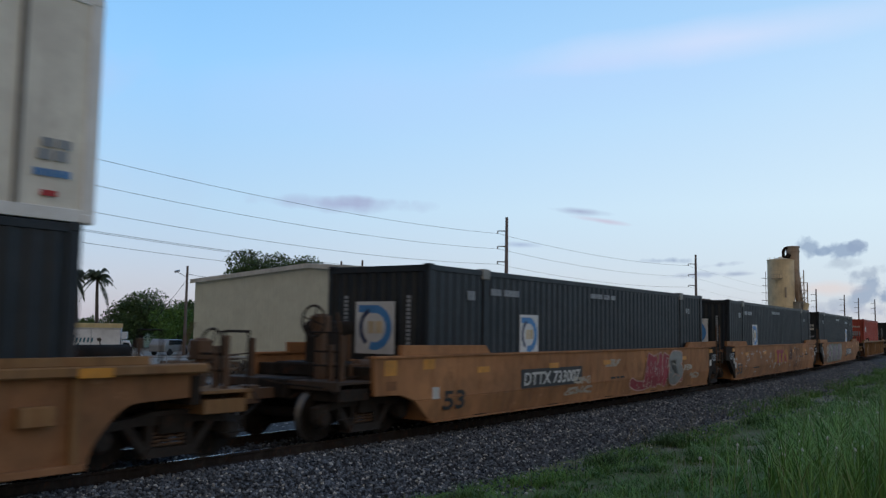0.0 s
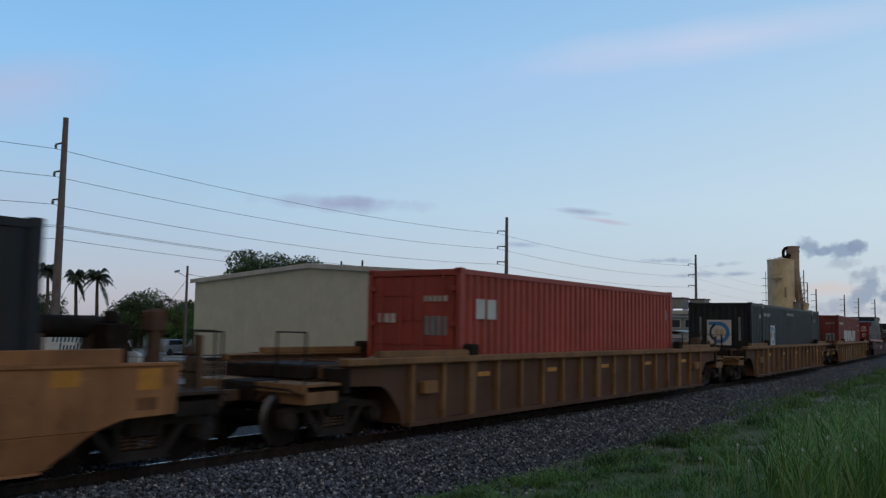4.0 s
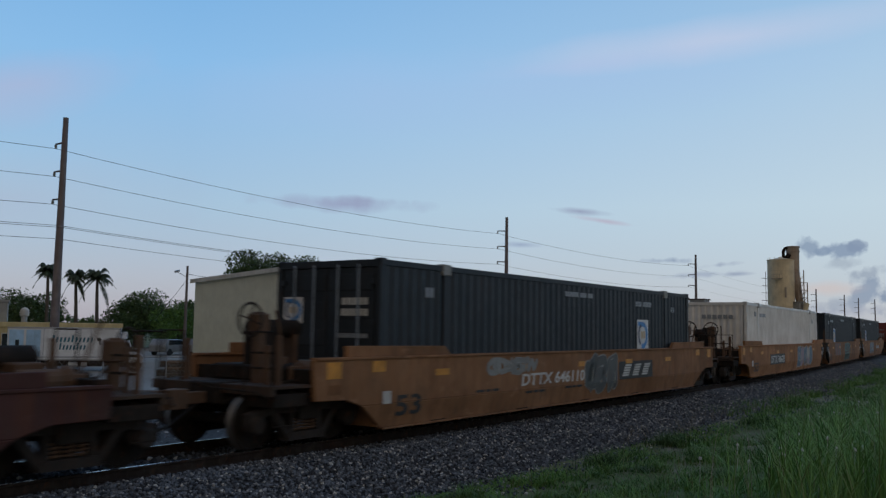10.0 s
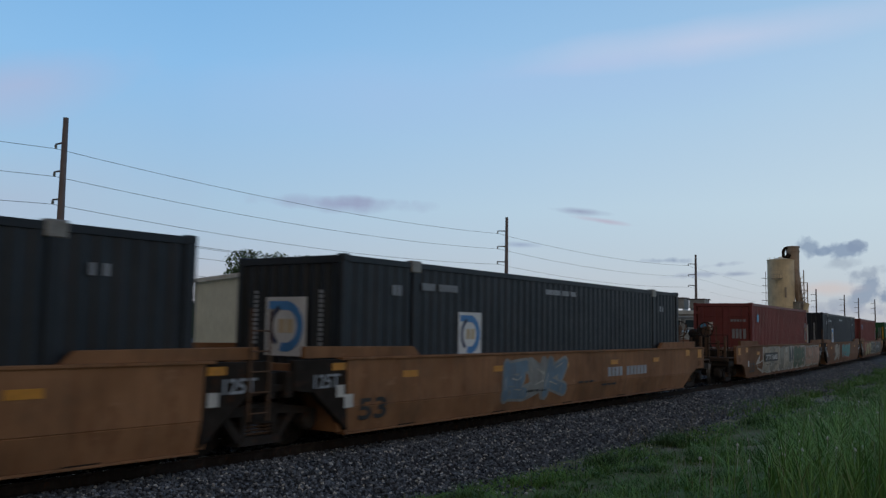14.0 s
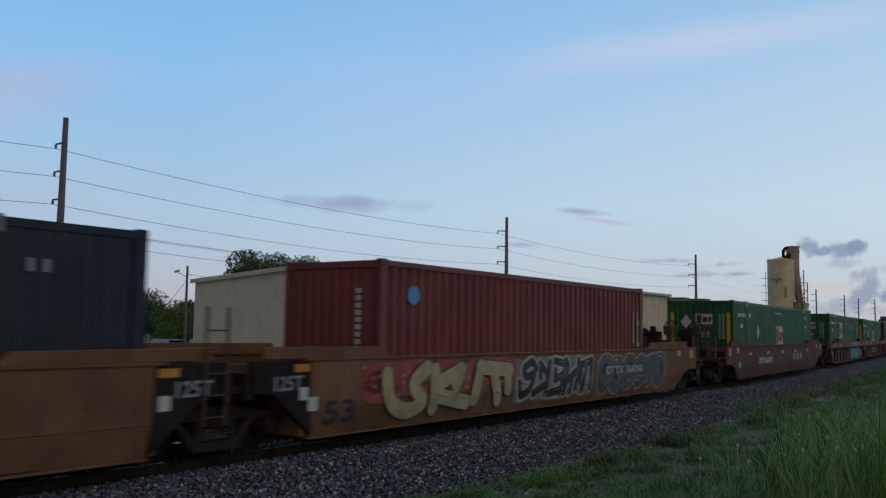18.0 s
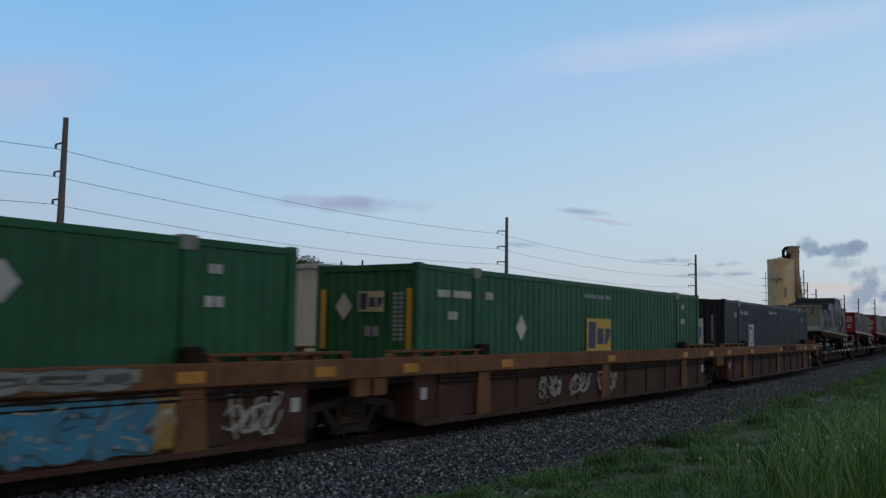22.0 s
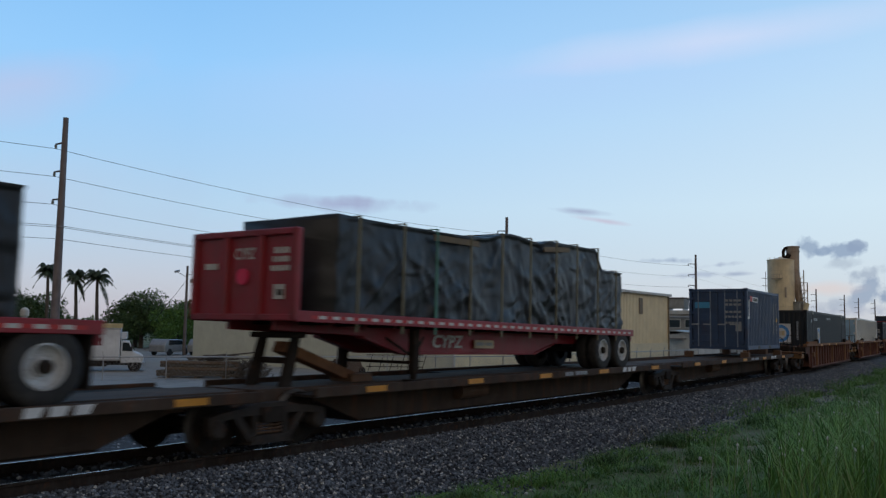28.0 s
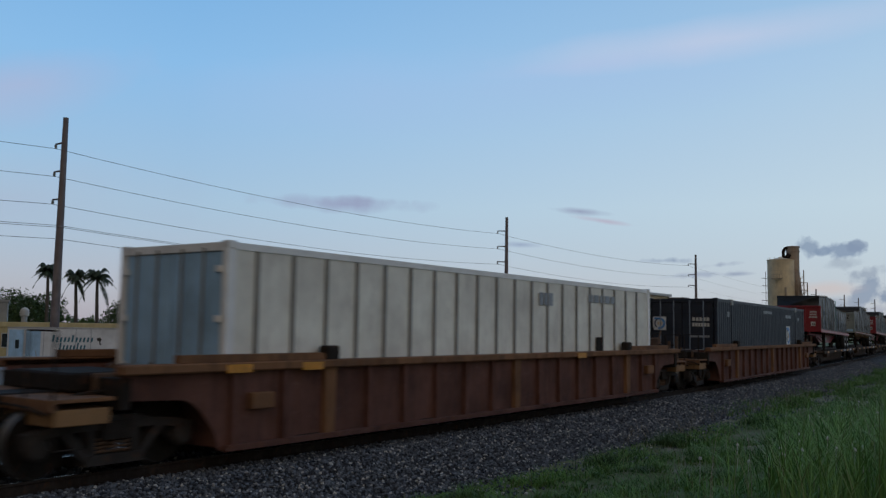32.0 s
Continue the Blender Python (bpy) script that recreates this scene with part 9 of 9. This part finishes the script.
# ---------------- silo plant ----------------
def make_silo():
    """Local x runs across the line of sight, y away from the track side."""
    pl = thing("silo_plant", "sandy steel silo with a tall cyclone pipe and stair tower", "silo")
    pl.matrix_world = pose(197.9, 40.1, -0.95, 0, 0, -13)
    side = Vector((math.cos(radians(-63)), math.sin(radians(-63)), 0))   # to the west of the silo, square to the sight

    def off(u, v=0.0):
        w = Vector((-side.y, side.x, 0))
        return side * u + w * v
    part("silo", Geo().lathe([(4.5, 2.3), (6.2, 2.80), (18.75, 2.80), (18.8, 2.88), (18.95, 2.88), (19.45, 0.5), (19.6, 0.45)], 36, "z"), M["silo"], pl, "sandy steel silo")
    for z in (8.6, 11.2, 13.8, 16.4):
        part("silo_hoop", Geo().lathe([(z, 2.805), (z + 0.02, 2.83), (z + 0.09, 2.83), (z + 0.11, 2.805)], 36, "z"), M["silo"], pl)
    for k in range(12):
        a = 2 * math.pi * k / 12
        c, s = math.cos(a), math.sin(a)
        part("roof_rail_post", Geo().tube((2.6 * c, 2.6 * s, 18.95), (2.6 * c, 2.6 * s, 19.5), 0.025, sides=5), M["silodark"], pl)
    # small landing with a rail on the face, and a brown hatch
    for u0, u1, z in ((-1.9, 0.3, 14.6),):
        a, b = off(u0, -2.75), off(u1, -3.0)
        g = Geo()
        n = off(0, -0.75)
        g.prism([(a.x, a.y), (b.x, b.y), (b.x + n.x, b.y + n.y), (a.x + n.x, a.y + n.y)], z, z + 0.12, "z")
        part("ledge", g, M["silodark"], pl, "brown steel landing")
        for k in range(5):
            q = a.lerp(b, k / 4) + n
            part("ledge_rail", Geo().tube((q.x, q.y, z), (q.x, q.y, z + 1.0), 0.03, sides=5), M["silodark"], pl)
        part("ledge_rail", Geo().tube(tuple(a + n + Vector((0, 0, z + 1.0))), tuple(b + n + Vector((0, 0, z + 1.0))), 0.03, sides=5), M["silodark"], pl)
    q = off(0.95, -2.72)
    part("hatch", Geo().tube((q.x, q.y, 10.6), (q.x, q.y, 12.8), 0.22, sides=6), M["silodark"], pl, "brown upright hatch box")
    # caged ladder standing off the eastern side
    for v in (-0.35, 0.25):
        q = off(-3.15, v)
        part("ladder_stile", Geo().tube((q.x, q.y, 4), (q.x, q.y, 16.4), 0.05, sides=6), M["under"], pl)
    for k in range(26):
        a, b = off(-3.15, -0.35), off(-3.15, 0.25)
        z = 4.3 + k * 0.45
        part("rung", Geo().tube((a.x, a.y, z), (b.x, b.y, z), 0.025, sides=5), M["under"], pl)
    for z in (8.4, 10.0, 11.7, 13.3, 14.9):
        a, b = off(-2.8, 0), off(-4.0, 0)
        part("ladder_bracket", Geo().tube((a.x, a.y, z), (b.x, b.y, z + 0.05), 0.06, sides=6), M["under"], pl)
    for k in range(4):
        a = radians(45 + 90 * k)
        c, s = 2.3 * math.cos(a), 2.3 * math.sin(a)
        part("leg", Geo().box(c - 0.2, c + 0.2, s - 0.2, s + 0.2, 0, 6.4), M["silodark"], pl)
    # cyclone: straight drum above, long cone below that leans away from the silo
    top, foot = off(2.55, 1.2), off(4.25, 1.0)
    drum = Geo().lathe([(16.6, 1.30), (20.7, 1.34), (20.75, 1.46), (20.95, 1.46), (21.0, 1.38), (21.75, 1.38), (21.8, 1.48), (22.0, 1.48), (22.05, 1.30), (21.6, 1.25)], 24, "z", (top.x, top.y, 0), caps=False)
    part("cyclone_drum", drum, M["silodark"], pl, "brown cyclone drum with rolled rims")
    part("cyclone_cone", Geo().tube((foot.x, foot.y, 7.0), (top.x, top.y, 16.7), 0.55, 1.29, 24), M["silodark"], pl, "long brown cone", smooth=True)
    arch_ = []
    for k in range(13):
        t = math.pi * k / 12
        q = off(1.35 - 0.75 * math.cos(t), 0.6)
        arch_.append((q.x, q.y, 20.6 + 1.05 * math.sin(t)))
    q0 = off(0.6, 0.6)
    part("duct", Geo().path([(q0.x, q0.y, 19.0), (q0.x, q0.y, 19.9)] + arch_, 0.34, 12), M["under"], pl, "dark duct bent over from the silo top", smooth=True)
    q1, q2 = off(1.9, 0.2), off(1.2, 0.3)
    part("inlet", Geo().path([(q2.x, q2.y, 18.9), (q2.x * 0.6 + q1.x * 0.4, q2.y * 0.6 + q1.y * 0.4, 19.6), (q1.x, q1.y, 20.3)], [0.7, 0.6, 0.5], 10), M["under"], pl, "dark inlet funnel", smooth=True)
    # stair tower with landings and braces
    for u in (3.55, 4.65, 5.35):
        for v in (-1.0, 0.6):
            q = off(u, v)
            part("tower_post", Geo().box(q.x - 0.08, q.x + 0.08, q.y - 0.08, q.y + 0.08, 0, 16.6 if u < 5 else 13.9), M["silodark"], pl)
    for k in range(7):
        z = 4.0 + k * 1.65
        a, b = off(3.5, -1.05), off(5.4, 0.65)
        g = Geo().box(min(a.x, b.x), max(a.x, b.x), min(a.y, b.y), max(a.y, b.y), z, z + 0.09)
        land = part("landing", g, M["silodark"], pl)
        a, b = off(3.55, -1.0), off(4.65 if z > 12 else 5.35, -1.0)
        part("brace", Geo().tube((a.x, a.y, z + 0.1), (b.x, b.y, z + 1.65), 0.06, sides=5), M["silodark"], land)
        part("handrail", Geo().tube((a.x, a.y, z + 1.0), (b.x, b.y, z + 1.0), 0.04, sides=5), M["silodark"], land)
    a = off(2.9, -0.2)
    part("hopper_house", Geo().box(a.x - 1.3, a.x + 1.3, a.y - 1.5, a.y + 1.5, 0.0, 9.6).box(a.x - 1.5, a.x + 1.5, a.y - 1.7, a.y + 1.7, 9.6, 9.75), M["block"], pl, "grey hopper house at the foot", bevel=0.05)
    part("shed", Geo().box(-2.4, 2.4, -2.4, 2.4, 0, 6.3), M["silodark"], pl, bevel=0.05)
    a = off(4.4, -1.4)
    part("spout", Geo().tube((a.x, a.y, 6.0), (a.x + 0.4, a.y - 0.6, 9.4), 0.35, 0.6, 10), M["silo"], pl)


# ---------------- trees ----------------
def leaf_cloud(blobs, count, size, rnd):
    """Many small leaves on lumpy clumps: blobs of (centre, radius)."""
    vols = np.array([r ** 2 for _, r in blobs])
    pick = rnd.choice(len(blobs), count, p=vols / vols.sum())
    c = np.array([b[0] for b in blobs])[pick]
    R = np.array([b[1] for b in blobs])[pick]
    d = rnd.normal(size=(count, 3))
    d /= np.linalg.norm(d, axis=1)[:, None]
    rad = R * (0.55 + 0.5 * rnd.rand(count))
    p = c + d * rad[:, None] * np.array([1, 1, 0.8])
    a = rnd.normal(size=(count, 3))
    a /= np.linalg.norm(a, axis=1)[:, None]
    b = np.cross(a, rnd.normal(size=(count, 3)))
    b /= np.linalg.norm(b, axis=1)[:, None]
    s = (size * (0.6 + 0.8 * rnd.rand(count)))[:, None]
    v = np.stack([p - a * s, p - b * s * 0.5, p + a * s, p + b * s * 0.5], 1).reshape(-1, 3)
    f = np.arange(count * 4).reshape(-1, 4)
    g = Geo()
    g.v, g.f = v.tolist(), [tuple(q) for q in f.tolist()]
    return g


def tree(x, y, height, spread, seed, mat_="leaf", leaves=2600, label="round dark green tree behind the yard", low=0.25):
    rnd = np.random.RandomState(seed)
    t = thing("tree", label, "tree", "trees behind the yard", at=(x, y, -0.95))
    trunk_h = height * 0.45
    part("trunk", Geo().path([(0, 0, -0.2), (0.1, 0.05, trunk_h * 0.5), (0.0, 0.1, trunk_h), (0.1, 0.2, height * 0.7)], [0.05 * spread + 0.1, 0.04 * spread + 0.06, 0.03 * spread + 0.05, 0.04], 8), M["bark"], t)
    blobs = []
    for k in range(7):
        a = k * 0.9 + rnd.rand()
        r = spread * (0.35 + 0.35 * rnd.rand())
        z = height * (low + (0.92 - low) * rnd.rand())
        end = (r * math.cos(a), r * math.sin(a), z)
        part("limb", Geo().path([(0.05, 0.05, trunk_h * (0.5 + 0.5 * rnd.rand())), (end[0] * 0.5, end[1] * 0.5, trunk_h + (z - trunk_h) * 0.4), end], [0.12, 0.08, 0.03], 6), M["bark"], t)
        blobs.append((end, spread * (0.30 + 0.18 * rnd.rand())))
    for k in range(16):
        a, u = rnd.rand() * 6.28, rnd.rand()
        r = spread * math.sqrt(u) * 0.75
        z = height * (low + 0.12 + (0.80 - low) * rnd.rand() * (1 - 0.35 * u))
        blobs.append(((r * math.cos(a), r * math.sin(a), z), spread * (0.18 + 0.2 * rnd.rand())))
    blobs.append(((0, 0, height * 0.78), spread * 0.42))
    tagged(part("crown", leaf_cloud(blobs, int(leaves * 2.6), 0.018 * spread + 0.065, rnd), M[mat_], t, "leafy uneven crown"), kind="stuff")
    return t


def palm(x, y, height, seed, frond_len=2.7):
    rnd = random.Random(seed)
    p = thing("palm_tree", "palm tree with a slim trunk and drooping fronds", "palm tree", "palms behind the yard", at=(x, y, -0.95))
    pts, rad = [], []
    for i in range(9):
        t = i / 8
        pts.append((0.25 * math.sin(t * 1.5 + seed), 0.15 * t, height * t))
        rad.append(0.24 - 0.10 * t + (0.05 if i == 0 else 0))
    part("trunk", Geo().path(pts, rad, 10), M["bark"], p, smooth=True)
    top = Vector(pts[-1])
    n = 24
    for k in range(n):
        a = 2.4 * k
        lift = rnd.uniform(0.1, 1.5) if k < n - 3 else rnd.uniform(-0.9, -0.5)
        g = Geo()
        mid = []
        for i in range(9):
            t = i / 8
            r = frond_len * t * (1.0 - 0.2 * t) * (1 - 0.25 * abs(lift))
            z = frond_len * (0.95 * lift * t - (0.55 + 0.45 * max(0.0, lift)) * t * t)
            mid.append(top + Vector((r * math.cos(a), r * math.sin(a), z)))
        g.path(mid, [0.04 - 0.004 * i for i in range(9)], 4)
        side = Vector((-math.sin(a), math.cos(a), 0))
        for i in range(1, 9):
            for j in range(3):
                c = mid[i - 1].lerp(mid[i], j / 3)
                w = 0.36 * math.sin(math.pi * min(1, (i + j / 3) / 8.6)) + 0.12
                for s in (-1, 1):
                    tip = c + side * s * w + Vector((0.16 * math.cos(a), 0.16 * math.sin(a), -0.75 * w - 0.06))
                    q = (mid[i] - mid[i - 1]).normalized() * 0.065
                    g.poly([c - q, c + q, tip])
        tagged(part("frond", g, M["frond"], p, "dark feathery frond"), kind="stuff")


def make_trees():
    palm(51.3, 79.6, 8.6, 1, 2.0)
    palm(53.3, 77.0, 7.9, 2, 2.0)
    palm(54.8, 75.0, 7.8, 3, 2.6)
    tree(51.6, 86.2, 6.4, 5.2, 11, leaves=3400)
    tree(61.0, 76.0, 6.5, 4.3, 13, leaves=3400)
    tree(64.0, 73.0, 5.7, 4.0, 14, "leaf", 3000)
    tree(58.6, 66.5, 4.9, 3.4, 15, "leaf2", 3000, "lower bright green tree behind the yard", 0.12)
    tree(63.0, 80.0, 5.6, 4.5, 16)
    tree(75.6, 73.0, 13.0, 6.4, 17, leaves=5400, label="tall dark tree behind the warehouse")
    tree(79.2, 69.6, 12.3, 5.2, 18, leaves=4200, label="tall dark tree behind the warehouse")
    for k in range(10):
        rnd = random.Random(k + 70)
        tree(36 + k * 6.5 + rnd.uniform(-2, 2), 104 - k * 1.0 + rnd.uniform(-4, 4), rnd.uniform(2.4, 3.4), rnd.uniform(3.5, 5.0), 80 + k, leaves=1500, label="far dark green tree", low=0.1)
    # the far belt of woods along the horizon
    rnd = np.random.RandomState(5)
    blobs = []
    for k in range(260):
        a = -0.1 + 1.9 * rnd.rand()
        d = 300 + 260 * rnd.rand()
        blobs.append(((d * math.sin(a), -11 + d * math.cos(a), 0.6 + 1.6 * rnd.rand()), 3.5 + 3.0 * rnd.rand()))
    tagged(structure("backdrop_woods", leaf_cloud(blobs, 16000, 1.1, rnd), M["leaf"], "far belt of dark woods on the horizon"), kind="stuff")


# ---------------- yard lamp ----------------
def make_lamp():
    p = thing("lamp_pole", "thin wooden pole with a yard lamp on a bracket", "lamp pole", at=(51.2, 55.3, -0.95))
    part("pole_shaft", Geo().lathe([(0, 0.16), (8.3, 0.10)], 10, "z"), M["pole"], p)
    part("bracket", Geo().path([(0, 0, 7.2), (-0.45, 0.65, 7.65), (-0.5, 0.8, 7.7)], 0.03), M["galv"], p)
    part("lamp_head", Geo().prism([(-0.75, 7.62), (-0.25, 7.78), (-0.3, 7.95), (-0.75, 7.82)], 0.7, 0.95), M["galv"], p, bevel=0.03)
    part("guy_wire", Geo().tube((0, 0, 7.0), (-1.6, 2.4, 3.2), 0.02, sides=5), M["wire"], p)
    line = thing("service_line", "thin sagging service cable", "cable", at=(0, 0, 0))
    part("span", wire("span", (51.2, 55.3, 6.6), (60, 44, 6.1), 0.5, 0.02), M["wire"], line)


M["tealdark"] = paint("blue_green_lettering", (0.03, 0.15, 0.21), 0.6, grime=0.1)
make_fence()
make_truck()
make_yard()
make_silo()
make_trees()
make_lamp()

# ---------------- what moves ----------------
def carried_rows(place, height, reach, tilt=0.0, offset=0.0):
    """Poses along the track for something whose middle runs at place; it leans by tilt degrees and starts offset metres ahead of its middle."""
    times = [0.0] + [round(0.4 * k, 3) for k in range(1, 80) if -46 < place - SPEED * 0.4 * k < 75] + [32.0]
    rows = []
    for t in times:
        x = place - SPEED * t
        y0, y1 = track_y(x - reach), track_y(x + reach)
        turn = math.degrees(math.atan2(y1 - y0, 2 * reach))
        m = pose(x, (y0 + y1) / 2, height, 0, 0, turn)
        if offset or tilt:
            m = m @ pose(0, 0, 0, 0, -tilt, 0) @ pose(-offset, 0, 0)
        rows.append((t, m))
    return rows


def spin_rows(at, place):
    """A wheelset turning while it is near, one row a step; still before and after."""
    start = max(0.0, (place - 34.0) / SPEED)
    end = min(32.0, (place - 3.0) / SPEED)
    rows = [(0.0, pose(*at))]
    if end > 0 and start < 32.0:
        k0, k1 = int(start * FPS) + 1, int(end * FPS)
        step = math.degrees(SPEED / FPS / 0.452)
        for i, k in enumerate(range(k0, k1 + 1)):
            rows.append((k / FPS, pose(*at, 0, -step * (i + 1), 0)))
        last = -step * (k1 - k0 + 1)
    else:
        last = 0.0
    if rows[-1][0] < 31.99:
        rows.append((32.0, pose(*at, 0, last, 0)))
    return rows


def motions():
    for ob, place in CARS:
        walk(ob, carried_rows(place, 0.0, 8.3))
    for ob, place, height, reach in LOADS:
        walk(ob, carried_rows(place, height, 8.3))
    for ob, place, deck, tilt, length in TRAILERS:
        walk(ob, carried_rows(place + length / 2, deck + length / 2 * math.sin(radians(tilt)), 8.3, tilt, length / 2))
    for ob, place in WHEELS:
        walk(ob, spin_rows(tuple(ob.location), place))


motions()
